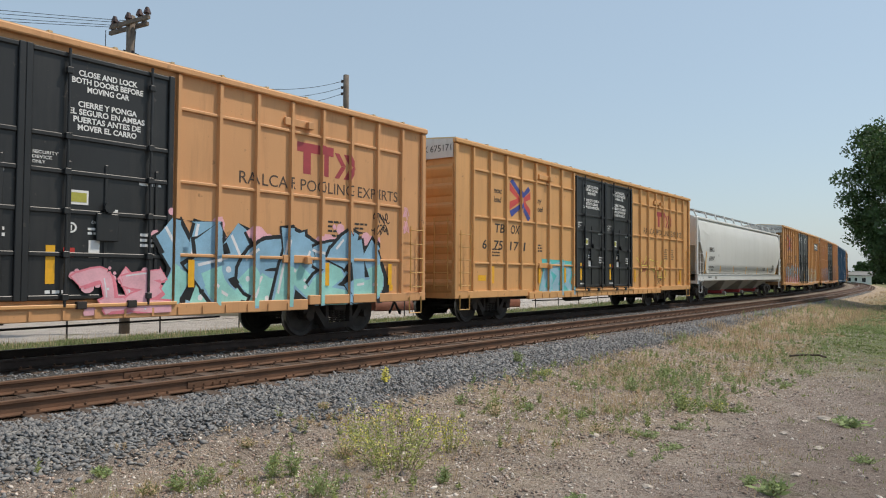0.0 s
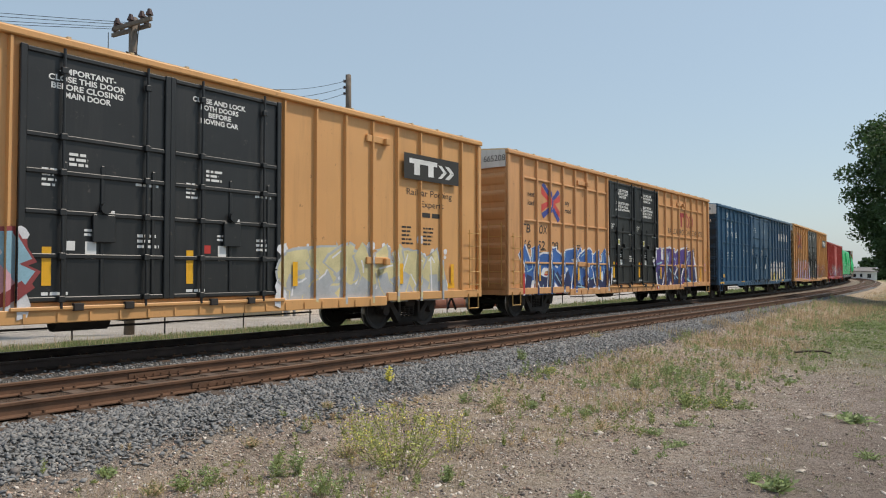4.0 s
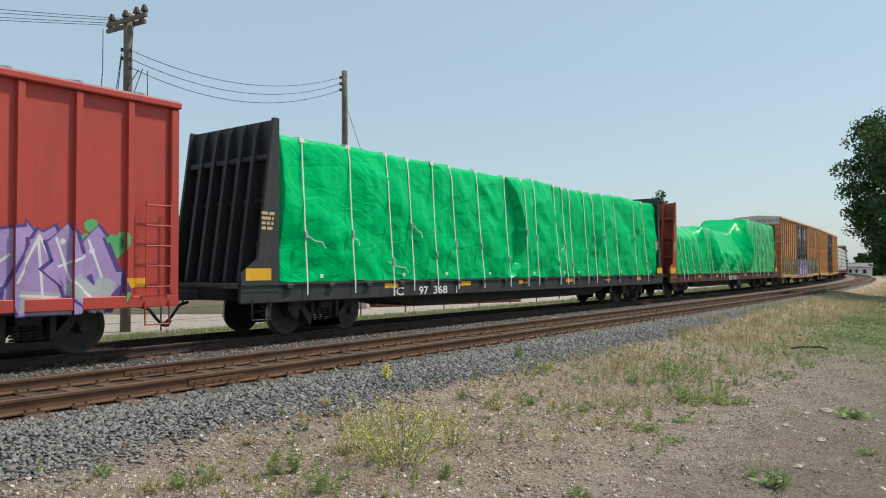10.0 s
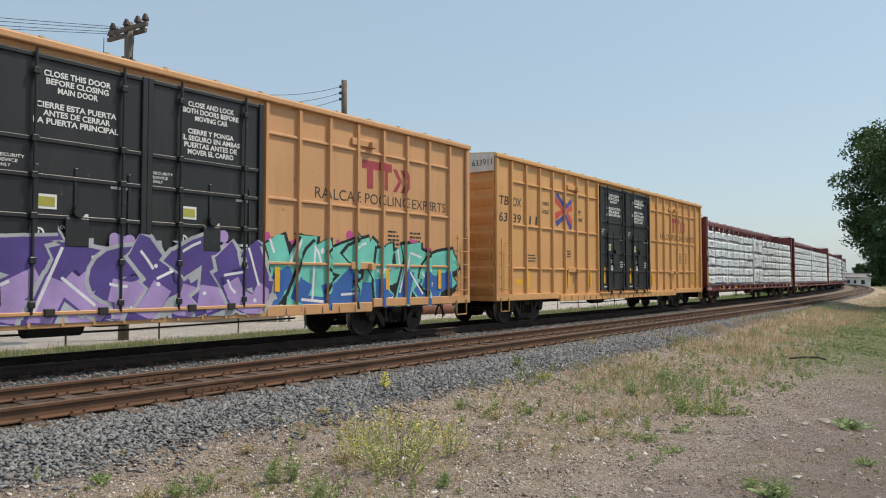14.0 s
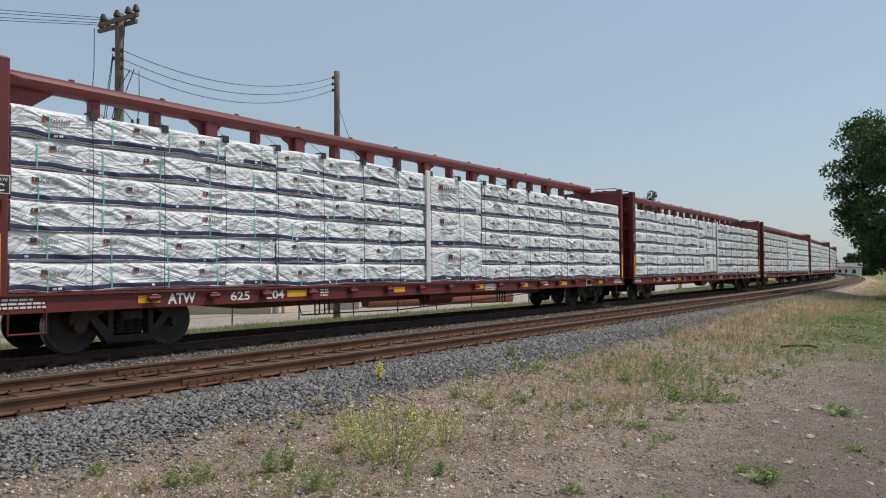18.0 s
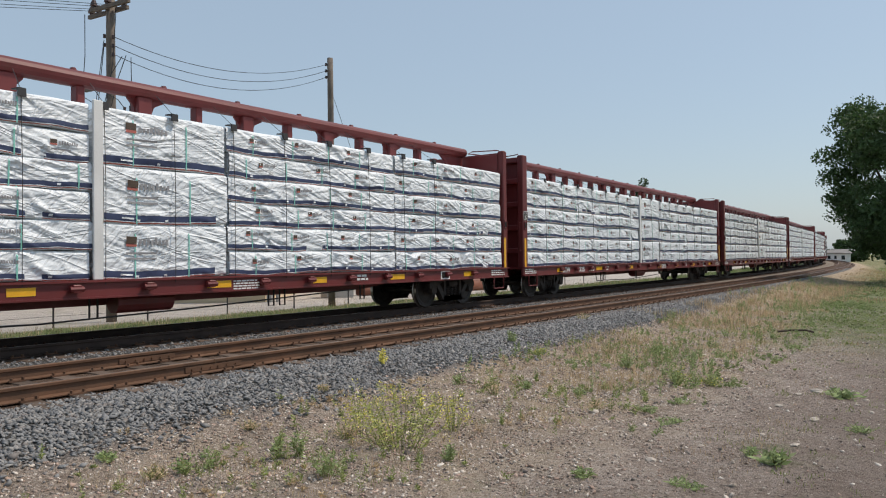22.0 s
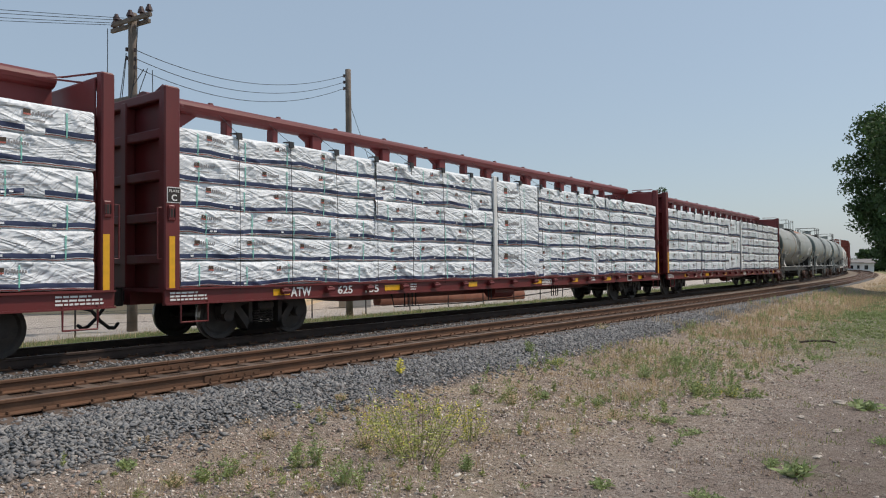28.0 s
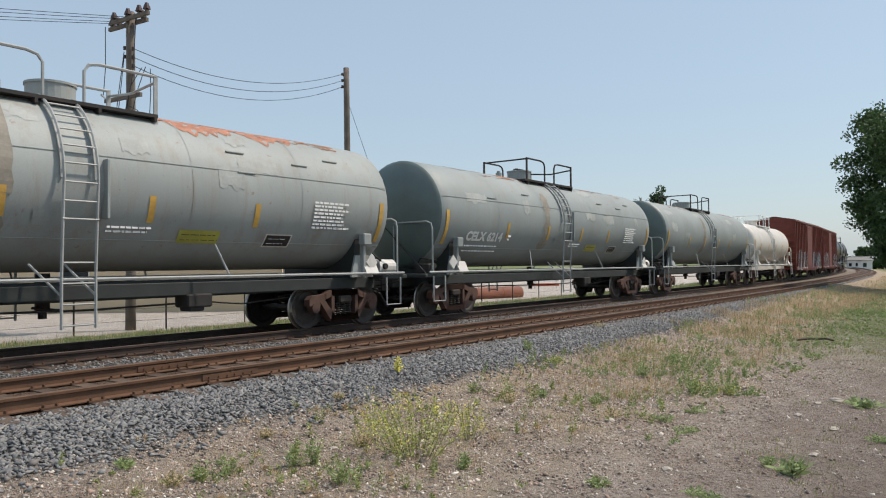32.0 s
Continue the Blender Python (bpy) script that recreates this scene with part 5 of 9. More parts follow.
def truck(car, x, rusty=False):
    t = part("truck", ME["bolster"], None, car, at=pose(x, 0, 0))
    for sd in (-1, 1):
        part("side_frame", ME["side_frame_rusty" if rusty else "side_frame"], None, t, at=pose(0, sd * 1.0, 0))
        part("spring_nest", ME["spring_nest"], None, t, at=pose(0, sd * 1.0, 0))
        WHEELS[sd].append(part("wheelset", ME["wheelset"], None, t, at=pose(sd * 0.9, 0, 0.457)))
    part("brake_beam", ME["brake_beam"], None, t)
    return t


def coupler_mesh():
    mb = MB().cbox(-0.1, 0.55, -0.1, 0.1, 0.78, 0.98, 0.03)
    mb.prism([(0.5, -0.14), (0.72, -0.2), (0.86, -0.1), (0.84, 0.02), (0.72, 0.0), (0.72, 0.14), (0.5, 0.15)], "z", 0.72, 1.02)
    mb.cyl((0.78, -0.1, 0.70), (0.78, -0.1, 1.04), 0.06, 10)
    me = mb.mesh("coupler", [M["steel"]])
    fix_normals(me)
    return me


ME["coupler"] = coupler_mesh()
mb = MB().tube([(-0.1, -0.42, 0.72), (0.1, -0.44, 0.66), (0.28, -0.40, 0.46), (0.48, -0.30, 0.33), (0.66, -0.16, 0.31), (0.78, -0.05, 0.38)], 0.032, 7).tube([(-0.3, -0.55, 0.80), (-0.05, -0.5, 0.78), (0.02, -0.45, 0.70)], 0.02, 6)
ME["air_hose"] = mb.mesh("air_hose", [M["wire"]], True)
mb = MB().tube([(0.02, -1.1, 1.05), (0.10, -1.1, 0.98), (0.10, -0.3, 0.86), (0.2, -0.1, 0.84)], 0.014, 5)
ME["uncoupling_lever"] = mb.mesh("uncoupling_lever", [M["steel"]], True)


def gear(car, half, centre, rusty=False, over=0.4):
    """Trucks, couplers, hoses and the brake gear under the floor."""
    truck(car, -centre, rusty)
    truck(car, centre, rusty)
    for sd in (1, -1):
        m = pose(sd * half, 0, 0, 0, 0, 0 if sd > 0 else 180)
        part("coupler", ME["coupler"], None, car, at=m)
        part("air_hose", ME["air_hose"], None, car, at=m)
        part("uncoupling_lever", ME["uncoupling_lever"], None, car, at=m)


def rungs(mb, x, y, z0, z1, w, n, r=0.012, post=True):
    """A ladder lying against a side at depth y."""
    for k in range(n):
        z = z0 + (z1 - z0) * k / (n - 1)
        mb.tube([(x - w / 2, y + 0.07, z), (x - w / 2, y, z), (x + w / 2, y, z), (x + w / 2, y + 0.07, z)], r, 5)
    if post:
        for sd in (-1, 1):
            mb.box(x + sd * w / 2 - 0.012, x + sd * w / 2 + 0.012, y, y + 0.02, z0 - 0.1, z1 + 0.1)
    return mb


RUNNERS = []          # everything that rolls with the train: object and its centre along the line


def starts(ob, s):
    ob.matrix_basis = along(s - run(0))
    RUNNERS.append((ob, s))
    return ob


# ---- box cars ----
def boxcar(s0, s1, top, color, label, roof_mat, door_mat, end_band, centre, posts_l, posts_r, door, door_style, stringers=(), low=0.72, drop=0.1, peak=0.12, post_w=0.10, flush=False, end_mat=None):
    """A box car from s0 to s1; door: its two ends, from the car's middle; posts: the outside posts' places."""
    half = (s1 - s0) / 2
    car = starts(empty("box_car", label, "box car", "freight train"), (s0 + s1) / 2)
    wall, out = -1.50, -1.58
    z_eave = top - 0.10
    # walls
    for sd in (-1, 1):
        mb = MB()
        y0, y1 = (wall, wall + 0.05) if sd < 0 else (-wall - 0.05, -wall)
        mb.prism([(-half, low + 0.02), (-centre - 1.3, low + 0.02), (-centre + 1.35, low + 0.02), (-centre + 1.5, low - drop), (centre - 1.5, low - drop), (centre - 1.35, low + 0.02), (half, low + 0.02), (half, z_eave), (-half, z_eave)], "y", y0, y1)
        part("side_wall", mb, color, car)
        yo, yi = (out, wall - 0.001) if sd < 0 else (-wall + 0.001, -out)
        sill = MB()
        sill.cbox(-half, -centre + 1.35, min(yo, yi), max(yo, yi), low, low + 0.20, 0.012)
        part("side_sill", sill, color, car)
        sill = MB()
        sill.cbox(centre - 1.35, half, min(yo, yi), max(yo, yi), low, low + 0.20, 0.012)
        part("side_sill", sill, color, car)
        sill = MB().cbox(-centre + 1.4, centre - 1.4, min(yo, yi) - 0.01, max(yo, yi), low - drop, low + 0.12, 0.012)
        for k in np.arange(-centre + 1.7, centre - 1.5, 0.5):
            sill.box(k, k + 0.04, min(yo, yi) - 0.03 if sd < 0 else yo, max(yo, yi) + 0.03 if sd > 0 else yo + 0.02, low - drop + 0.02, low + 0.06)
        part("side_sill", sill, color, car)
        eave = MB().cbox(-half - 0.03, half + 0.03, min(yo, yi) - 0.03, max(yo, yi) + 0.05, z_eave - 0.10, z_eave + 0.02, 0.02)
        part("top_rail", eave, color, car)
        pm = MB().prism([(-post_w / 2, wall), (-post_w / 2 + 0.015, out), (post_w / 2 - 0.015, out), (post_w / 2, wall)], "z", low + 0.18, z_eave - 0.12).mesh("post", [color])
        fix_normals(pm)
        for x in (*posts_l, *posts_r):
            part("post", pm, None, car, at=pose(x, 0, 0) if sd < 0 else pose(x, 0, 0, 0, 0, 180))
        for z in stringers:
            for a, b in ((posts_l[0], posts_l[-1]), (posts_r[0], posts_r[-1])):
                mb = MB().cbox(a, b, wall - 0.045 if sd < 0 else -wall, wall if sd < 0 else -wall + 0.045, z - 0.03, z + 0.03, 0.012)
                part("stringer", mb, color, car)
        # corner posts
        for e in (-1, 1):
            mb = MB().cbox(min(e * half, e * (half - 0.16)), max(e * half, e * (half - 0.16)), min(yo, yi), max(yo, yi), low + 0.18, z_eave - 0.12, 0.02)
            part("corner_post", mb, color, car)
    # ends, corrugated level by level
    for e in (-1, 1):
        n = 7
        prof = [(0.0, low)]
        for k in range(n):
            a = low + 0.15 + (z_eave - 0.65 - low) * k / n
            hgt = (z_eave - 0.65 - low) / n
            prof += [(0.0, a), (0.035, a + 0.10 * hgt), (0.09, a + 0.42 * hgt), (0.09, a + 0.55 * hgt), (0.035, a + 0.66 * hgt), (0.0, a + 0.70 * hgt)]
        prof += [(0.0, z_eave)]
        mb = MB()
        ring = lambda y: [(e * (half - 0.06 + d), y, z) for d, z in prof] + [(e * (half - 0.13), y, z_eave), (e * (half - 0.13), y, low)]
        mb.loft([ring(-1.49), ring(1.49)])
        part("end_wall", mb, end_mat or color, car)
        if end_band:
            mb = MB().prism([(-1.5, z_eave - 0.5), (1.5, z_eave - 0.5), (1.5, z_eave), (0, z_eave + peak), (-1.5, z_eave)], "x", e * (half + 0.0), e * (half + 0.035))
            part("end_cap", mb, end_band, car)
        else:
            mb = MB().prism([(-1.5, z_eave - 0.05), (1.5, z_eave - 0.05), (1.5, z_eave), (0, z_eave + peak + 0.03), (-1.5, z_eave)], "x", e * (half - 0.06), e * (half + 0.012))
            part("end_cap", mb, color, car)
        mb = MB()
        rungs(mb, e * (half - 0.42), out - 0.06, low + 0.35, low + 1.75, 0.46, 5)
        mb.tube([(e * (half - 0.65), out - 0.02, low + 0.1), (e * (half - 0.65), out - 0.02, low - 0.3), (e * (half - 0.2), out - 0.02, low - 0.3), (e * (half - 0.2), out - 0.02, low + 0.1)], 0.018, 5)
        part("ladder", mb, color if flush or color is M["blue"] else M["grab"], car)
        mb = MB()
        rungs(mb, 0, -0.07, low + 0.35, low + 2.1, 0.46, 6)
        part("ladder", mb, M["grab"] if color not in (M["blue"], M["red"], M["brown"]) else color, car, at=pose(e * (half + 0.02), -e * 0 - 1.15, 0, 0, 0, 90 if e > 0 else -90))
    # roof with its seams
    mb = MB().prism([(-1.57, z_eave), (1.57, z_eave), (1.57, z_eave + 0.04), (0, z_eave + peak + 0.04), (-1.57, z_eave + 0.04)], "x", -half, half)
    for x in np.arange(-half + 0.5, half - 0.3, 1.05):
        mb.prism([(-1.58, z_eave + 0.03), (1.58, z_eave + 0.03), (1.58, z_eave + 0.065), (0, z_eave + peak + 0.07), (-1.58, z_eave + 0.065)], "x", x, x + 0.06)
    part("roof", mb, roof_mat, car)
    # floor and centre sill
    part("floor", MB().box(-half + 0.05, half - 0.05, -1.44, 1.44, low + 0.25, low + 0.38), M["under"], car)
    mb = MB().prism([(-half, 0.72), (-half, 1.08), (half, 1.08), (half, 0.72), (centre - 1.2, 0.72), (centre - 2.6, 0.55), (-centre + 2.6, 0.55), (-centre + 1.2, 0.72)], "y", -0.3, 0.3)
    part("centre_sill", mb, M["under"], car)
    mb = MB().cyl((-1.6, -0.75, 0.62), (-0.7, -0.75, 0.62), 0.2, 12)
    part("brake_reservoir", mb, M["under"], car)
    mb = MB().box(-0.45, 0.05, -0.9, -0.5, 0.55, 0.85).tube([(-3.8, -0.6, 0.5), (0, -0.62, 0.46), (4.2, -0.6, 0.5)], 0.02, 5)
    part("brake_rigging", mb, M["under"], car)
    gear(car, half, centre)
    # doors
    bands = [(x - post_w / 2, x + post_w / 2, out) for x in (*posts_l, *posts_r)] + [(-half, -half + 0.16, out), (half - 0.16, half, out)]
    d0, d1 = door
    zb, zt = low + 0.22, z_eave - 0.2
    leaves = [(d0, (d0 + d1) / 2), ((d0 + d1) / 2, d1)] if door_style != "sliding" else [(d0, d1)]
    for sd in (-1, 1):
        flip = pose(0, 0, 0) if sd < 0 else pose(0, 0, 0, 0, 0, 180)
        for a, b in leaves:
            w = b - a
            mb = MB().cbox(a + 0.01, b - 0.01, -1.55, -1.50, zb, zt, 0.01)
            dr = part("door", mb, door_mat, car, at=flip)
            if door_style == "sliding":
                for k in range(8):
                    z = zb + 0.15 + (zt - zb - 0.3) * k / 7
                    part("door_rib", MB().cbox(a + 0.15, b - 0.15, -1.585, -1.55, z - 0.05, z + 0.05, 0.015), door_mat, dr)
                for x in (a + 0.06, b - 0.06):
                    part("door_edge", MB().cbox(x - 0.06, x + 0.06, -1.60, -1.55, zb, zt, 0.01), door_mat, dr)
            else:
                for x in (a + 0.05, b - 0.05):
                    part("door_edge", MB().cbox(x - 0.05, x + 0.05, -1.60, -1.55, zb, zt, 0.01), door_mat, dr)
                for x in (a + 0.255 * w, a + 0.82 * w):
                    rod = MB().cyl((x, -1.62, zb - 0.1), (x, -1.62, zt + 0.05), 0.024, 8)
                    for z in (zb + 0.05, zb + 0.72, zb + 1.40, zb + 2.02, zb + 2.58, zt - 0.3):
                        rod.cbox(x - 0.05, x + 0.05, -1.655, -1.58, z - 0.05, z + 0.05, 0.008)
                    part("lock_rod", rod, door_mat, dr)
                for z in (zb + 0.05, zb + 0.72, zb + 1.40, zb + 2.02, zb + 2.58, zt - 0.05):
                    if z < zt:
                        part("door_rib", MB().cbox(a + 0.1, b - 0.1, -1.585, -1.55, z - 0.035, z + 0.035, 0.01), door_mat, dr)
                for x in (a + 0.28 * w, a + 0.52 * w, a + 0.88 * w):
                    part("door_rib", MB().cbox(x - 0.03, x + 0.03, -1.575, -1.55, zb + 0.1, zb + 2.2, 0.01), door_mat, dr)
                mb = MB().cbox(a + 0.45 * w, a + 0.60 * w, -1.62, -1.575, zb + 0.95, zb + 1.4, 0.01).cyl((a + 0.53 * w, -1.66, zb + 1.5), (a + 0.53 * w, -1.60, zb + 1.5), 0.09, 12)
                part("lock_handle", mb, door_mat, dr)
                for x in (a + 0.36 * w, a + 0.70 * w):
                    part("hinge", MB().cbox(x - 0.08, x + 0.08, -1.66, -1.57, zb - 0.14, zb - 0.02, 0.01), M["under"], dr)
        part("door_track", MB().cbox(d0 - 0.1, d1 + 0.1 if door_style != "sliding" else d1 + 2.6, -1.63, -1.57, low + 0.10, low + 0.16, 0.01), color if color is not M["yellow"] else M["yellow2"], car, at=flip)
    return car, Face(wall, bands)


def spread_posts(a, b, n):
    return [a + (b - a) * k / n for k in range(n + 1)]


def crossed_arrows(car, face, x, z, w, h):
    """Emblem of two crossed bands, one red and one blue, as plain shapes."""
    red = [[(-.5, .40), (-.02, .06), (-.02, -.02), (-.10, 0), (-.5, .20)], [(-.5, -.08), (-.08, .05), (-.01, -.04), (-.5, -.28)],
           [(.13, .05), (.5, .25), (.5, .06), (.20, -.03)], [(.12, -.02), (.20, .01), (.5, -.22), (.48, -.38), (.13, -.11)]]
    blue = [[(-.49, .43), (-.37, .50), (.08, .17), (.04, .05)], [(.03, .15), (.11, .12), (.145, .0), (.11, -.12), (.03, -.20), (-.03, -.13), (.05, -.06), (.06, .05)],
            [(-.5, -.31), (-.41, -.45), (.04, -.20), (-.03, -.11)], [(.10, .15), (.38, .38), (.49, .28), (.16, .07)], [(.07, -.20), (.15, -.12), (.49, -.42), (.38, -.52)]]
    for col, lift, arms in (("red", 0.004, red), ("blue", 0.0065, blue)):
        mb = MB()
        for k, pl in enumerate(arms):
            face.lay(mb, [(x + px * w, z + pz * h) for px, pz in pl], lift + 0.0004 * k)
        part("emblem", mb, paint("emblem_" + col, dict(red=(0.60, 0.07, 0.06), blue=(0.05, 0.07, 0.30))[col]), car, fix=False)


def striped_logo(car, face, x, z, w, h, col):
    """Company mark as plain blocks."""
    mb = MB()
    for pl in ([(0, .70), (.60, .70), (.60, 1), (0, 1)], [(.10, 0), (.22, 0), (.22, .70), (.10, .70)], [(.40, 0), (.52, 0), (.52, .70), (.40, .70)], [(.62, 0), (.70, 0), (.82, .42), (.74, .42)], [(.74, .44), (.82, .44), (.70, .85), (.62, .85)],
               [(.78, 0), (.88, 0), (1.0, .42), (.9, .42)], [(.9, .44), (1.0, .44), (.88, .85), (.78, .85)]):
        face.lay(mb, [(x + px * w, z + pz * h) for px, pz in pl], 0.004)
    part("company_mark", mb, paint("mark_" + col, dict(red=(0.36, 0.05, 0.06), white=(0.7, 0.7, 0.68))[col]), car, fix=False)


NOTICE_A = ["CLOSE THIS DOOR", "BEFORE CLOSING", "MAIN DOOR", "", "CIERRE ESTA PUERTA", "ANTES DE CERRAR", "LA PUERTA PRINCIPAL"]
NOTICE_B = ["CLOSE AND LOCK", "BOTH DOORS BEFORE", "MOVING CAR", "", "CIERRE Y PONGA", "EL SEGURO EN AMBAS", "PUERTAS ANTES DE", "MOVER EL CARRO"]
NOTICE_C = ["-IMPORTANT-", "CLOSE THIS DOOR", "BEFORE CLOSING", "MAIN DOOR"]
NOTICE_D = ["CLOSE AND LOCK", "BOTH DOORS", "BEFORE", "MOVING CAR"]


def yellow_car(s0, s1, label, marks, tb=None, arrow=None, plain=False, tone="yellow", seed=0, slogan=True, graf=(), tags=()):
    """marks: pieces of the number with their places; tb: places of the two halves of the reporting mark and its height; arrow: the emblem's centre."""
    half = (s1 - s0) / 2
    d = 2.48
    pl = spread_posts(-half + 0.9, -d - 0.12, 7)
    pr = spread_posts(d + 0.12, half - 0.9, 7)
    car, face = boxcar(s0, s1, 5.16, M[tone], label, M["cream"], M["black"], M["endwhite"], half - 2.55, pl, pr, (-d, d), "plug", () if plain else (4.34, 3.02, 1.70), post_w=0.07 if plain else 0.10, end_mat=M["grimyellow"] if plain else None)
    ink = M["ink"]
    dw = M["white"]
    for k, x in enumerate((-d, 0.0)):
        rows = ((NOTICE_C, NOTICE_D) if plain else (NOTICE_A, NOTICE_B))[k]
        for r, b in enumerate(rows):
            if b:
                wd = (0.083 if plain else 0.071) * len(b)
                letter(car, Face(-1.552), b, x + (1.04 if plain else 1.30) - wd / 2, 4.53 - r * 0.125, 0.092, dw, wd, name="door_notice", bold=0.03)
        fd = Face(-1.556)
        if not plain:
            for r, b in enumerate(("SECURITY", "DEVICE", "ONLY")):
                letter(car, fd, b, x + 0.13, 3.20 - 0.075 * r, 0.05, dw, 0.048 * len(b), name="door_notice")
            letter(car, fd, "OPEN", x + 1.05, 2.17, 0.05, dw, 0.19, name="door_notice", slant=0.3)
            letter(car, fd, "CLOSE", x + 1.30, 2.17, 0.05, dw, 0.22, name="door_notice", slant=-0.3)
            patch(car, fd, x + 0.66, x + 1.0, 2.46, 2.69, dw, "door_placard")
            patch(car, fd, x + 0.69, x + 0.97, 2.50, 2.65, paint("notice_yellow", (0.42, 0.40, 0.07)), "door_placard", 0.006)
            patch(car, fd, x + 0.62, x + 0.80, 1.62, 1.77, paint("placard_red", (0.6, 0.05, 0.04)), "door_placard")
            ring_ = MB()
            for q in range(16):
                a0, a1 = 2 * math.pi * q / 16, 2 * math.pi * (q + 1) / 16
                fd.lay(ring_, [(x + 0.74 + r_ * math.cos(t_), 2.09 + r_ * math.sin(t_)) for r_, t_ in ((0.055, a0), (0.085, a0), (0.085, a1), (0.055, a1))], 0.004)
            fd.lay(ring_, [(x + 0.73, 2.05), (x + 0.75, 2.05), (x + 0.75, 2.13), (x + 0.73, 2.13)], 0.004)
            part("door_sign", ring_, dw, car, fix=False)
        bars(car, Face(-1.552), x + 0.75, 3.25, 0.35, 3, 0.08, 0.045, dw, seed + k) if plain else None
        bars(car, Face(-1.552), x + 1.86, 2.95, 0.5, 2, 0.08, 0.045, dw, seed + k + 7)
        bars(car, Face(-1.552), x + 0.34, 2.98, 0.25, 4, 0.08, 0.04, dw, seed + k + 17) if plain else None
        patch(car, Face(-1.553), x + 1.02, x + 1.2, 1.62, 1.9, dw, "door_placard")
        patch(car, Face(-1.553), x + 1.38, x + 1.5, 2.3, 2.42, dw, "door_placard")
        patch(car, Face(-1.553), x + 0.72, x + 0.86, 1.75, 1.9, paint("placard_red", (0.6, 0.05, 0.04)) if k else dw, "door_placard") if plain else None
        bars(car, Face(-1.552), x + 1.9, 2.0, 0.4, 3, 0.09, 0.05, dw, seed + k + 9)
        bars(car, Face(-1.552), x + 1.0, 2.06, 0.3, 2, 0.07, 0.04, dw, seed + k + 19)
        patch(car, Face(-1.553), x + 0.36, x + 0.50, 1.2, 1.8, M["reflect"], "reflector")
        bars(car, Face(-1.552), x + 0.36, 1.05, 0.5, 1, 0.09, 0.05, dw, seed + k + 29)
    if arrow is not None:
        w = 1.45 if plain else 1.25
        crossed_arrows(car, face, arrow, 3.85 if plain else 3.68, w, w * (0.95 if plain else 0.98))
        z = 4.0 if plain else 3.78
        for b, x, zz in (("next", arrow - 1.6 if plain else arrow - 1.5, z), ("load", arrow - 1.6 if plain else arrow - 1.5, z - 0.27), ("any", arrow + 0.98, z - 0.1), ("road", arrow + 0.98, z - 0.37)):
            letter(car, face, b, x, zz, 0.19 if plain else 0.17, ink, bold=0.018, slant=0.16)
    if tb:
        hgt = 0.30 if plain else 0.27
        letter(car, face, "TB", tb[0], tb[2], hgt, ink, 0.62 if plain else 0.56, bold=0.03 if plain else 0.012, slant=0.14)
        letter(car, face, "OX", tb[1], tb[2], hgt, ink, 0.60 if plain else 0.52, bold=0.03 if plain else 0.012, slant=0.14)
        for b, x in marks:
            letter(car, face, b, x, tb[2] - 0.50, hgt, ink, (0.56 if plain else 0.48) * (1 if len(b) > 1 else 0.45 if b != "1" else 0.2), bold=0.03 if plain else 0.012, slant=0.14)
    if plain:
        patch(car, Face(-1.586), 6.3, 8.55, 3.72, 4.36, M["ink"], "mark_panel")
        striped_logo(car, Face(-1.59), 6.5, 3.84, 1.85, 0.4, "white")
        letter(car, face, "Railcar Pooling", 6.5, 3.34, 0.17, ink, 1.85, bold=0)
        letter(car, face, "Experts", 7.05, 3.06, 0.17, ink, 0.95, bold=0)
        bars(car, face, 7.1, 2.8, 0.85, 1, 0.1, 0.12, ink, seed + 40)
    elif slogan:
        striped_logo(car, face, 5.4, 3.5, 1.75, 0.66, "red")
        letter(car, face, "RAILCAR POOLING EXPERTS", 3.95, 3.14, 0.25, M["inkfaded"], 4.66, bold=0.0)
    bars(car, face, pl[1] + 0.15, 2.1, 0.55, 3, 0.09, 0.04, ink, seed + 2)
    bars(car, face, pl[4] + 0.2, 2.3, 0.3, 3, 0.09, 0.05, ink, seed + 3)
    bars(car, face, pr[4] + 0.2, 2.5, 0.45, 5, 0.1, 0.045, ink, seed + 4)
    bars(car, face, pr[5] + 0.15, 2.5, 0.45, 5, 0.1, 0.045, ink, seed + 5)
    for x in (pl[1] + 0.1, pl[4] + 0.2, pl[6] + 0.2, pr[0] + 0.25, pr[4] + 0.1, pr[6] + 0.4):
        patch(car, Face(face.wall - 0.03, [(a, b, y - 0.03) for a, b, y in face.bands]), x, x + 0.13, 1.12, 1.62, M["reflect"], "reflector")
    patch(car, face, pl[0] + 0.3, pl[0] + 0.72, 1.2, 1.36, M["reflect"], "notice")
    patch(car, face, pr[6] + 0.2, pr[6] + 0.6, 0.98, 1.12, M["reflect"], "notice")
    for x, z in ((pl[4] + 0.2, 4.45), (pr[3] - 0.2, 4.45), (pl[4] + 0.2, 1.6), (pr[3] - 0.2, 1.6)):
        mb = MB().cbox(x, x + 0.75, -1.56, -1.50, z, z + 0.16, 0.01).cbox(x + 0.55, x + 0.7, -1.66, -1.56, z - 0.02, z + 0.13, 0.01)
        part("door_stop", mb, M[tone], car)
    mb = MB()
    for t in text_tris("TBOX " + "".join(b for b, x in marks)):
        mb.add([(-half - 0.04, 0.05 - p[0] * 0.26, 4.74 + p[1] * 0.26) for p in t], [[0, 1, 2]])
    part("end_lettering", mb, ink, car, fix=False)
    for g in tags:
        scribble(car, face, *g)
    for g in graf:
        kw = g[-1] if isinstance(g[-1], dict) else {}
        g = g[:-1] if kw else g
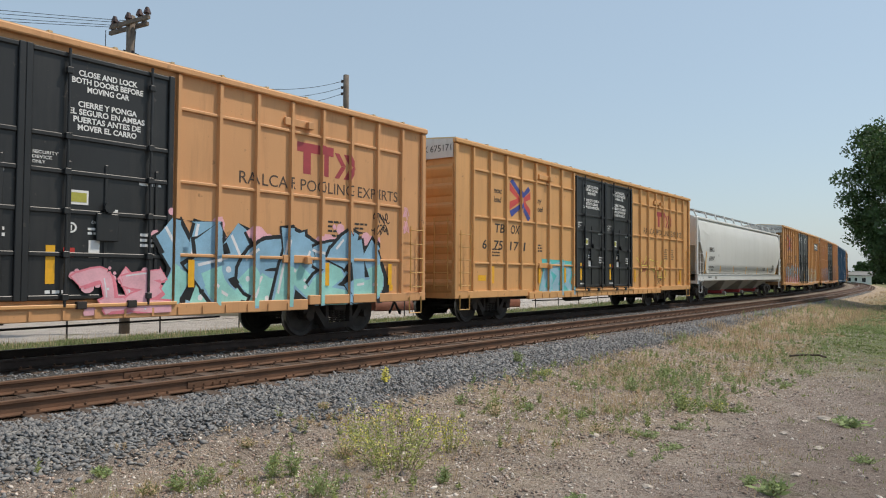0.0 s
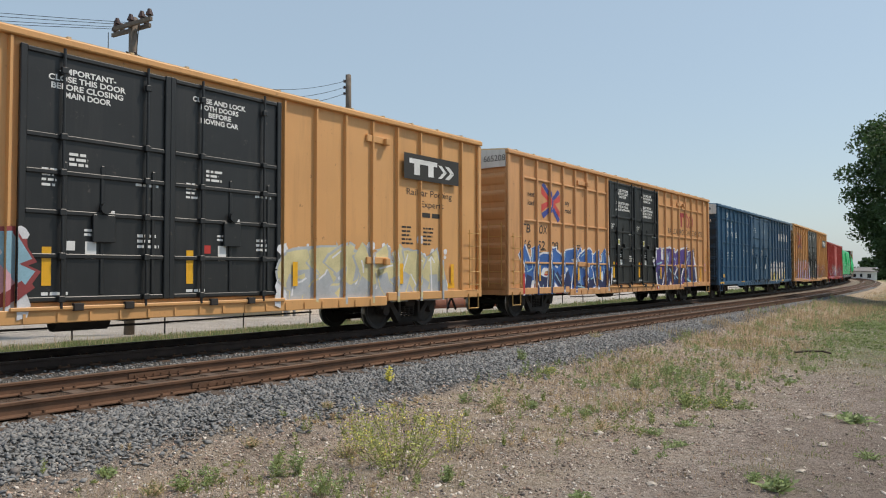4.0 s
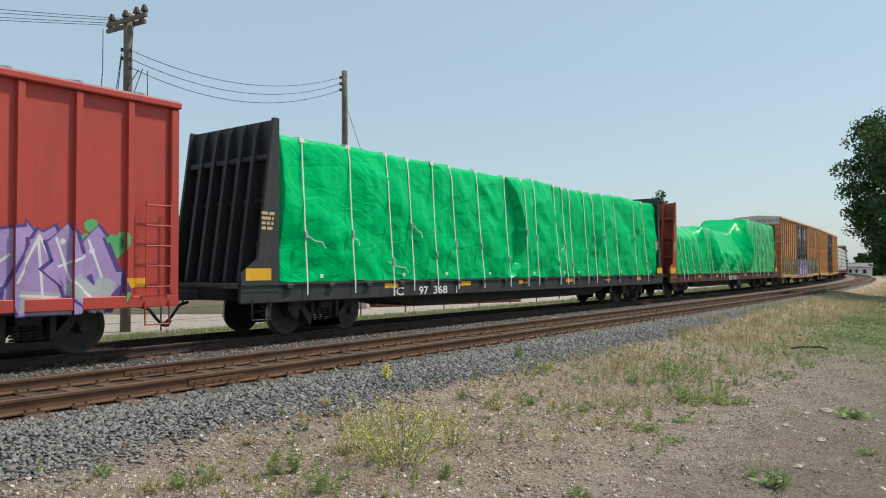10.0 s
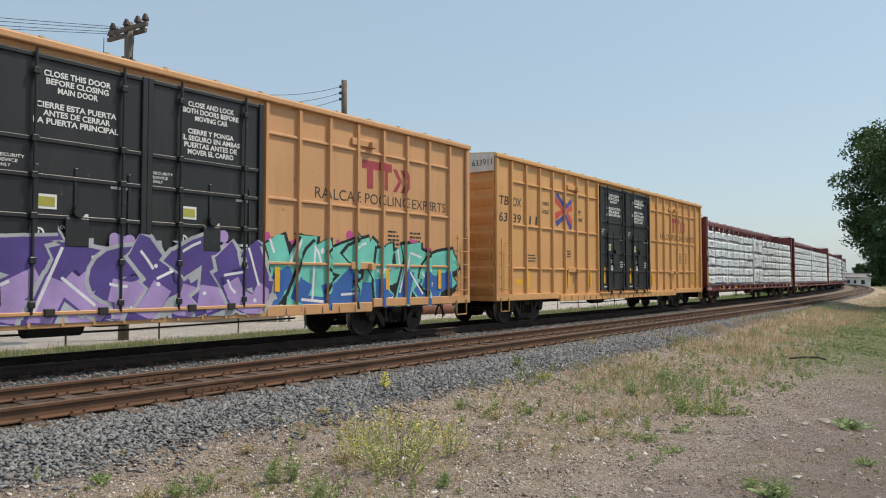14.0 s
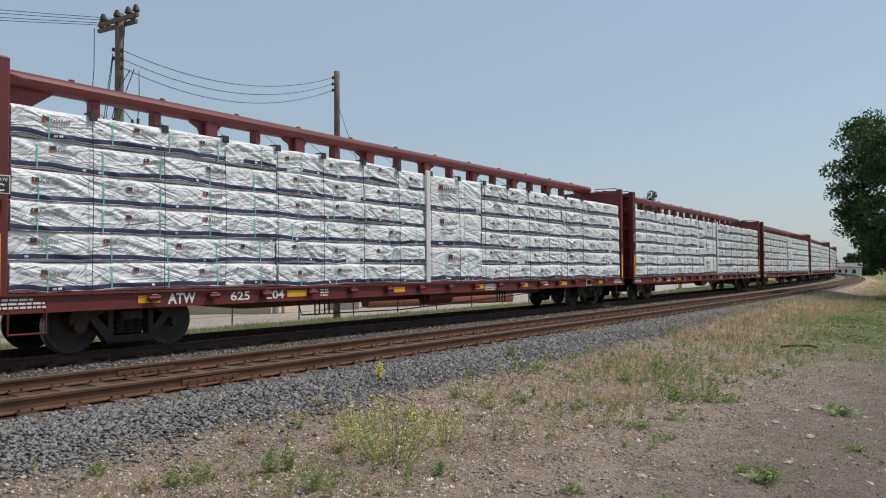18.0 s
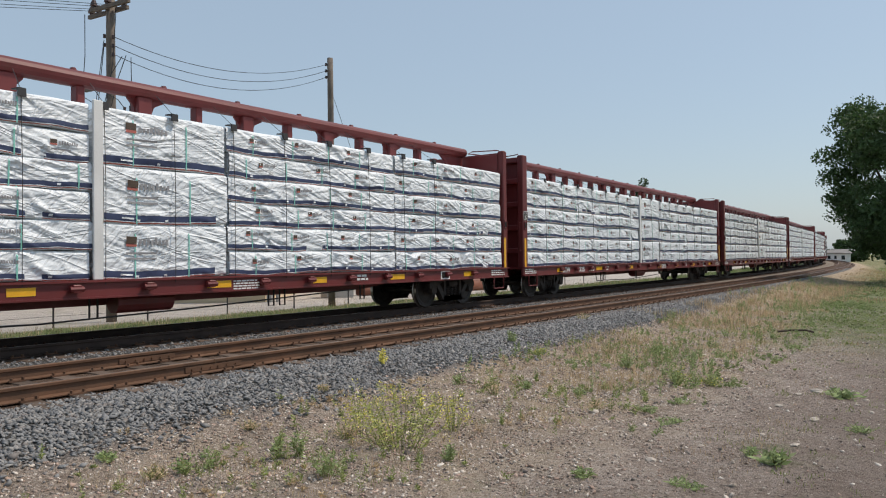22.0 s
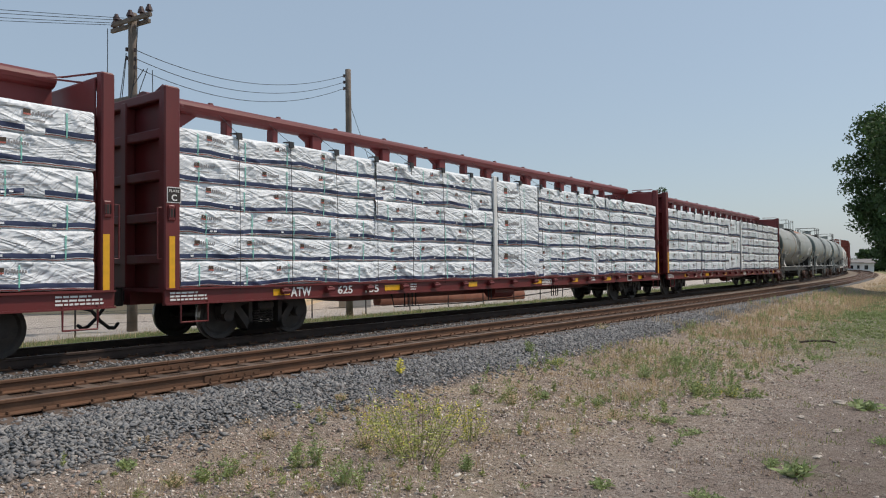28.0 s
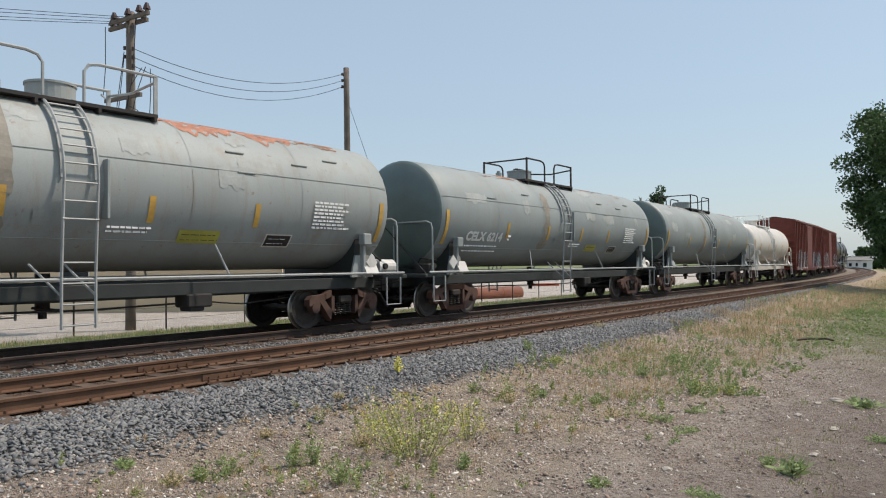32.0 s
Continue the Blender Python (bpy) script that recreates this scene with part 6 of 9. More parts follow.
        graffiti(car, Face(face.wall, face.bands + [(-d, d, -1.60)]), *g, **kw)
    return car


def number(parts, x, step):
    return [(b, x + step * i) for i, b in enumerate(parts)]


yellow_car(-24.20, -4.93, "yellow box car with black plug doors and a turquoise graffiti piece", number(["67", "51", "20"], -8.2, 0.9), (-8.2, -7.3, 2.66), None, seed=1, tags=[(7.75, 2.3, 0.62, 0.55, "black", 1), (8.75, 2.35, 0.35, 0.7, "rose", 2), (7.9, 1.1, 0.4, 0.25, "black", 3)], graf=[
    (2.45, 7.7, 0.66, 2.15, 6, "azure", "black", "rose", "white", 5, 0.42, dict(shade="aqua")), (1.0, 2.3, 0.66, 1.4, 2, "rose", "pink", "rose", "white", 6, 0.3), (-3.2, -1.6, 0.9, 1.9, 2, "white", "navy", None, "sky", 7, 0.3)])
yellow_car(-3.68, 15.65, "yellow box car with black plug doors and a crossed-arrows emblem", [("6", -8.25), ("75", -7.65), ("17", -6.75), ("1", -5.95)], (-7.62, -6.72, 2.62), -6.15, seed=11, tone="yellow2", tags=[(3.6, 1.5, 0.8, 0.5, "maroon", 11), (5.2, 1.0, 1.0, 0.4, "black", 12)], graf=[
    (-4.7, -2.8, 0.7, 1.85, 3, "sky", "cyan", None, "sky", 8, 0.28, dict(round_=False, block="cyan")), (3.2, 6.6, 1.2, 2.2, 3, "yellow", "maroon", None, None, 88, 0.05)])
yellow_car(37.59, 56.88, "yellow box car with plain sides, black doors and pale graffiti", [("6", -7.95), ("66", -7.35), ("02", -6.45), ("3", -5.65)], (-7.32, -6.55, 2.62), -6.6, plain=True, seed=21, tone="yellow2", tags=[(-9.45, 2.75, 0.75, 0.45, "maroon", 4), (-3.9, 2.4, 0.5, 0.7, "navy", 5), (-3.2, 1.6, 0.4, 0.3, "white", 6)], graf=[
    (-8.6, -2.7, 0.68, 2.0, 8, "sky", "maroon", "white", "white", 9, 0.42, dict(shade="rose")), (2.6, 7.9, 0.68, 1.9, 7, "cream", "silver", "white", "white", 10, 0.36, dict(shade="silver"))])
yellow_car(58.25, 77.56, "yellow box car with black plug doors and blue and white graffiti", number(["66", "52", "08"], -8.7, 0.9), (-8.8, -7.7, 2.64), -6.9, seed=31, tags=[(8.75, 1.35, 0.45, 0.5, "rose", 10)], graf=[
    (-8.6, -2.7, 0.62, 2.1, 7, "blue", "white", None, "sky", 12, 0.34, dict(shade="navy", back="red")), (2.5, 7.4, 0.62, 2.3, 4, "purple", "white", None, "sky", 13, 0.48, dict(shade="navy", back="red"))])
yellow_car(99.53, 118.80, "yellow box car with plain sides, black doors and pink graffiti", [("6", -7.95), ("66", -7.35), ("43", -6.45), ("7", -5.65)], (-7.32, -6.55, 2.62), -6.6, plain=True, seed=41, tone="yellow2", graf=[
    (-8.6, -2.5, 0.64, 2.2, 7, "rose", "sky", "black", "white", 14, 0.46, dict(shade="lilac")), (2.7, 8.1, 0.64, 2.0, 7, "maroon", "silver", None, "white", 15, 0.38, dict(shade="grey", round_=False))])
yellow_car(184.56, 203.84, "yellow box car with black plug doors and three graffiti pieces", number(["66", "41", "77"], -8.75, 0.88), (-8.83, -7.98, 2.62), -6.98, seed=51, tone="yellow3", tags=[(-9.55, 2.95, 0.75, 0.75, "black", 7), (-9.6, 0.95, 0.75, 0.4, "maroon", 8), (-3.2, 2.0, 0.3, 0.25, "black", 9)], graf=[
    (-8.8, -2.8, 0.68, 1.95, 7, "olive", "black", "white", "white", 16, 0.44, dict(shade="moss")), (-2.4, 2.5, 0.66, 1.95, 6, "purple", "silver", "lilac", "white", 17, 0.40, dict(shade="lilac")), (2.8, 8.6, 0.62, 2.1, 7, "teal", "black", "magenta", "white", 18, 0.44, dict(shade="blue"))])
yellow_car(205.17, 224.42, "clean yellow box car with black plug doors", [("63", -9.4), ("39", -8.6), ("11", -7.6)], (-9.4, -8.62, 3.60), -5.23, seed=61, tone="yellow2")


# ---- blue box car ----
def blue_car(s0, s1):
    half = (s1 - s0) / 2
    pl, pr = spread_posts(-half + 0.85, -2.75, 7), spread_posts(2.75, half - 0.85, 7)
    car, face = boxcar(s0, s1, 5.08, M["blue"], "dark blue box car with white lettering and plug doors", M["blue"], M["blue"], M["endwhite"], half - 2.55, pl, pr, (-2.5, 2.5), "plug", (4.28, 3.02, 1.72), end_mat=M["grimblue"])
    w = M["white"]
    letter(car, face, "LR", -7.72, 3.86, 0.30, w)
    letter(car, face, "S", -6.76, 3.86, 0.30, w)
    for b, x in (("13", -7.69), ("74", -6.80), ("05", -5.93)):
        letter(car, face, b, x, 3.36, 0.30, w)
    for r, (a, b) in enumerate((("LD LMT", "205200"), ("LT WT", "80800"), ("CU FT", "7500"))):
        letter(car, face, a, -7.75, 2.42 - 0.17 * r, 0.10, w)
        letter(car, face, b, -6.82, 2.42 - 0.17 * r, 0.10, w)
    letter(car, face, "PLATE", -4.20, 2.58, 0.06, w)
    letter(car, face, "F", -4.12, 2.40, 0.12, w)
    mb = MB()
    for a, b, c, d in ((-4.26, -3.92, 2.34, 2.36), (-4.26, -3.92, 2.66, 2.68), (-4.26, -4.24, 2.36, 2.66), (-3.94, -3.92, 2.36, 2.66)):
        face.lay(mb, [(a, c), (b, c), (b, d), (a, d)], 0.004)
    part("plate_box", mb, w, car, fix=False)
    letter(car, face, "70K", -3.35, 2.62, 0.1, w)
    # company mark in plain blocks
    for x in (5.75, 6.55, 7.35, 8.15):
        patch(car, face, x, x + 0.17, 3.60, 4.07, w, "company_mark")
        patch(car, face, x + 0.31, x + 0.48, 3.60, 4.07, w, "company_mark")
        patch(car, face, x + 0.17, x + 0.31, 3.76, 3.92, w, "company_mark")
    for b, z, k_, m in (("EXCESS HEIGHT CAR", 4.70, 0.125, M["inkfaded"]), ("LRS 137405", 4.05, 0.15, w)):
        mb = MB()
        tris = text_tris(b, 0.01)
        end = max(p[0] for t in tris for p in t)
        for t in tris:
            mb.add([(-half - 0.045, -1.25 + (end - p[0]) * k_ / 0.72, z + p[1] * k_ / 0.72) for p in t], [[0, 1, 2]])
        part("end_lettering", mb, m, car, fix=False)
    for z, r in ((4.05, 3), (3.2, 4)):
        mb = MB()
        for q in range(r):
            mb.box(-half - 0.046, -half - 0.044, 0.3, 0.85, z - 0.1 * q, z - 0.1 * q + 0.045)
        part("small_print", mb, w, car, fix=False)
    bars(car, face, -7.9, 4.62, 0.6, 4, 0.07, 0.04, w, 71)
    for k, x in enumerate((-1.75, 0.75)):
        for r, b in enumerate(("CLOSE AND LOCK", "DOORS BEFORE", "MOVING CAR")):
            letter(car, Face(-1.556), b, x + 0.04 * abs(r - 1), 4.05 - 0.1 * r, 0.06, w, 0.62 - 0.08 * abs(r - 1), name="door_notice")
        patch(car, Face(-1.585), x + 0.35, x + 0.55, 1.62, 1.95, w, "door_placard")
        bars(car, Face(-1.556), x - 0.6, 2.75, 0.55, 5, 0.07, 0.035, w, 72 + k)
        bars(car, Face(-1.556), x + 0.75, 2.4, 0.4, 2, 0.07, 0.035, w, 75 + k)
    for x in (-9.3, -4.9, -1.9, 3.2, 6.2):
        patch(car, Face(-1.58), x, x + 0.75, 0.78, 0.88, M["reflect"], "reflector")
    patch(car, face, -8.75, -8.15, 1.12, 1.3, M["reflect"], "notice")
    graffiti(car, face, 2.8, 7.4, 0.72, 1.95, 6, "white", "black", "sky", "white", 19, 0.42, shade="yellow", round_=False)
    return car


blue_car(79.0, 98.23)


# ---- red box car ----
def red_car(s0, s1, top, tone, label, marks=True, seed=0):
    half = (s1 - s0) / 2
    pl, pr = spread_posts(-half + 0.88, -1.98, 6), spread_posts(2.73, half - 0.9, 5)
    car, face = boxcar(s0, s1, top, tone, label, M["galv"] if marks else tone, tone, None, half - 2.3, pl, pr, (-1.5, 1.7), "sliding", (), low=0.76, peak=0.30, post_w=0.13, flush=True, end_mat=M["grimred"] if marks else None)
    w = M["white"]
    if marks:
        letter(car, face, "LR", -6.75, 2.42, 0.28, w)
        letter(car, face, "S", -5.98, 2.42, 0.28, w)
        letter(car, face, "46", -6.68, 2.0, 0.28, w)
        letter(car, face, "74", -6.0, 2.0, 0.28, w)
        bars(car, face, 6.3, 1.9, 0.45, 5, 0.09, 0.05, w, 81)
        patch(car, face, 5.3, 5.75, 1.75, 1.98, M["ink"], "placard")
        for x in (-7.6, -6.2, -1.0, 0.8, 6.9):
            patch(car, face, x, x + 0.5, 1.1, 1.26, M["reflect"], "reflector")
    if marks:
        graffiti(car, Face(face.wall, face.bands + [(-1.5, 1.7, -1.6)]), -5.0, -1.3, 0.74, 2.0, 5, "white", "grey", "silver", "white", seed + 1, 0.44, shade="lilac")
        graffiti(car, Face(face.wall, face.bands + [(-1.5, 1.7, -1.6)]), 2.2, 6.7, 0.74, 1.95, 7, "lilac", "purple", "green", "white", seed + 2, 0.42, shade="silver", round_=False)
        graffiti(car, face, -7.2, -5.3, 1.05, 1.75, 4, "sky", "white", None, "cream", seed + 3, 0.2)
        graffiti(car, Face(-1.6), -1.4, 1.6, 1.0, 1.7, 5, "maroon", "silver", None, "white", seed + 4, 0.2)
        scribble(car, face, -7.3, 3.6, 0.7, 0.5, "black", seed + 5, 6, 0.026)
        scribble(car, face, -6.15, 3.45, 0.55, 0.55, "black", seed + 6, 5, 0.026)
        scribble(car, face, -6.9, 0.85, 0.6, 0.3, "white", seed + 7, 5, 0.012)
        scribble(car, Face(-1.6), 0.1, 2.85, 0.5, 0.2, "white", seed + 8, 4, 0.01)
    else:
        graffiti(car, face, -7.0, -1.8, 0.8, 2.2, 7, "silver", "white", None, "sky", seed + 1, 0.32)
        graffiti(car, face, 2.2, 6.8, 0.8, 2.1, 5, "sky", "white", None, "blue", seed + 2, 0.3)
    return car


red_car(120.18, 136.12, 4.46, M["red"], "faded red box car with a sliding door and pale graffiti", True, 90)


# ---- covered hopper ----
def hopper_car(s0, s1):
    half = (s1 - s0) / 2
    car = starts(empty("covered_hopper", "light grey covered hopper car with curved sides", "hopper car", "freight train"), (s0 + s1) / 2)
    prof = [(0.0, 1.50), (0.18, 1.56), (0.42, 1.60), (0.68, 1.58), (0.88, 1.47), (0.95, 1.36)]
    top = [(1.20, 4.40), (0.6, 4.56), (0.0, 4.60)]
    xs = sorted(set([-half + 0.30, -half + 0.31, half - 0.31, -half + 1.0, -half + 1.5, -half + 1.7, *np.linspace(-half + 2.0, half - 2.0, 13), half - 1.7, half - 1.5, half - 1.0, half - 0.30]))

    def ring(x):
        e = half - abs(x)
        zb = float(np.interp(e, [0.30, 1.0, 1.5, 1.7], [3.05, 2.25, 1.62, 1.50]))
        zt = 4.30
        side = []
        for k, _ in enumerate(prof):
            u = prof[k][0]
            z = zb + (zt - zb) * u / 0.95
            a = (z - 1.5) / (zt - 1.5) * 0.95
            side.append((float(np.interp(a, [p[0] for p in prof], [p[1] for p in prof])), z))
        near = [(x, -y, z) for y, z in side] + [(x, -y, z) for y, z in top]
        far = [(x, y, z) for y, z in top[:-1]][::-1] + [(x, y, z) for y, z in side][::-1]
        return near + far
    mb = MB().loft([ring(x) for x in xs])
    # the lower faces take the darker grey: shade painted in by colour
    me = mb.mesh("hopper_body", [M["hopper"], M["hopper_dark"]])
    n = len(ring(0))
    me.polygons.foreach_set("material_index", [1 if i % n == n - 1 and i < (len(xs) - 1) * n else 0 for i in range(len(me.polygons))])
    me.polygons.foreach_set("use_smooth", [i % n not in (n - 1, 5, n - 7) and i < (len(xs) - 1) * n and abs(xs[min(i // n, len(xs) - 2)] + xs[min(i // n + 1, len(xs) - 1)]) / 2 < half - 1.9 for i in range(len(me.polygons))])
    fix_normals(me)
    part("body", me, None, car)
    for sd in (-1, 1):
        a, b = sorted((sd * 1.44, sd * 1.55))
        part("side_sill", MB().cbox(-half, half, a, b, 1.12, 1.46, 0.02).box(-half, half, a - (0.03 if sd < 0 else 0), b + (0.03 if sd > 0 else 0), 1.42, 1.47), M["hopper"], car)
        part("top_rail", MB().cbox(-half + 0.3, half - 0.3, sd * 1.40 - 0.07, sd * 1.40 + 0.07, 4.24, 4.36, 0.03), M["hopper"], car)
        for k in range(11):
            x = -half + 0.5 + (2 * half - 1.0) * k / 10
            part("running_board_brace", MB().prism([(sd * 1.42, 4.28), (sd * 1.34, 4.28), (sd * 1.16, 4.72), (sd * 1.22, 4.76)], "x", x - 0.04, x + 0.04), M["hopper"], car)
        rb = MB()
        for k in range(6):
            rb.box(-half + 0.2, half - 0.2, sd * 1.16 + k * 0.06 * -sd - 0.006, sd * 1.16 + k * 0.06 * -sd + 0.006, 4.715, 4.75)
        for x in np.arange(-half + 0.2, half - 0.2, 0.25):
            a, b = sorted((sd * 1.18, sd * 0.84))
            rb.box(x, x + 0.015, a, b, 4.705, 4.74)
        part("running_board", rb, M["galv"], car)
    for e in (-1, 1):
        for sd in (-1, 1):
            part("corner_post", MB().cbox(min(e * half, e * (half - 0.22)), max(e * half, e * (half - 0.22)), sd * 1.47 - 0.05, sd * 1.47 + 0.05, 0.95, 4.3, 0.02), M["hopper"], car)
            mb = MB()
            rungs(mb, e * (half - 0.46), sd * 1.58 - 0.035, 1.15, 2.5, 0.5, 4, 0.014)
            mb.tube([(e * (half - 0.7), sd * 1.54, 1.1), (e * (half - 0.7), sd * 1.54, 0.55), (e * (half - 0.2), sd * 1.54, 0.55), (e * (half - 0.2), sd * 1.54, 1.1)], 0.02, 5)
            part("ladder", mb, M["white"], car)
        part("end_wall", MB().box(min(e * (half - 0.34), e * (half - 0.28)), max(e * (half - 0.34), e * (half - 0.28)), -1.4, 1.4, 2.9, 4.28), M["hopper"], car)
        part("end_platform", MB().cbox(min(e * half, e * (half - 0.5)), max(e * half, e * (half - 0.5)), -1.45, 1.45, 0.98, 1.12, 0.02), M["hopper"], car)
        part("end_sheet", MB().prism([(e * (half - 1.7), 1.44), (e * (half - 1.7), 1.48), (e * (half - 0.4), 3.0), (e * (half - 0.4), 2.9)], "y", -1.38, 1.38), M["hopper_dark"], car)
        part("brake_cylinder", MB().cyl((e * (half - 1.5), -0.5, 1.35), (e * (half - 0.9), -0.5, 1.35), 0.18, 12), M["under"], car)
    for x in (-6.1, -2.05, 2.05, 6.1):
        # bays, like the end sheets, have shade put into their grey
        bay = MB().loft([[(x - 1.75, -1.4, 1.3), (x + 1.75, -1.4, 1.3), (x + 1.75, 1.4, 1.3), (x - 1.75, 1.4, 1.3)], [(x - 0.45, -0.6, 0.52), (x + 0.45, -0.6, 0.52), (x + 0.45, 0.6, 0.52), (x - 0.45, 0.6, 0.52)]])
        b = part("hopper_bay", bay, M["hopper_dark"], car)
        part("outlet_gate", MB().prism([(x - 0.36, 0.62), (x + 0.36, 0.62), (x + 0.2, 0.34), (x - 0.2, 0.34)], "y", -0.66, 0.66), M["gate"], b)
        part("outlet_tube", MB().cyl((x + 0.05, -0.82, 0.37), (x + 0.05, 0.82, 0.37), 0.11, 14), M["galv"], b)
    part("centre_sill", MB().cbox(-half, half, -0.3, 0.3, 0.80, 1.1, 0.02), M["under"], car)
    gear(car, half, half - 2.2)
    ink = M["ink"]

    def on_side(z):
        a = (z - 1.5) / 2.74 * 0.95
        return Face(-float(np.interp(a, [p[0] for p in prof], [p[1] for p in prof])) - 0.012)
    for b, z, wd in (("BRKX", 2.62, 0.88), ("67097", 2.15, 0.95)):
        tris = text_tris(b, 0.008)
        ends = [p[0] for t in tris for p in t]
        mb = MB()
        for t in tris:
            mb.add([(-8.0 + (p[0] - min(ends)) * wd / (max(ends) - min(ends)), on_side(z + p[1] * 0.347).wall + 0.005, z + p[1] * 0.347) for p in t], [[0, 1, 2]])
        part("lettering", mb, ink, car, fix=False)
    letter(car, on_side(1.85), "LD LMT  220300 LBS", -8.12, 1.80, 0.085, ink)
    letter(car, on_side(1.7), "LT WT    65700 LBS", -8.12, 1.63, 0.085, ink)
    letter(car, on_side(2.5), "C", -6.35, 2.40, 0.13, ink)
    for x, h in ((-8.65, 1.1), (-5.84, 0.42), (-3.1, 0.42), (-0.17, 0.42), (2.66, 0.42), (5.7, 0.42), (8.3, 0.42)):
        mb = MB().grid(lambda u, v: (x + 0.12 * u, -float(np.interp((v - 1.5) / 2.74 * 0.95, [p[0] for p in prof], [p[1] for p in prof])) - 0.008, v), [0, 1], list(np.linspace(1.5, 1.5 + h, 5)))
        part("reflector", mb, M["reflect"], car, fix=False)
    for x, z, w, rows in ((4.27, 1.86, 0.9, 3), (6.95, 2.06, 0.6, 6), (6.38, 1.66, 0.7, 2)):
        for r in range(rows):
            bars(car, on_side(z - 0.065 * r), x, z - 0.065 * r, w, 1, 0.1, 0.04, ink, 400 + r + rows)
    for k in range(9):
        x = -half + 1.5 + k * 2.05
        part("rust_stain", MB().grid(lambda u, v: (x + 0.75 * u + 0.12 * noise.noise((v * 5, k, 0)), -1.19 + 0.34 * v + 0.05 * noise.noise((u * 4, k, 2)), 4.412 + 0.083 * v), list(np.linspace(0, 1, 9)), [0, 0.5, 1]), M["rustred"], car, fix=False)
    part("brake_wheel", MB().tube([(half - 0.75 + 0.26 * math.cos(t), -1.25, 2.05 + 0.26 * math.sin(t)) for t in np.linspace(0, 2 * math.pi, 21)], 0.018, 5).tube([(half - 1.0, -1.25, 2.05), (half - 0.5, -1.25, 2.05)], 0.014, 4).tube([(half - 0.75, -1.25, 1.8), (half - 0.75, -1.25, 2.3)], 0.014, 4).cyl((half - 0.75, -1.25, 2.05), (half - 0.75, -1.0, 2.05), 0.09, 10), M["under"], car)
    part("brake_box", MB().cbox(half - 1.1, half - 0.55, -1.0, -0.6, 1.5, 2.2, 0.03), M["hopper"], car)
    bars(car, Face(-1.555), -8.2, 1.28, 1.0, 1, 0.1, 0.05, ink, 91)
    patch(car, Face(-1.553), -6.9, -6.5, 1.2, 1.36, M["hopper_dark"], "placard")
    return car


hopper_car(16.85, 36.65)


# ---- bulkhead flat cars with tarpaulin loads ----
def bulkhead_flat(s0, s1, tone, deck_tone, label, number, height):
    half = (s1 - s0) / 2
    car = starts(empty("bulkhead_flat_car", label, "flat car", "freight train"), (s0 + s1) / 2)
    for sd in (-1, 1):
        a, b = sorted((sd * 1.36, sd * 1.45))
        part("side_sill", MB().cbox(-half, half, a, b, 0.72, 1.12, 0.02).box(-half, half, a - (0.04 if sd < 0 else 0), b + (0.04 if sd > 0 else 0), 1.08, 1.13), deck_tone, car)
        for k in range(18):
            x = -half + 1.2 + (2 * half - 2.4) * k / 17
            part("stake_pocket", MB().cbox(x - 0.09, x + 0.09, min(sd * 1.45, sd * 1.54), max(sd * 1.45, sd * 1.54), 1.0, 1.10, 0.015), deck_tone, car)
    part("deck", MB().box(-half, half, -1.36, 1.36, 1.02, 1.12), M["deckwood"], car)
    part("centre_sill", MB().prism([(-half, 0.78), (-half, 1.05), (half, 1.05), (half, 0.78), (half - 4.2, 0.74), (half - 6.2, 0.42), (-half + 6.2, 0.42), (-half + 4.2, 0.74)], "y", -0.9, 0.9), M["under"], car)
    for e in (-1, 1):
        deep = 0.95 if e < 0 else 0.55
        inner = half - deep
        wing = [(e * (half - 0.02), 0.95), (e * (half - deep), 0.95), (e * (half - deep), height), (e * (half - deep + (0.14 if e < 0 else 0.05)), height), (e * (half - 0.44 * deep), 1.6), (e * (half - 0.02), 1.3)]
        for sd in (-1, 1):
            part("bulkhead_wing", MB().prism(wing, "y", sd * 1.42 - 0.04, sd * 1.42 + 0.04), tone, car)
        part("bulkhead_panel", MB().cbox(min(e * inner, e * (inner + 0.06)), max(e * inner, e * (inner + 0.06)), -1.38, 1.38, 1.12, height - 0.02, 0.01), tone, car)
        for y in (-0.9, -0.45, 0.0, 0.45, 0.9):
            part("bulkhead_brace", MB().prism([(e * (inner + 0.06), 1.15), (e * (inner + 0.06), height - 0.05), (e * (inner + 0.14), height - 0.05), (e * (inner + 0.63 * deep), 1.15)], "y", y - 0.05, y + 0.05), tone, car)
        for z in (1.9, 2.8, 3.7):
            part("bulkhead_rib", MB().cbox(min(e * (inner + 0.06), e * (inner + 0.2)), max(e * (inner + 0.06), e * (inner + 0.2)), -1.36, 1.36, z - 0.06, z + 0.06, 0.02), tone, car)
        patch(car, Face(-1.46), *sorted((e * (half - 0.12), e * (half - 0.75))), 1.18, 1.42, M["reflect"], "reflector")
        mb = MB()
        mb.tube([(e * (half - 0.7), -1.5, 0.8), (e * (half - 0.7), -1.5, 0.4), (e * (half - 0.25), -1.5, 0.4), (e * (half - 0.25), -1.5, 0.8)], 0.018, 5)
        part("step", mb, deck_tone, car)
        bars(car, Face(-1.462), min(e * (half - 0.9), e * (half - 0.5)), 2.5, 0.35, 4, 0.1, 0.06, M["cream"], 95)
    if tone is M["bulkred"]:
        part("brake_reservoir", MB().cbox(1.15, 2.0, -1.3, -0.95, 0.36, 0.70, 0.03), M["bulk"], car)
    gear(car, half, half - 2.6)
    face = Face(-1.452)
    if number:
        for b, x, w in number:
            letter(car, face, b, x, 0.76, 0.20, M["white"], w * 0.92, bold=0.02, lift=0.012)
    for k in range(6):
        x = -half + 4.2 + k * 3.1
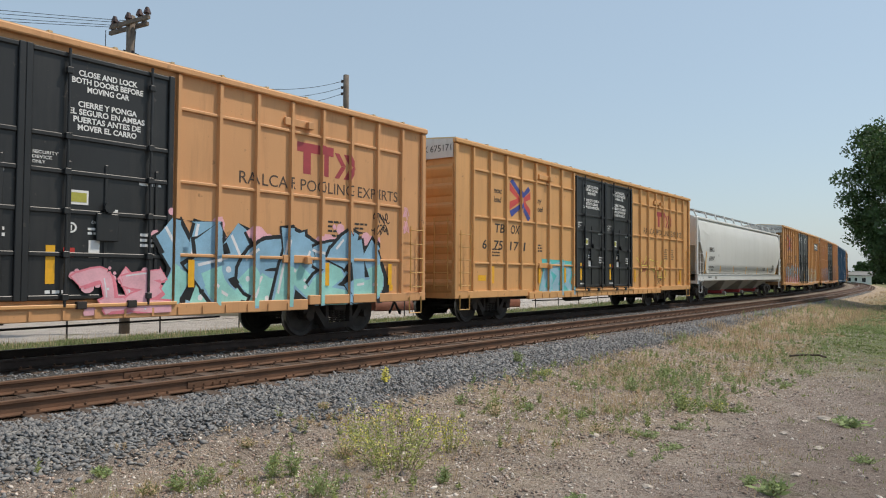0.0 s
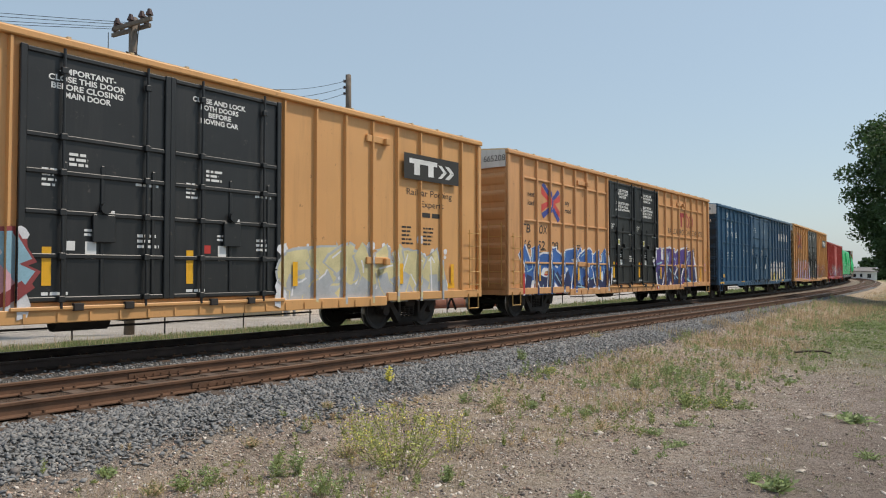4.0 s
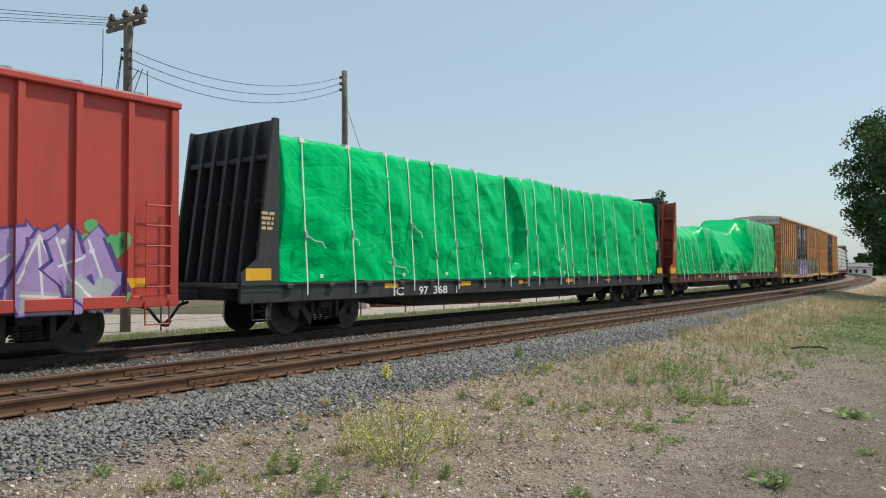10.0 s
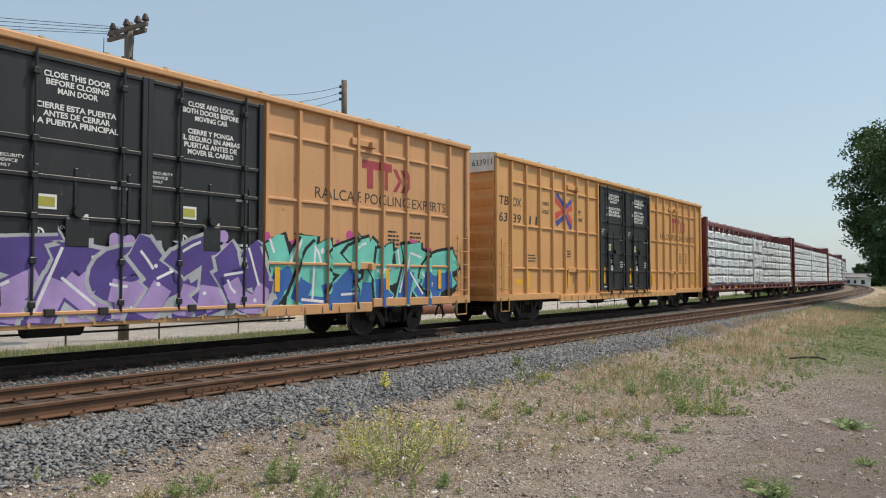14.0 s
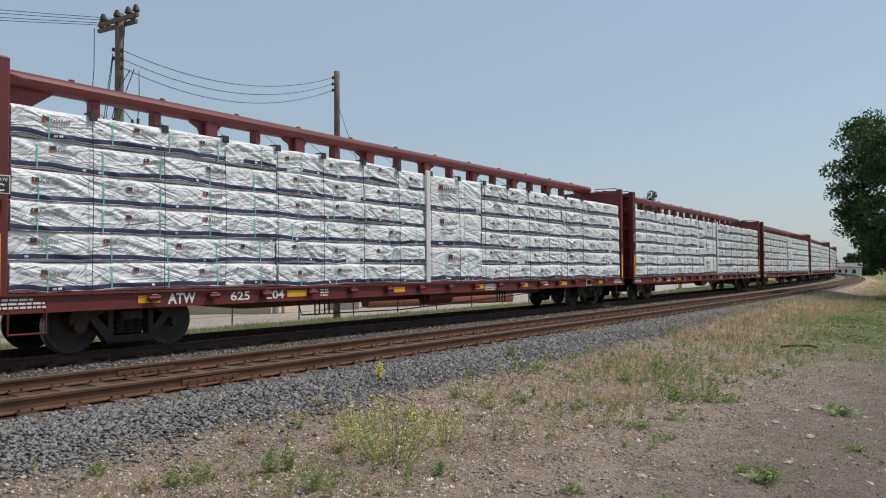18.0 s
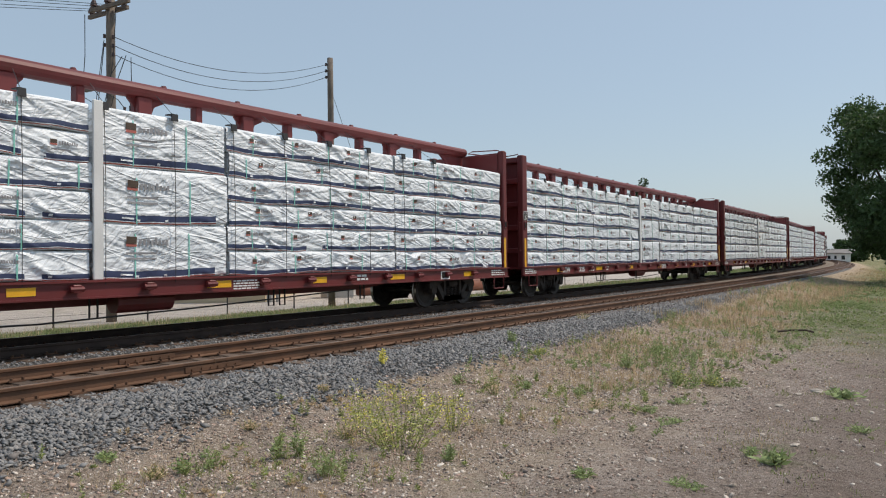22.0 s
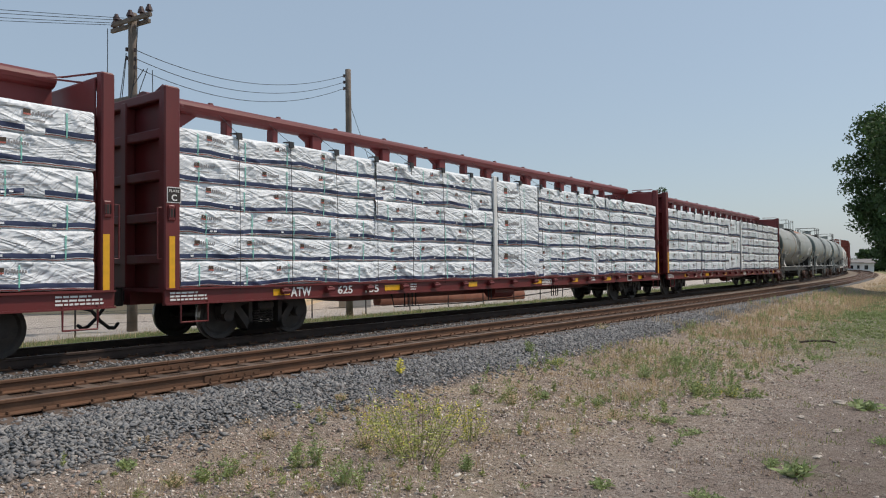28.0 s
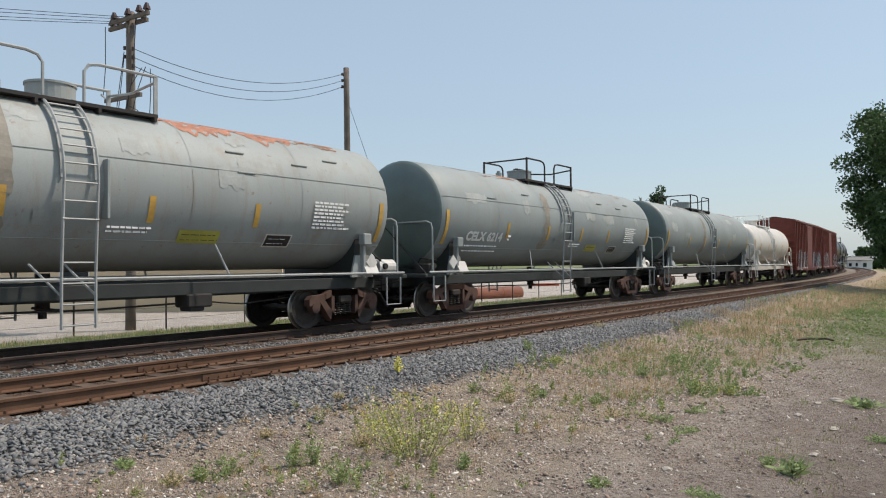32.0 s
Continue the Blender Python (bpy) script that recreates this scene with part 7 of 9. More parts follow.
        patch(car, Face(-1.452), x, x + 0.5, 0.94, 1.06, M["reflect"], "reflector")
    return car


def tarp_load(s, x0, x1, tops, shoulders, flaps, seed, label, straps):
    """Load under a tarpaulin: one draped skin with folds, tied down with white straps. tops: (x, height) along the car; shoulders: where the near wall ends and the slope begins; flaps: loose folds that stand off the wall."""
    ld = starts(empty("tarpaulin_load", label, "load", "tarpaulin loads"), s)
    rs = random.Random(seed)
    nx, hw, inn = 440, 1.30, 0.72
    xs = np.linspace(x0, x1, nx)
    top_z = lambda x: float(np.interp(x, [p[0] for p in tops], [p[1] for p in tops])) + 0.03 * noise.noise((x * 1.2, seed, 0))
    sho_z = lambda x: min(float(np.interp(x, [p[0] for p in shoulders], [p[1] for p in shoulders])), top_z(x) - 0.02)
    rid = noise.ridged_multi_fractal

    def wall(x, v):
        z = 1.13 + (sho_z(x) - 1.13) * v
        near = min(abs(x - k) for k in straps)
        fold = noise.noise((x * 0.55 + 0.7 * z, z * 0.35, seed)) * 0.09
        cr = (rid(Vector((x * 1.3 + z * 1.2, z * 0.8 - x * 0.4, seed * 1.7)), 0.9, 2.1, 4, 1.0, 2.0) - 0.9) * 0.032
        cr += (rid(Vector((x * 0.8 - z * 1.5, z * 1.6 + x * 0.9, seed * 2.9)), 0.9, 2.1, 2, 1.0, 2.0) - 0.9) * 0.036
        belly = 0.09 * math.sin(math.pi * v) * min(1.0, near / 0.5)
        hem = 0.05 * noise.noise((x * 2.1, seed, 7)) * max(0.0, 1 - 4 * v)
        y = hw + belly + fold + cr + hem - 0.05 * max(0.0, v - 0.92) * 12
        for xa, xb, amp, vc in flaps:
            xe = xb - (xb - xa) * 0.45 * abs(v - vc) * 2
            if amp < 0:
                if xa < x < xa + (xb - xa) * max(0.0, math.sin(math.pi * min(1.0, 0.06 + 0.94 * v ** 0.8))) ** 0.8:
                    y += amp
                elif x >= xa:
                    y += 0.16 * math.sin(math.pi * v) * max(0.0, 1 - (x - xb) / 0.9) if x > xb else 0.16 * math.sin(math.pi * v)
            elif xa < x < xe and 0.05 < v:
                y += amp * (x - xa) / (xb - xa) * max(0.0, 1 - (abs(v - vc) / 0.55) ** 2)
        z += 0.04 * noise.noise((x * 1.7, seed, 9)) * max(0.0, 1 - 6 * v)
        return -y, z
    verts = []
    for x in xs:
        zt, zs = top_z(x), sho_z(x)
        for v in np.linspace(0, 1, 30):
            y, z = wall(x, v)
            verts.append((x, y, z))
        y1, z1 = wall(x, 1.0)
        for k in (0.2, 0.4, 0.6, 0.8, 1.0):
            crease = (rid(Vector((x * 1.6, k * 2.0, seed * 1.3)), 0.9, 2.1, 3, 1.0, 2.0) - 0.9) * 0.035
            verts.append((x, y1 + (-inn - y1) * k, z1 + (zt - z1) * (k ** 0.8) + crease - 0.06 * math.sin(math.pi * k) * (zt - zs)))
        for u in (-0.4, 0, 0.4, 0.8, 1.15):
            verts.append((x, u, zt + 0.03 * noise.noise((x * 2, u * 2, seed))))
        for v in (0.95, 0.6, 0.3, 0):
            verts.append((x, hw + 0.05 + 0.05 * noise.noise((x, v * 3, seed)), 1.13 + (zt - 1.13) * v))
    n = len(verts) // nx
    mb = MB()
    mb.v = verts
    mb.f = [[i * n + j, i * n + j + 1, (i + 1) * n + j + 1, (i + 1) * n + j] for i in range(nx - 1) for j in range(n - 1)]
    mb.f.append(list(range(n)))
    mb.f.append([(nx - 1) * n + j for j in range(n)][::-1])
    part("tarpaulin", mb, M["tarp"], ld, smooth=True)
    for k, x in enumerate(straps):
        zt, zs = top_z(x), sho_z(x)
        sl = rs.uniform(-0.06, 0.08)
        m = MB()
        path = [(x + sl, -1.53, 0.86), (x + sl, -1.53, 1.1)]
        for v in np.linspace(0.04, 1, 9):
            y, z = wall(x, v)
            path.append((x + sl * (1 - v), min(y, wall(x + 0.03, v)[0], wall(x - 0.03, v)[0]) - 0.02, z))
        taut = True
        while taut:
            taut = False
            for q in range(2, len(path) - 1):
                (_, ya, za), (xq, yq, zq), (_, yb, zb) = path[q - 1], path[q], path[q + 1]
                yl = ya + (yb - ya) * (zq - za) / max(1e-6, zb - za)
                if yq > yl + 0.002:
                    path[q] = (xq, yl, zq)
                    taut = True
        xt = x - (0.15 * min(1, zt - zs) if zt - zs > 0.15 else 0)
        path += [(xt, -inn, zt + 0.05), (xt, hw, zt + 0.05)]
        w = 0.016
        for (ax, ay, az), (bx, by, bz) in zip(path, path[1:]):
            m.add([(ax - w, ay, az), (ax + w, ay, az), (bx + w, by, bz), (bx - w, by, bz), (ax - w, ay + 0.01, az + 0.004), (ax + w, ay + 0.01, az + 0.004), (bx + w, by + 0.01, bz + 0.004), (bx - w, by + 0.01, bz + 0.004)], [(0, 1, 2, 3), (7, 6, 5, 4), (0, 3, 7, 4), (1, 5, 6, 2)])
        part("strap", m, M["strap"], ld, fix=False)
        y, z = path[10][1] - 0.005, path[10][2]
        if zt - zs > 0.15:
            y, z = -inn, zt + 0.03
        part("corner_protector", MB().prism([(y, z - 0.07), (y + 0.02, z - 0.07), (y + 0.03, z + 0.02), (y + 0.2, z + 0.05), (y + 0.2, z + 0.065), (y + 0.01, z + 0.03)], "x", xt - 0.07, xt + 0.07), M["strap"], ld)
        if k % 2 == 0:
            y, z = wall(x + sl, 0.02)
            part("hem_clip", MB().cbox(x + 0.5, x + 0.6, y - 0.09, y - 0.07, z + 0.03, z + 0.11, 0.006), M["strap"], ld)
        v = rs.uniform(0.12, 0.5)
        z = wall(x, v)[1]
        y = float(np.interp(z, [p[2] for p in path[1:11]], [p[1] for p in path[1:11]])) + 0.05
        part("ratchet", MB().cbox(x + sl * (1 - v) - 0.035, x + sl * (1 - v) + 0.035, y - 0.09, y - 0.03, z - 0.08, z + 0.08, 0.01), M["galv"], ld)
        if seed == 3 and k in (0, 1, 2, 3, 11):
            d = (0.55, 0.25, 0.75, 0.3, -0.3)[(0, 1, 2, 3, 11).index(k)]
            yy = min(wall(x + d * q, v)[0] for q in (0, 0.3, 0.6, 1)) - 0.06
            part("loose_end", MB().tube([(x, yy, z), (x + d * 0.4, yy - 0.02, z - 0.12), (x + d * 0.8, yy - 0.02, z - 0.14), (x + d, yy - 0.01, z - 0.28)], 0.014, 4), M["strap"], ld)
    return ld


bulkhead_flat(137.5, 160.2, M["bulk"], M["bulk"], "black bulkhead flat car with white numbers", [("IC", -6.84, 0.42), ("97", -5.86, 0.42), ("368", -5.26, 0.66), ("1", -4.27, 0.06)], 4.50)
bulkhead_flat(161.02, 183.75, M["bulkred"], mat("sill_red_black", (0.085, 0.034, 0.03), 0.7, dirt=(0.018, 0.017, 0.017), dirt_amount=1.0, vary=0.2, streak=False), "worn red bulkhead flat car with a rusty deck", [("ICG", -1.40, 0.66), ("97", -0.57, 0.36), ("871", -0.19, 0.5), ("7", 0.43, 0.15)], 4.45)
tarp_load(148.85, -10.25, 10.72, [(-10.3, 4.22), (-8.2, 4.25), (-1.5, 4.22), (0.6, 4.30), (2.5, 4.18), (4.1, 4.2), (6.9, 4.28), (10.8, 4.22)], [(-10.3, 4.5), (10.8, 4.5)], [(-1.48, -0.55, -0.16, 0.55), (1.2, 1.55, 0.12, 0.5), (4.5, 5.1, 0.15, 0.6)], 3,
          "tall load wrapped in bright green tarpaulin with white straps", [-9.65, -8.22, -6.9, -6.05, -5.1, -4.28, -3.0, -1.55, -0.5, 0.2, 1.63, 2.15, 2.63, 3.72, 4.45, 5.41, 6.5, 8.3, 9.4])
tarp_load(172.4, -10.25, 10.74, [(-10.3, 3.40), (-6.9, 3.46), (-5.5, 3.60), (-4.5, 3.57), (-3.6, 3.50), (1.6, 3.50), (3.1, 4.45), (4.0, 4.40), (10.95, 4.33)], [(-10.3, 2.93), (-6.7, 2.97), (-5.9, 3.5), (-3.9, 3.45), (-3.2, 2.36), (1.7, 2.34), (3.1, 4.4), (10.95, 4.4)],
          [(-4.5, -3.55, 0.42, 0.35), (-0.6, -0.1, 0.14, 0.5), (2.2, 3.6, 0.38, 0.35)], 8, "stepped load wrapped in bright green tarpaulin with white straps", [-9.51, -8.92, -7.89, -6.9, -5.24, -4.71, -3.24, -2.59, -1.54, 0.59, 1.64, 3.83, 4.94, 5.92, 7.07, 8.16, 9.87])


# ---- centre-beam flat cars with wrapped lumber ----
CBL = 23.59
CB_LEFT = [s - 0.07 for s in (225.70, 250.35, 274.94, 299.60, 324.12, 348.70, 373.15, 397.62, 422.06)]


def pack_mesh(length, height, seed, big=False):
    """A lumber pack in loose creased wrapping, with printed bands at its foot and marks along it."""
    rs = random.Random(seed)
    nu, depth = int(length * 24), 1.12
    us = np.linspace(0, 1, nu)
    foot = 0.5 if big else 1.0
    vs = np.array([0, 0.03, 0.06, 0.085, 0.16, 0.24] if not big else [0, 0.015, 0.04, 0.055, 0.11, 0.17])
    vs = np.concatenate([vs, np.linspace(vs[-1] + 0.05, 1, 20 if big else 12)])
    X, V = np.meshgrid(us * length, vs, indexing="ij")
    Z = V * height
    straps = list(np.arange(0.35 + rs.random() * 0.4, length - 0.2, 1.05))
    D = 0.02 + 0.035 * np.array([[noise.noise((x * 0.9, z * 1.5, seed)) for z in vs * height] for x in us * length])
    for k in range(int(length * (7 if not big else 10))):
        x0, z0 = rs.uniform(0, length), rs.uniform(0.1, 1.05) * height
        if rs.random() < 0.45:
            x0 = rs.choice(straps) + rs.uniform(-0.05, 0.05)
            z0 = height * rs.choice((0.95, 0.95, 0.3))
        a = radians(rs.choice((-1, -1, 1)) * rs.uniform(6, 42))
        run_, amp, wd = rs.uniform(0.25, 1.2), rs.uniform(0.010, 0.036), rs.uniform(0.04, 0.09)
        s_ = ((X - x0) * math.cos(a) + (Z - z0) * math.sin(a)) / run_
        d_ = -(X - x0) * math.sin(a) + (Z - z0) * math.cos(a) + 0.03 * np.sin(s_ * 5 + k)
        on = np.clip(s_, 0, 1)
        D += amp * np.sin(np.pi * on) ** 0.6 * np.clip(1 - np.where(d_ > 0, d_ / wd, -d_ / (0.45 * wd)), 0, 1) * (s_ > 0) * (s_ < 1)
    near = np.min([np.abs(X - k) for k in straps], axis=0)
    edge = np.minimum(1, np.minimum(10 * V, 6 * (1 - V))) * np.clip(np.minimum(30 * X / length, 30 * (1 - X / length)), 0.55, 1)
    D = D * edge * (0.45 + 0.55 * np.clip(near / 0.15, 0, 1)) + 0.012 * np.sin(X * 1.3 + seed)
    sag = np.array([0.06 * noise.noise((x * 0.8, seed * 1.7, 1)) + 0.022 * noise.noise((x * 2.6, seed, 2)) for x in us * length])[:, None]
    Y = -depth / 2 - D + 0.05 * ((V == 0) | (V == 1))
    ZZ = Z + sag * np.where(V < 0.9, 1.0, 0.4)
    mb = MB()
    nv = len(vs)
    mb.v = [(float(X[i, j]), float(Y[i, j]), float(ZZ[i, j])) for i in range(nu) for j in range(nv)]
    mb.f = [[i * nv + j, (i + 1) * nv + j, (i + 1) * nv + j + 1, i * nv + j + 1] for i in range(nu - 1) for j in range(nv - 1)]
    band = (0, 2, 0, 1, 1)
    idx = []
    for i in range(nu - 1):
        worn = noise.noise((us[i] * length * 1.1, seed, 4)) > 0.42
        idx += [band[j] if j < 5 and not worn else 0 for j in range(nv - 1)]
    ns = len(idx)
    mb.box(0.005, length - 0.005, -depth / 2 + 0.06, depth / 2, 0.012, height - 0.012)
    idx += [0] * (len(mb.f) - len(idx))

    def skin(x, z):
        i, j = min(nu - 1, max(0, int(round(x / length * (nu - 1))))), int(np.argmin(np.abs(vs * height - z)))
        return float(Y[i, j]), float(sag[i, 0])

    def lab(x0_, x1_, z0_, z1_, m):
        q = [(x, z, *skin(x, z)) for x, z in ((x0_, z0_), (x1_, z0_), (x1_, z1_), (x0_, z1_))]
        out_ = min(c[2] for c in q)
        mb.add([(x, 0.5 * (y + out_) - 0.012, z + g) for x, z, y, g in q], [(0, 1, 2, 3)])
        idx.append(m)
    for x in straps:
        for z0_, z1_ in zip(np.linspace(0.02, 0.8, 5) * height, np.linspace(0.22, 1.0, 5) * height):
            w = 0.011
            (ya, ga), (yb, gb) = skin(x, z0_), skin(x, z1_)
            mb.add([(x - w, ya - 0.012, z0_ + ga), (x + w, ya - 0.012, z0_ + ga), (x + w, yb - 0.012, z1_ + gb), (x - w, yb - 0.012, z1_ + gb)], [(0, 1, 2, 3)])
            idx.append(3)
    h = 0.092 if not big else 0.17
    x = 0.2 + rs.random() * 0.6
    while x < length - 5.5 * h:
        z = height * (0.56 if not big else 0.62) + rs.uniform(-0.02, 0.02)
        lab(x, x + h * 1.15, z + 0.30 * h, z + h, 4)
        lab(x, x + h * 1.15, z, z + 0.28 * h, 2)
        lab(x + 0.3 * h, x + 0.5 * h, z + 0.5 * h, z + 0.9 * h, 0)
        for b in range(8):
            lab(x + h * (1.4 + b * 0.42), x + h * (1.7 + b * 0.42), z + 0.15 * h, z + rs.uniform(0.55, 0.9) * h, 5)
        for r in range(2 if big else 1):
            lab(x, x + h * 3.4, z - (0.8 + 0.55 * r) * h, z - (0.6 + 0.55 * r) * h, 5)
        if big:
            lab(x - 0.1, x + 0.12, height * 0.09, height * 0.12, 0)
        x += rs.uniform(1.15, 1.7)
    for k in range(int(length * 1.1)):
        x = rs.uniform(0.1, length - 0.5)
        lab(x, x + rs.uniform(0.2, 0.45), height * 0.36 * foot, height * 0.36 * foot + 0.009, 5)
        if rs.random() < 0.6:
            lab(x, x + 0.06, height * 0.125 * foot, height * 0.20 * foot, 0)
    me = mb.mesh("pack", [M["wrap"], M["navy"], M["maroon"], M["teal"], M["inkfaded"], M["printgrey"]], index=idx)
    me.polygons.foreach_set("use_smooth", [i < ns for i in range(len(me.polygons))])
    return me


def back_pack(length, height):
    """A pack on the side that is never passed: plain wrapping with its band."""
    mb = MB().cbox(0.005, length - 0.005, -0.58, 0.56, 0.01, height - 0.01, 0.02)
    k = len(mb.f)
    mb.box(0.02, length - 0.02, -0.584, -0.57, height * 0.09, height * 0.24)
    return mb.mesh("pack", [M["wrap"], M["navy"]], index=[0] * k + [1] * (len(mb.f) - k))


LAYER = 0.483
PACKS = [pack_mesh(5.0, LAYER, 101 + k) for k in range(6)]
PACKS_FIRST = [pack_mesh(5.15, LAYER, 161 + k) for k in range(4)]
PACKS_END = [pack_mesh(5.02, LAYER, 121 + k) for k in range(4)]
SMALL = [pack_mesh(2.45, LAYER * 2, 141 + k, True) for k in range(3)]
BACK = {L: back_pack(L, h) for L, h in ((5.0, LAYER), (5.15, LAYER), (5.02, LAYER), (2.45, 2 * LAYER))}
STACKS = [(-11.46, 0, PACKS_FIRST, 5.15), (-6.29, 0, PACKS, 5.0), (-1.07, 1, SMALL, 2.45), (1.43, 0, PACKS, 5.0), (6.47, 0, PACKS_END, 5.02)]


def centre_beam():
    half = CBL / 2
    car = empty("centre_beam_flat_car", "dark red centre-beam flat car with a top chord on posts", "flat car", "freight train")
    red = M["cbred"]
    for sd in (-1, 1):
        a, b = sorted((sd * 1.34, sd * 1.42))
        part("side_sill", MB().cbox(-half, half, a, b, 0.74, 1.03, 0.015).box(-half, half, a - (0.05 if sd < 0 else 0), b + (0.05 if sd > 0 else 0), 1.0, 1.035).box(-half, half, a - (0.05 if sd < 0 else 0), b + (0.05 if sd > 0 else 0), 0.735, 0.765), red, car)
        for k in range(16):
            x = (-9.15, -7.91, -6.66, -5.40)[k] if k < 4 else -5.40 + 1.27 * (k - 3)
            y = sd * 1.42
            part("winch", MB().cbox(x - 0.07, x + 0.07, min(y, y + sd * 0.12), max(y, y + sd * 0.12), 0.84, 0.97, 0.01).cyl((x - 0.11, y + sd * 0.09, 0.90), (x + 0.11, y + sd * 0.09, 0.90), 0.045, 8), red, car)
    part("deck", MB().box(-half, half, -1.34, 1.34, 0.96, 1.03), red, car)
    part("centre_sill", MB().prism([(-half, 0.72), (-half, 1.0), (half, 1.0), (half, 0.72), (half - 4, 0.72), (half - 5.5, 0.55), (-half + 5.5, 0.55), (-half + 4, 0.72)], "y", -0.3, 0.3), red, car)
    chord = MB().prism([(0.23 * math.cos(t), 4.64 + 0.15 * math.sin(t)) for t in np.linspace(0, 2 * math.pi, 14, endpoint=False)], "x", -half + 0.4, half - 0.4)
    for k in range(12):
        chord.cyl((-9.9 + 1.8 * k, -0.05, 4.76), (-9.9 + 1.8 * k, -0.05, 4.815), 0.07, 8, 0.05)
    part("top_chord", chord, red, car)
    pm = MB().cbox(-0.08, 0.08, -0.11, 0.11, 1.03, 4.51, 0.02).mesh("post", [red])
    fix_normals(pm)
    gm = MB().cbox(-0.15, 0.15, -0.14, 0.14, 1.03, 4.51, 0.02).prism([(-0.46, 4.51), (0.30, 4.51), (0.30, 4.46), (0.16, 4.30), (0.16, 3.7), (-0.16, 3.7), (-0.18, 4.15), (-0.26, 4.36), (-0.46, 4.46)], "y", -0.02, 0.02).mesh("post", [red])
    fix_normals(gm)
    for k in range(16):
        x = -9.47 + 1.24 * k
        part("post", gm if k >= 2 and k % 2 == 0 else pm, None, car, at=pose(x, 0, 0, 0, 0, 0 if x < 0 else 180))
    for e in (-1, 1):
        for sd in (-1, 1):
            y0, y1 = sorted((sd * 1.42, sd * 1.22))
            deep = 0.31 if e < 0 else 0.22
            part("bulkhead_column", MB().cbox(min(e * half, e * (half - deep)), max(e * half, e * (half - deep)), y0, y1, 0.96, 4.62, 0.025), red, car)
            patch(car, Face(-1.422), *sorted((e * (half - 0.09), e * (half - 0.20))), 1.0, 1.95, M["reflect"], "reflector") if sd < 0 else None
        part("bulkhead_panel", MB().cbox(min(e * (half - 0.22), e * (half - 0.26)), max(e * (half - 0.22), e * (half - 0.26)), -1.24, 1.24, 1.03, 4.52, 0.01), red, car)
        for z in (1.55, 2.3, 3.05, 3.8, 4.48):
            part("bulkhead_rib", MB().cbox(min(e * (half - 0.04), e * (half - 0.22)), max(e * (half - 0.04), e * (half - 0.22)), -1.22, 1.22, z - 0.085, z + 0.085, 0.02), red, car)
        for y in (0.0,):
            part("bulkhead_brace", MB().cbox(min(e * (half - 0.02), e * (half - 0.22)), max(e * (half - 0.02), e * (half - 0.22)), y - 0.10, y + 0.10, 1.03, 4.5, 0.02), red, car)
        part("gusset", MB().prism([(e * (half - 0.4), 4.6), (e * (half - 0.4), 3.6), (e * (half - 1.6), 4.5), (e * (half - 1.6), 4.6)], "y", -0.03, 0.03), red, car)
        part("grab_rail", MB().tube([(e * (half - 0.38), -1.1, 4.45), (e * (half - 0.9), -0.6, 4.52), (e * (half - 0.38), -0.4, 4.66), (e * (half - 0.1), -1.2, 4.66)], 0.018, 5), red, car)
        part("step", MB().tube([(e * (half - 0.85), -1.45, 0.8), (e * (half - 0.85), -1.45, 0.42), (e * (half - 0.3), -1.45, 0.42), (e * (half - 0.3), -1.45, 0.8)], 0.02, 5), red, car)
        rim = part("hole_rim", MB().cbox(e * (half - 0.13) - 0.075, e * (half - 0.13) + 0.075, -1.445, -1.418, 2.22, 2.50, 0.02), red, car)
        part("column_hole", MB().cbox(e * (half - 0.13) - 0.05, e * (half - 0.13) + 0.05, -1.449, -1.43, 2.26, 2.46, 0.03), M["under"], rim)
        part("end_grab", MB().tube([(e * (half + 0.02), -1.36, 1.55), (e * (half + 0.10), -1.36, 1.55), (e * (half + 0.10), -1.36, 2.45), (e * (half + 0.02), -1.36, 2.45)], 0.012, 5), red, car)
        bars(car, Face(-1.424), min(e * (half - 0.1), e * (half - 0.95)), 0.93, 0.8, 3, 0.06, 0.032, M["white"], 139)
    part("brake_rod", MB().tube([(-5.5, -1.15, 0.72), (-5.4, -1.15, 0.4), (-2.0, -1.15, 0.36), (1.0, -1.15, 0.45), (5.2, -1.15, 0.62)], 0.016, 5), M["under"], car)
    for x in (-5.0, -4.7, -1.2, 2.6, 2.9, 5.4):
        part("rod_hanger", MB().tube([(x, -1.15, 0.75), (x, -1.15, 0.38), (x + 0.14, -1.15, 0.38), (x + 0.14, -1.15, 0.75)], 0.018, 4), M["under"], car)
    part("air_reservoir", MB().cyl((-0.6, -0.8, 0.62), (0.5, -0.8, 0.62), 0.2, 12), M["cbred"], car)
    for k, x in enumerate((-9.40, -6.05, -2.6, 0.9, 3.6, 6.2, 9.4)):
        patch(car, Face(-1.425), x, x + (0.55 if k % 2 else 0.42), 0.82, 0.95, M["reflect"], "reflector")
    face = Face(-1.424)
    bars(car, face, -5.1, 0.93, 0.3, 3, 0.06, 0.03, M["white"], 131)
    bars(car, face, 1.5, 0.92, 0.7, 4, 0.05, 0.028, M["white"], 132)
    bars(car, face, 5.0, 0.92, 0.4, 2, 0.08, 0.05, M["white"], 133)
    patch(car, Face(-1.425), 8.3, 8.72, 0.76, 1.0, M["white"], "placard")
    patch(car, Face(-1.428), 8.34, 8.68, 0.80, 0.96, M["ink"], "placard")
    patch(car, Face(-1.424), -half + 0.04, -half + 0.32, 2.54, 2.82, M["white"], "plate_box")
    patch(car, Face(-1.427), -half + 0.055, -half + 0.305, 2.555, 2.805, M["ink"], "plate_box")
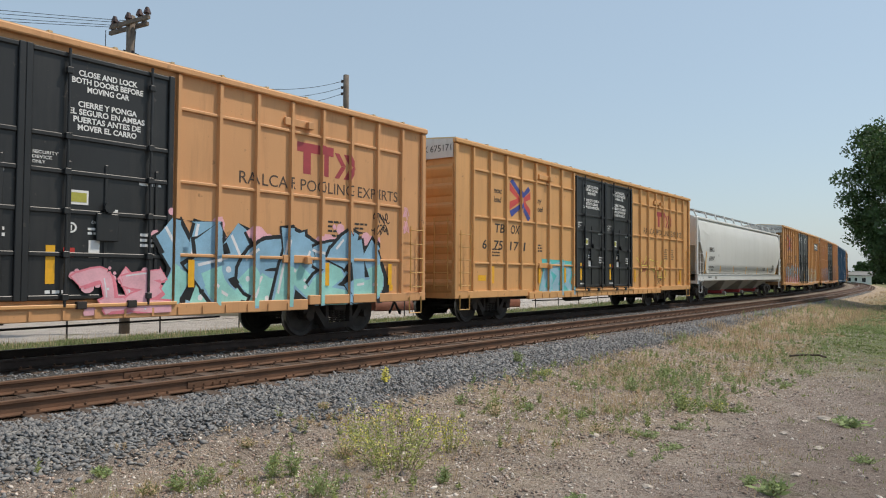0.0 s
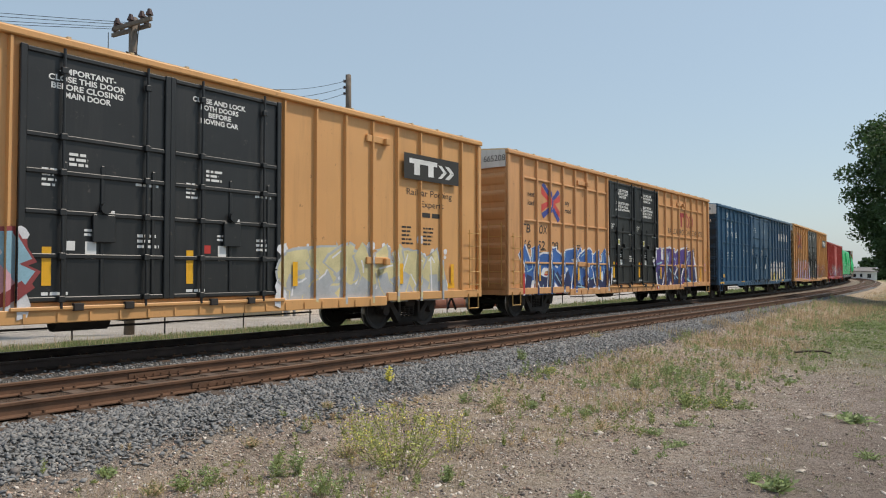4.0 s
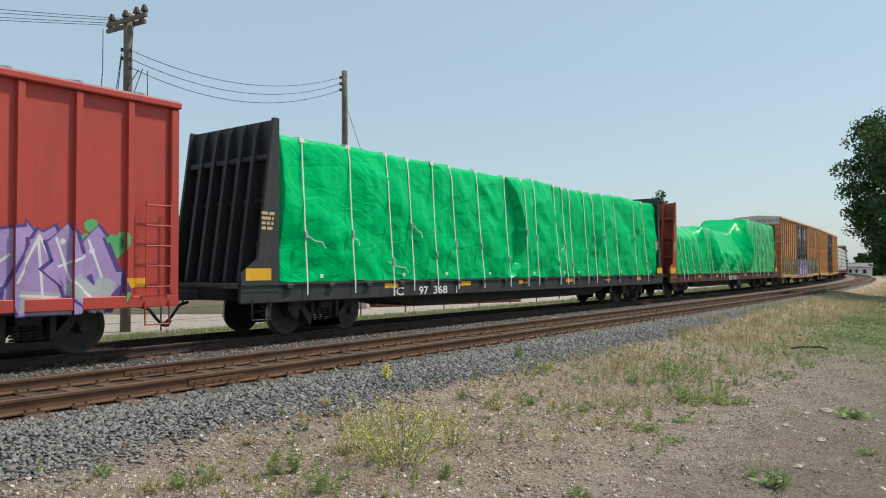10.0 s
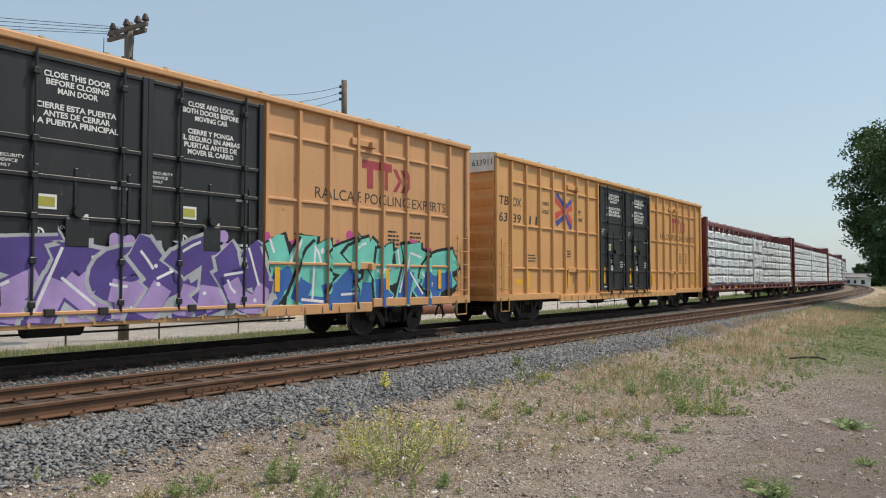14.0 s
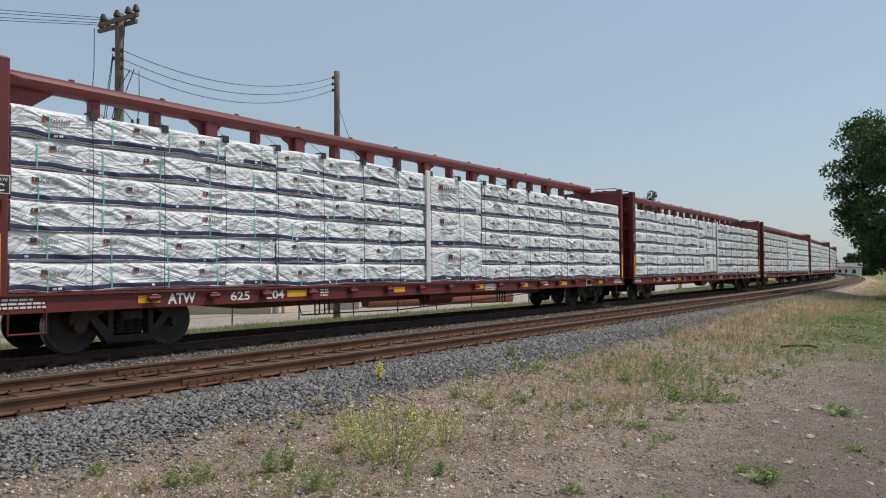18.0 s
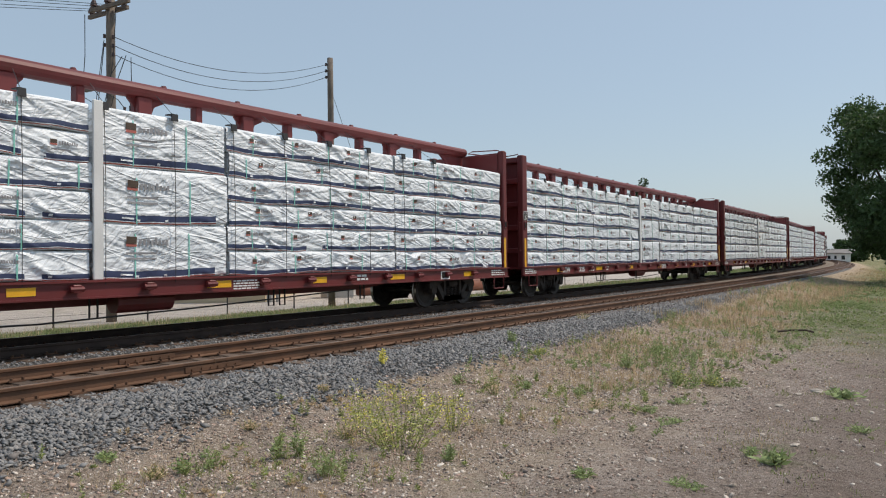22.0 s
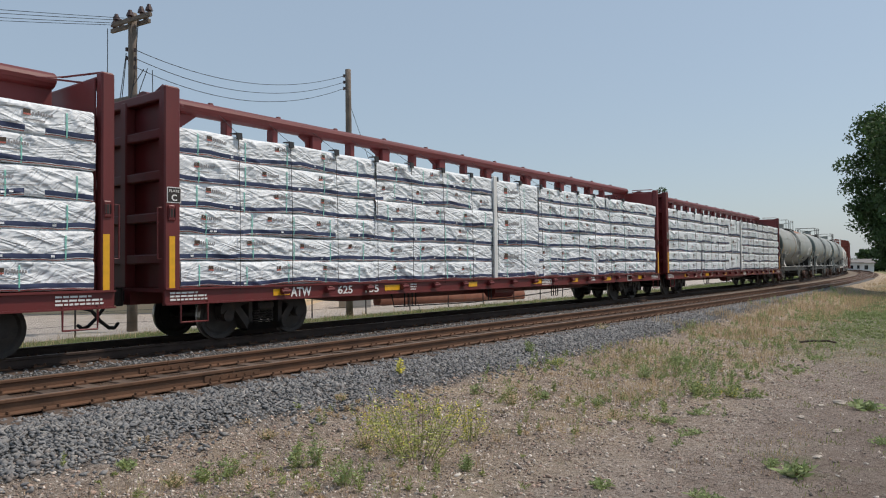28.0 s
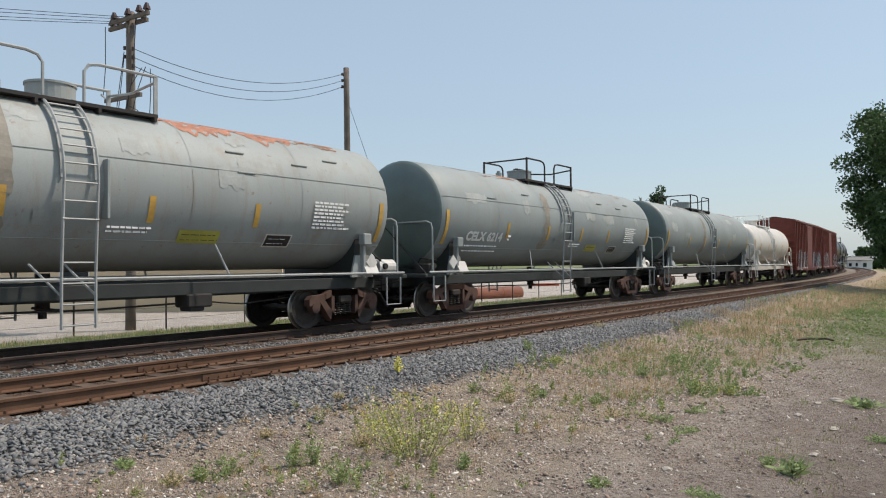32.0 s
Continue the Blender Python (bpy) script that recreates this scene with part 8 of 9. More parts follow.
    letter(car, Face(-1.43), "PLATE", -half + 0.08, 2.73, 0.045, M["white"], 0.20)
    letter(car, Face(-1.43), "C", -half + 0.125, 2.58, 0.11, M["white"], 0.11, bold=0.03)
    return car


NUMBERS = [("625", "118"), ("625", "204"), ("625", "409"), ("625", "271"), ("325", "390"), ("625", "354"), ("625", "245"), ("625", "135"), ("625", "169")]
first_beam = centre_beam()
beams = [first_beam] + [copy_thing(first_beam, pose(0, 0, 0)) for s in CB_LEFT[1:]]
for i, s in enumerate(CB_LEFT):
    c = s + CBL / 2
    car = starts(beams[i], c)
    gear(car, CBL / 2, CBL / 2 - 2.47)
    shift = {1: 0.12, 8: -0.32}.get(i, 0.0)
    letter(car, Face(-1.424), "ATW", -8.95 + shift, 0.79, 0.19, M["white"], 0.57, bold=0.03)
    letter(car, Face(-1.424), NUMBERS[i][0], -7.60 + shift, 0.80, 0.17, M["white"], 0.46, bold=0.02)
    letter(car, Face(-1.424), NUMBERS[i][1], -6.72 + shift, 0.80, 0.17, M["white"], 0.46, bold=0.02)
    ld = starts(empty("lumber_load", "stacked lumber packs in white wrapping with printed navy bands", "lumber load", "lumber loads"), c)
    rs = random.Random(200 + i)
    turned = i in (2, 8)
    for x, kind, pool, L in STACKS:
        x = -x - L if turned else x
        n = 3 if kind else 6
        for k in range(n):
            z = 1.035 + k * (LAYER if not kind else 2 * LAYER)
            part("pack", rs.choice(pool), None, ld, at=pose(x + rs.uniform(-0.03, 0.03), -0.80 + rs.uniform(-0.015, 0.015), z, 0, 0, 0))
            part("pack", BACK[L], None, ld, at=pose(x + L, 0.80, z, 0, 0, 180))
    part("edge_board", MB().cbox(*((1.10, 1.27) if turned else (-1.27, -1.10)), -1.43, -1.38, 1.04, 4.0, 0.01), M["strap"], ld)
    for k in range(15):
        x = -10.2 + 1.28 * k * 1.02
        part("tie_cable", MB().tube([(x + 0.35, -0.28, 4.54), (x, -1.38, 3.96), (x, -1.43, 2.6), (x - 0.02, -1.45, 0.95)], 0.006, 4), M["wire"], ld)
        part("corner_guard", MB().prism([(-1.43, 3.86), (-1.40, 3.86), (-1.38, 3.97), (-1.2, 3.98), (-1.2, 4.0), (-1.42, 3.99)], "x", x - 0.06, x + 0.06), M["wire"], ld)


# ---- tank cars ----
def tank_car(s0, s1, tone, end_tone, label, text, radius=1.48, cz=2.80, sill=None, dome_x=-0.4, ladder_x=-0.3, rails=(-1.8, 1.35), rusty=True, body=None, rail_tone=None, hand=None):
    half = (s1 - s0) / 2
    car = starts(empty("tank_car", label, "tank car", "freight train"), (s0 + s1) / 2)
    a = half - 0.72 if body is None else body
    prof = [(-a - 0.42, 0.0), (-a - 0.40, 0.35), (-a - 0.33, 0.75), (-a - 0.2, 1.15), (-a - 0.06, 1.38), (-a, 1.46)]
    n = 40
    xs = [p[0] for p in prof] + list(np.linspace(-a + 0.4, a - 0.4, 8)) + [-p[0] for p in prof[::-1]]
    rr = [max(0.01, p[1]) for p in prof] + [1.48] * 8 + [max(0.01, p[1]) for p in prof[::-1]]
    k = radius / 1.48
    mb = MB().loft([[(x, r * k * math.cos(2 * math.pi * i / n), cz + r * k * math.sin(2 * math.pi * i / n)) for i in range(n)] for x, r in zip(xs, rr)])
    # first head takes end_tone; on the grey cars that colour holds its shade
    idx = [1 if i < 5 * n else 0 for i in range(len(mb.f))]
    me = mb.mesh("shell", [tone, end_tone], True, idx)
    fix_normals(me)
    shell = part("shell", me, None, car)
    for x in (-a * 0.62, -a * 0.25, a * 0.25, a * 0.62):
        part("weld_band", MB().loft([[(x + d, (radius + 0.006) * math.cos(2 * math.pi * i / n), cz + (radius + 0.006) * math.sin(2 * math.pi * i / n)) for i in range(n)] for d in (-0.012, 0.012)], caps=False), tone, shell, smooth=True)
    st = sill or M["tanksill"]
    part("centre_sill", MB().cbox(-half, half, -0.35, 0.35, 0.80, 1.14, 0.02), st, car)
    rt = rail_tone or M["railgrey"]
    for sd in (-1, 1):
        y = sd * 1.47
        part("side_rail", MB().tube([(-half + 0.15, y, 1.2), (half - 0.15, y, 1.2)], 0.028, 6), rt, car)
        part("side_channel", MB().cbox(-half + 0.9, half - 0.9, min(sd * 0.9, sd * 1.0), max(sd * 0.9, sd * 1.0), 0.86, 1.1, 0.01), st, car)
        for x in (-a * 0.36, a * 0.36):
            part("side_strut", MB().tube([(x, y, 1.2), (x - 0.2 * (1 if x > 0 else -1), sd * radius * 0.86, cz - radius * 0.5 - 0.25)], 0.022, 5), rt, car)
        x = ladder_x
        ld = MB()
        for e in (-0.27, 0.27):
            pts = [(x + e, y - sd * -0.02, 0.42), (x + e, y + sd * 0.02, 1.25)] + [(x + e, sd * (radius + 0.10) * math.cos(t), cz + (radius + 0.10) * math.sin(t)) for t in np.linspace(-0.15, 1.12, 9)]
            ld.tube(pts, 0.026, 5)
            back_ = [(x + e, sd * (radius + 0.012) * math.cos(t), cz + (radius + 0.012) * math.sin(t)) for t in np.linspace(0.0, 1.1, 8)]
            ld.tube(back_, 0.03, 4)
        for q in range(13):
            if q < 4:
                p0 = (y + sd * 0.02, 0.48 + 0.33 * q)
            else:
                t2 = -0.42 + (q - 4) * 0.19
                p0 = (sd * (radius + 0.10) * math.cos(max(t2, -0.15)), cz + (radius + 0.10) * math.sin(t2))
            ld.tube([(x - 0.29, p0[0], p0[1]), (x + 0.29, p0[0], p0[1])], 0.016, 5)
        part("ladder", ld, rt, car)
        for e in (-1, 1):
            part("ladder_brace", MB().tube([(x + e * 0.27, y, 0.95), (x + e * 0.27 - 0.3, sd * 1.05, 1.45)], 0.02, 5), rt, car)
        part("ladder_guard", MB().cbox(x + 0.42, x + 0.47, min(sd * (radius - 0.1), sd * (radius + 0.10)), max(sd * (radius - 0.1), sd * (radius + 0.10)), cz - 0.62, cz + 0.36, 0.01), tone, car)
    for e in (-1, 1):
        xs_ = e * (a - 0.75)
        ring = [(sd_y, z) for sd_y, z in [((radius + 0.01) * math.sin(t), cz - (radius + 0.01) * math.cos(t)) for t in np.linspace(-1.0, 1.0, 15)]]
        sad = [(-1.2, 1.1)] + ring + [(1.2, 1.1)]
        part("saddle", MB().prism(sad, "x", xs_ - 0.16, xs_ + 0.16), st, car)
        part("saddle_plate", MB().prism([(xs_ - 0.36, 1.12), (xs_ + 0.36, 1.12), (xs_ + 0.22, 1.62), (xs_ - 0.22, 1.62)], "y", -1.33, -1.28), tone, car)
        part("placard_holder", MB().prism([(-1.50, 1.20), (-1.48, 1.18), (-1.34, 1.46), (-1.36, 1.48)], "x", xs_ - 0.02, xs_ + 0.40), M["endwhite"] if text else tone, car)
        part("saddle_web", MB().cbox(xs_ - 0.05, xs_ + 0.05, -1.42, -1.3, 1.12, 1.95, 0.01), tone, car)
        part("saddle_box", MB().cbox(xs_ - 0.13, xs_ + 0.13, -1.52, -1.34, 1.86, 2.12, 0.02), tone, car)
        part("end_platform", MB().cbox(min(e * half, e * (half - 0.9)), max(e * half, e * (half - 0.9)), -1.45, 1.45, 1.06, 1.16, 0.02), st, car)
        hr = MB()
        g = e * (half - 0.34)
        hr.tube([(g, -1.42, 1.16), (g, -1.42, 2.32), (g, -1.38, 2.46), (g, -1.24, 2.52), (g, 0.0, 2.52), (g, 1.24, 2.52), (g, 1.38, 2.46), (g, 1.42, 2.32), (g, 1.42, 1.16)], 0.026, 6)
        hr.tube([(g, -0.1, 1.16), (g, -0.1, 2.52)], 0.022, 5)
        part("end_rail", hr, rt if not rusty else tone, car)
        part("step", MB().tube([(e * (half - 0.8), -1.48, 1.1), (e * (half - 0.8), -1.48, 0.45), (e * (half - 0.3), -1.48, 0.45), (e * (half - 0.3), -1.48, 1.1)], 0.022, 5), rt, car)
        part("end_brace", MB().tube([(g, -1.2, 1.16), (g, 0.3, 2.5)], 0.02, 5), M["under"], car)
        part("brake_gear", MB().cbox(min(e * (half - 0.75), e * (half - 0.45)), max(e * (half - 0.75), e * (half - 0.45)), -1.2, -0.75, 1.16, 1.42, 0.03).cyl((e * (half - 0.6), -1.3, 1.36), (e * (half - 0.6), -0.7, 1.36), 0.07, 8).tube([(e * (half - 0.75), -1.25, 1.5), (e * (half - 0.5), -0.9, 1.58), (e * (half - 0.7), -0.6, 1.4)], 0.025, 5), M["under"], car)
        if text and e > 0:
            part("valve_cover", MB().cyl((half - 0.75, -1.05, 1.34), (half - 0.15, -1.05, 1.34), 0.19, 14), M["endwhite"], car)
        if text:
            pb = Vector((xs_ + 0.22 * e, -1.42, 1.46))
            part("hazard_placard", MB().prism([(pb.x - 0.19, pb.z), (pb.x, pb.z - 0.19), (pb.x + 0.19, pb.z), (pb.x, pb.z + 0.19)], "y", pb.y - 0.012, pb.y), M["endwhite"], car, "white diamond hazard placard")
    part("brake_rigging", MB().cbox(1.9, 2.45, -1.05, -0.6, 0.62, 0.88, 0.03).cbox(1.98, 2.3, -1.0, -0.65, 0.55, 0.64, 0.02).tube([(-a + 2.5, -0.55, 0.74), (0.3, -0.6, 0.66), (1.9, -0.7, 0.70)], 0.02, 5).tube([(2.4, -0.75, 0.72), (3.4, -0.65, 0.62), (a - 2.3, -0.6, 0.7)], 0.016, 5), M["under"], car)
    part("outlet_valve", MB().cyl((ladder_x + 0.1, 0, 1.3), (ladder_x + 0.1, 0, 0.66), 0.12, 12).cyl((ladder_x + 0.1, 0, 0.66), (ladder_x + 0.1, 0, 0.52), 0.07, 10).tube([(ladder_x - 0.12, -0.1, 0.72), (ladder_x + 0.34, -0.1, 0.66)], 0.022, 5), M["under"], car)
    # walkway, railings and dome on top
    zt = cz + radius
    d, (r0, r1) = dome_x, rails
    plat = MB()
    for y in (-0.85, -0.75, -0.65, -0.55, 0.55, 0.65, 0.75, 0.85):
        plat.box(r0 - 0.2, r1 + 0.02, y - 0.045, y + 0.045, zt - 0.16, zt - 0.10)
    for x in np.linspace(r0, r1 - 0.05, 4):
        plat.box(x, x + 0.05, -0.9, 0.9, zt - 0.24, zt - 0.16)
    part("walkway", plat, M["under"] if rail_tone is None else rt, car)
    dome = part("manway_dome", MB().cyl((d, 0, zt - 0.12), (d, 0, zt + 0.27), 0.40, 24), tone, car)
    part("dome_lid", MB().cyl((d, 0, zt + 0.27), (d, 0, zt + 0.31), 0.42, 24), tone, dome)
    part("valve", MB().cyl((d - 1.3, 0, zt - 0.05), (d - 1.3, 0, zt + 0.14), 0.10, 12).cyl((d - 1.3, 0, zt + 0.14), (d - 1.3, 0, zt + 0.2), 0.06, 10), tone, car)
    gap0, gap1, hm = ladder_x - 0.27, ladder_x + 0.40, hand or rt
    for sd in (-1, 1):
        y = sd * 0.84
        for x in (r0, r1):
            part("rail_post", MB().box(x - 0.035, x + 0.035, y - 0.02, y + 0.02, zt - 0.36, zt + 0.62), hm, car)
        for x0_, x1_, k_ in ((r0, gap0, 1), (r1, gap1, -1)):
            part("hand_rail", MB().tube([(x0_, y, zt + 0.60), (x1_ - 0.26 * k_, y, zt + 0.60), (x1_ - 0.08 * k_, y, zt + 0.56), (x1_, y, zt + 0.44), (x1_, y, zt - 0.14)], 0.028, 6), hm, car)
    for x in (r0, r1):
        part("cross_rail", MB().tube([(x, -0.84, zt + 0.58), (x, 0.84, zt + 0.58)] if x == r0 else [(x, -0.84, zt + 0.5), (x, 0.0, zt + 0.42), (x, 0.84, zt + 0.5)], 0.026, 6), hm, car)
    gear(car, half, half - 1.8, rusty=True)

    def skin(z):
        return Face(-math.sqrt(max(0.01, (radius + 0.004) ** 2 - (z - cz) ** 2)))
    ink = M["white"]

    def strip(x, z0, z1, w, m, nm="reflector"):
        part(nm, MB().grid(lambda u, v: (x + w * u, skin(v).wall - 0.006, v), [0, 1], list(np.linspace(z0, z1, 6))), m, car, fix=False)

    def wrapped(body_, x, z, height, m, width):
        mb_ = MB()
        kk = height / 0.72
        tris_ = text_tris(body_, 0.045)
        ends_ = [p[0] for t in tris_ for p in t]
        kx = width / (max(ends_) - min(ends_))
        for t in tris_:
            mb_.add([(x + (p[0] - min(ends_)) * kx, skin(z + p[1] * kk).wall - 0.008, z + p[1] * kk) for p in t], [[0, 1, 2]])
        part("lettering", mb_, m, car, fix=False)

    def sheet(x0_, x1_, z0_, z1_, m, nm, lift=0.012):
        return part(nm, MB().grid(lambda u, v: (u, skin(v).wall - lift, v), [x0_, x1_], list(np.linspace(z0_, z1_, 5))), m, car, fix=False)

    def rows_(x, z, w, n_, pitch, h_, m, sd_):
        for r in range(n_):
            bars(car, Face(skin(z - pitch * r).wall - 0.018), x, z - pitch * r, w, 1, 0.1, h_, m, sd_ + r)
    if text:
        wrapped(text, -a + 1.25, 2.07, 0.24, ink, 1.85)
        rows_(-a + 1.35, 1.90, 1.95, 2, 0.14, 0.05, ink, 141)
        rows_(0.22, 2.05, 0.9, 2, 0.07, 0.035, ink, 147)
        sheet(1.58, 2.45, 1.83, 2.06, paint("notice_yellow", (0.42, 0.40, 0.07)), "notice")
        rows_(1.64, 1.97, 0.8, 2, 0.09, 0.045, M["ink"], 151)
        sheet(3.54, 4.23, 1.78, 2.04, M["endwhite"], "notice")
        sheet(3.57, 4.20, 1.805, 2.015, M["ink"], "notice", 0.016)
        rows_(3.63, 1.94, 0.5, 2, 0.09, 0.04, ink, 155)
        rows_(4.68, 2.72, 1.2, 8, 0.076, 0.042, ink, 161)
        rows_(-a + 3.4, 2.2, 0.16, 2, 0.1, 0.06, ink, 171)
        end_ = MB()
        tr_ = text_tris(text, 0.02)
        far_ = max(p[0] for t in tr_ for p in t)
        for t in tr_:
            end_.add([(-a - 0.43, 0.15 + (far_ - p[0]) * 0.26, 2.95 + p[1] * 0.26) for p in t], [[0, 1, 2]])
        part("end_lettering", end_, ink, car, fix=False)
        sheet(-0.98, -0.72, 2.06, 2.30, tone, "cover_plate", 0.03)
        for x, z in ((2.6, 3.6), (2.75, 3.2), (4.2, 3.5), (-5.0, 3.3), (-2.9, 3.55), (5.2, 3.7)):
            part("bracket", MB().cbox(x, x + 0.42, skin(z).wall - 0.02, skin(z).wall + 0.02, z, z + 0.03, 0.006), tone, shell)
        for z in (3.22, 1.86):
            part("weld_seam", MB().tube([(-a, skin(z).wall, z), (a, skin(z).wall, z)], 0.007, 4), tone, shell)
    if text and rusty and rail_tone is None and hand is None:
        part("rust_stain", MB().grid(lambda u, v: (1.5 + 3.9 * u, -(radius + 0.005) * math.cos(v + (1 - (v - 0.9) / 0.5) * 0.35 * (noise.noise((u * 9, 1.5, 0)) + 0.45 * noise.noise((u * 30, v * 3, 2)) + 0.9 * u)), cz + (radius + 0.005) * math.sin(v + (1 - (v - 0.9) / 0.5) * 0.35 * (noise.noise((u * 9, 1.5, 0)) + 0.45 * noise.noise((u * 30, v * 3, 2)) + 0.9 * u))), list(np.linspace(0, 1, 60)), [0.9, 1.05, 1.2, 1.4]), M["rustred"], car, "orange rust along the crown", fix=False)
        for q, (x, z0_, z1_, w) in enumerate(((-2.45, 3.1, 3.72, 0.5), (-1.6, 2.5, 3.9, 0.3), (-5.2, 3.5, 3.95, 0.4))):
            part("worn_paint", MB().grid(lambda u, v: (x + w * u + 0.08 * noise.noise((v * 4, q, u)), skin(v + 0.06 * noise.noise((u * 3, q, 5))).wall - 0.006, v + 0.06 * noise.noise((u * 3, q, 5))), list(np.linspace(0, 1, 6)), list(np.linspace(z0_, z1_, 9))), M["rustpale"] if q % 2 else M["tankworn"], car, fix=False)
    for x in (-4.0, -1.5, 0.9, 3.15):
        strip(x, 2.16, 2.62, 0.12, M["faded"])
    strip(-a + 0.18, 1.95, 2.85, 0.13, M["faded"])
    strip(a - 0.3, 1.95, 2.85, 0.13, M["faded"])
    if rusty:
        rs = random.Random(int(s0))
        for q in range(16):
            x = rs.uniform(-a + 0.6, a - 1.2)
            w, t0, t1 = rs.uniform(0.2, 1.3), rs.uniform(1.02, 1.25), rs.uniform(1.3, 1.6)
            m = MB().grid(lambda u, v: (x + w * u + 0.15 * noise.noise((u * 4, v * 9, q)), -(radius + 0.004) * math.cos(v - (0.16 * abs(noise.noise((u * 3, q, 1))) if v == t0 else 0)), cz + (radius + 0.004) * math.sin(v - (0.16 * abs(noise.noise((u * 3, q, 1))) if v == t0 else 0))), list(np.linspace(0, 1, 12)), [t0, (t0 + t1) / 2, t1])
            part("rust_stain", m, M["rust"] if q % 3 else M["rustpale"], car, fix=False)
        for q in range(6):
            x, w, t0, hh = rs.uniform(-a + 0.4, a - 1.5), rs.uniform(0.3, 1.0), rs.uniform(-0.2, 0.95), rs.uniform(0.12, 0.35)
            ragged = lambda u, v: (x + w * u + 0.14 * noise.noise((v * 4, q, 3)), t0 + hh * v + 0.12 * noise.noise((u * 4, q, v * 2)))
            m = MB().grid(lambda u, v: (ragged(u, v)[0], -(radius + 0.0035) * math.cos(ragged(u, v)[1]), cz + (radius + 0.0035) * math.sin(ragged(u, v)[1])), list(np.linspace(0, 1, 10)), list(np.linspace(0, 1, 5)))
            part("worn_paint", m, M["tankworn"], car, fix=False)
        for x, wd_, mm in ((ladder_x - 1.25, 0.25, "rustpale"),):
            m = MB().grid(lambda u, v: (x + wd_ * u * (0.3 + 1.4 * abs(noise.noise((v * 4, x, 0)))) + 0.1 * v, -(radius + 0.004) * math.cos(v), cz + (radius + 0.004) * math.sin(v)), [-1, 1], list(np.linspace(-0.7, 0.65, 18)))
            part("rust_stain", m, M[mm], car, fix=False)
    return car


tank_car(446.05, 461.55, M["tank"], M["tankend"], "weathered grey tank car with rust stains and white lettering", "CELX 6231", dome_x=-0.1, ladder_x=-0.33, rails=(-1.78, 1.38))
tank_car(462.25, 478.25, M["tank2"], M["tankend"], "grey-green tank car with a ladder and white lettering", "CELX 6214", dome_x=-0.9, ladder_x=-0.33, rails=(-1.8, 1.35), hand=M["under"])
tank_car(478.9, 494.9, M["tank2"], M["tankend"], "grey tank car with a shade-coloured left end and white lettering", "", dome_x=-0.6, ladder_x=-0.33, rails=(-1.8, 1.35), hand=M["under"])
tank_car(495.5, 508.6, M["tankwhite"], M["tankwhite"], "short dirty white tank car with white railings", "", radius=1.36, cz=2.62, sill=M["tankwhite"], rusty=False, rail_tone=M["white"])
red_car(509.5, 525.0, 4.75, M["brown"], "dark brown box car with pale graffiti along its foot", False, 300)
red_car(526.2, 541.6, 4.70, M["brown"], "dark brown box car with pale graffiti along its foot", False, 310)
tank_car(542.6, 558.0, M["tankblack"], M["tankblack"], "black tank car at the train's far end", "", rusty=False, sill=M["under"])
tank_car(558.8, 574.0, M["tankblack"], M["tankblack"], "black tank car at the train's far end", "", rusty=False, sill=M["under"])


# ---- weeds at their places, and larger stones ----
WEEDS = [(4.06, 12.51, 0.42, 0.22, 'g'), (4.45, 12.16, 0.4, 0.2, 'g'), (3.68, 10.67, 0.32, 0.22, 'y'), (3.32, 12.12, 0.3, 0.14, 'g'), (4.11, 10.54, 0.2, 0.18, 'y'),
         (4.20, 13.58, 0.28, 0.2, 'g'), (6.87, 16.62, 0.3, 0.22, 'g'), (6.30, 13.03, 0.16, 0.14, 'g'), (2.05, 9.87, 0.16, 0.1, 'g'), (3.38, 13.65, 0.2, 0.2, 's'),
         (2.10, 9.13, 0.12, 0.22, 's'), (1.59, 13.80, 0.28, 0.12, 'b'), (6.62, 19.62, 0.35, 0.3, 'b'), (6.16, 17.45, 0.2, 0.25, 'g'), (0.44, 10.60, 0.22, 0.12, 'g'),
         (0.87, 9.94, 0.24, 0.15, 's'), (1.38, 10.32, 0.18, 0.15, 'g'), (-1.25, 6.92, 0.36, 0.1, 'g'), (-1.43, 6.89, 0.3, 0.1, 'g'), (-2.16, 6.43, 0.22, 0.12, 'g'),
         (-1.97, 6.55, 0.25, 0.12, 'g'), (-2.86, 6.55, 0.12, 0.12, 'g'), (-0.88, 6.35, 0.3, 0.22, 'b'), (-0.88, 7.72, 0.2, 0.2, 's'), (0.17, 6.86, 0.18, 0.09, 'g'),
         (-2.37, 6.28, 0.15, 0.15, 's'), (-0.51, 7.47, 0.25, 0.25, 's'), (-1.91, 7.76, 0.12, 0.12, 's'), (3.19, 6.74, 0.14, 0.17, 'r'), (3.09, 7.00, 0.1, 0.1, 'g'),
         (5.56, 9.66, 0.15, 0.3, 'r'), (4.75, 7.95, 0.12, 0.2, 'g'), (2.67, 8.77, 0.1, 0.18, 'g'), (3.20, 9.24, 0.12, 0.18, 'g'), (1.31, 6.27, 0.1, 0.1, 'g'),
         (2.12, 6.08, 0.08, 0.2, 'g'), (5.37, 13.48, 0.22, 0.2, 'g'), (4.33, 15.34, 0.22, 0.25, 's'), (10.56, 24.29, 0.4, 0.2, 'g'), (1.96, 13.02, 0.15, 0.2, 'y'),
         (3.77, 17.72, 0.2, 0.25, 's'), (7.63, 15.03, 0.08, 0.3, 'g'), (-1.35, 9.32, 0.14, 0.1, 's'), (2.75, 8.32, 0.06, 0.2, 'g')]
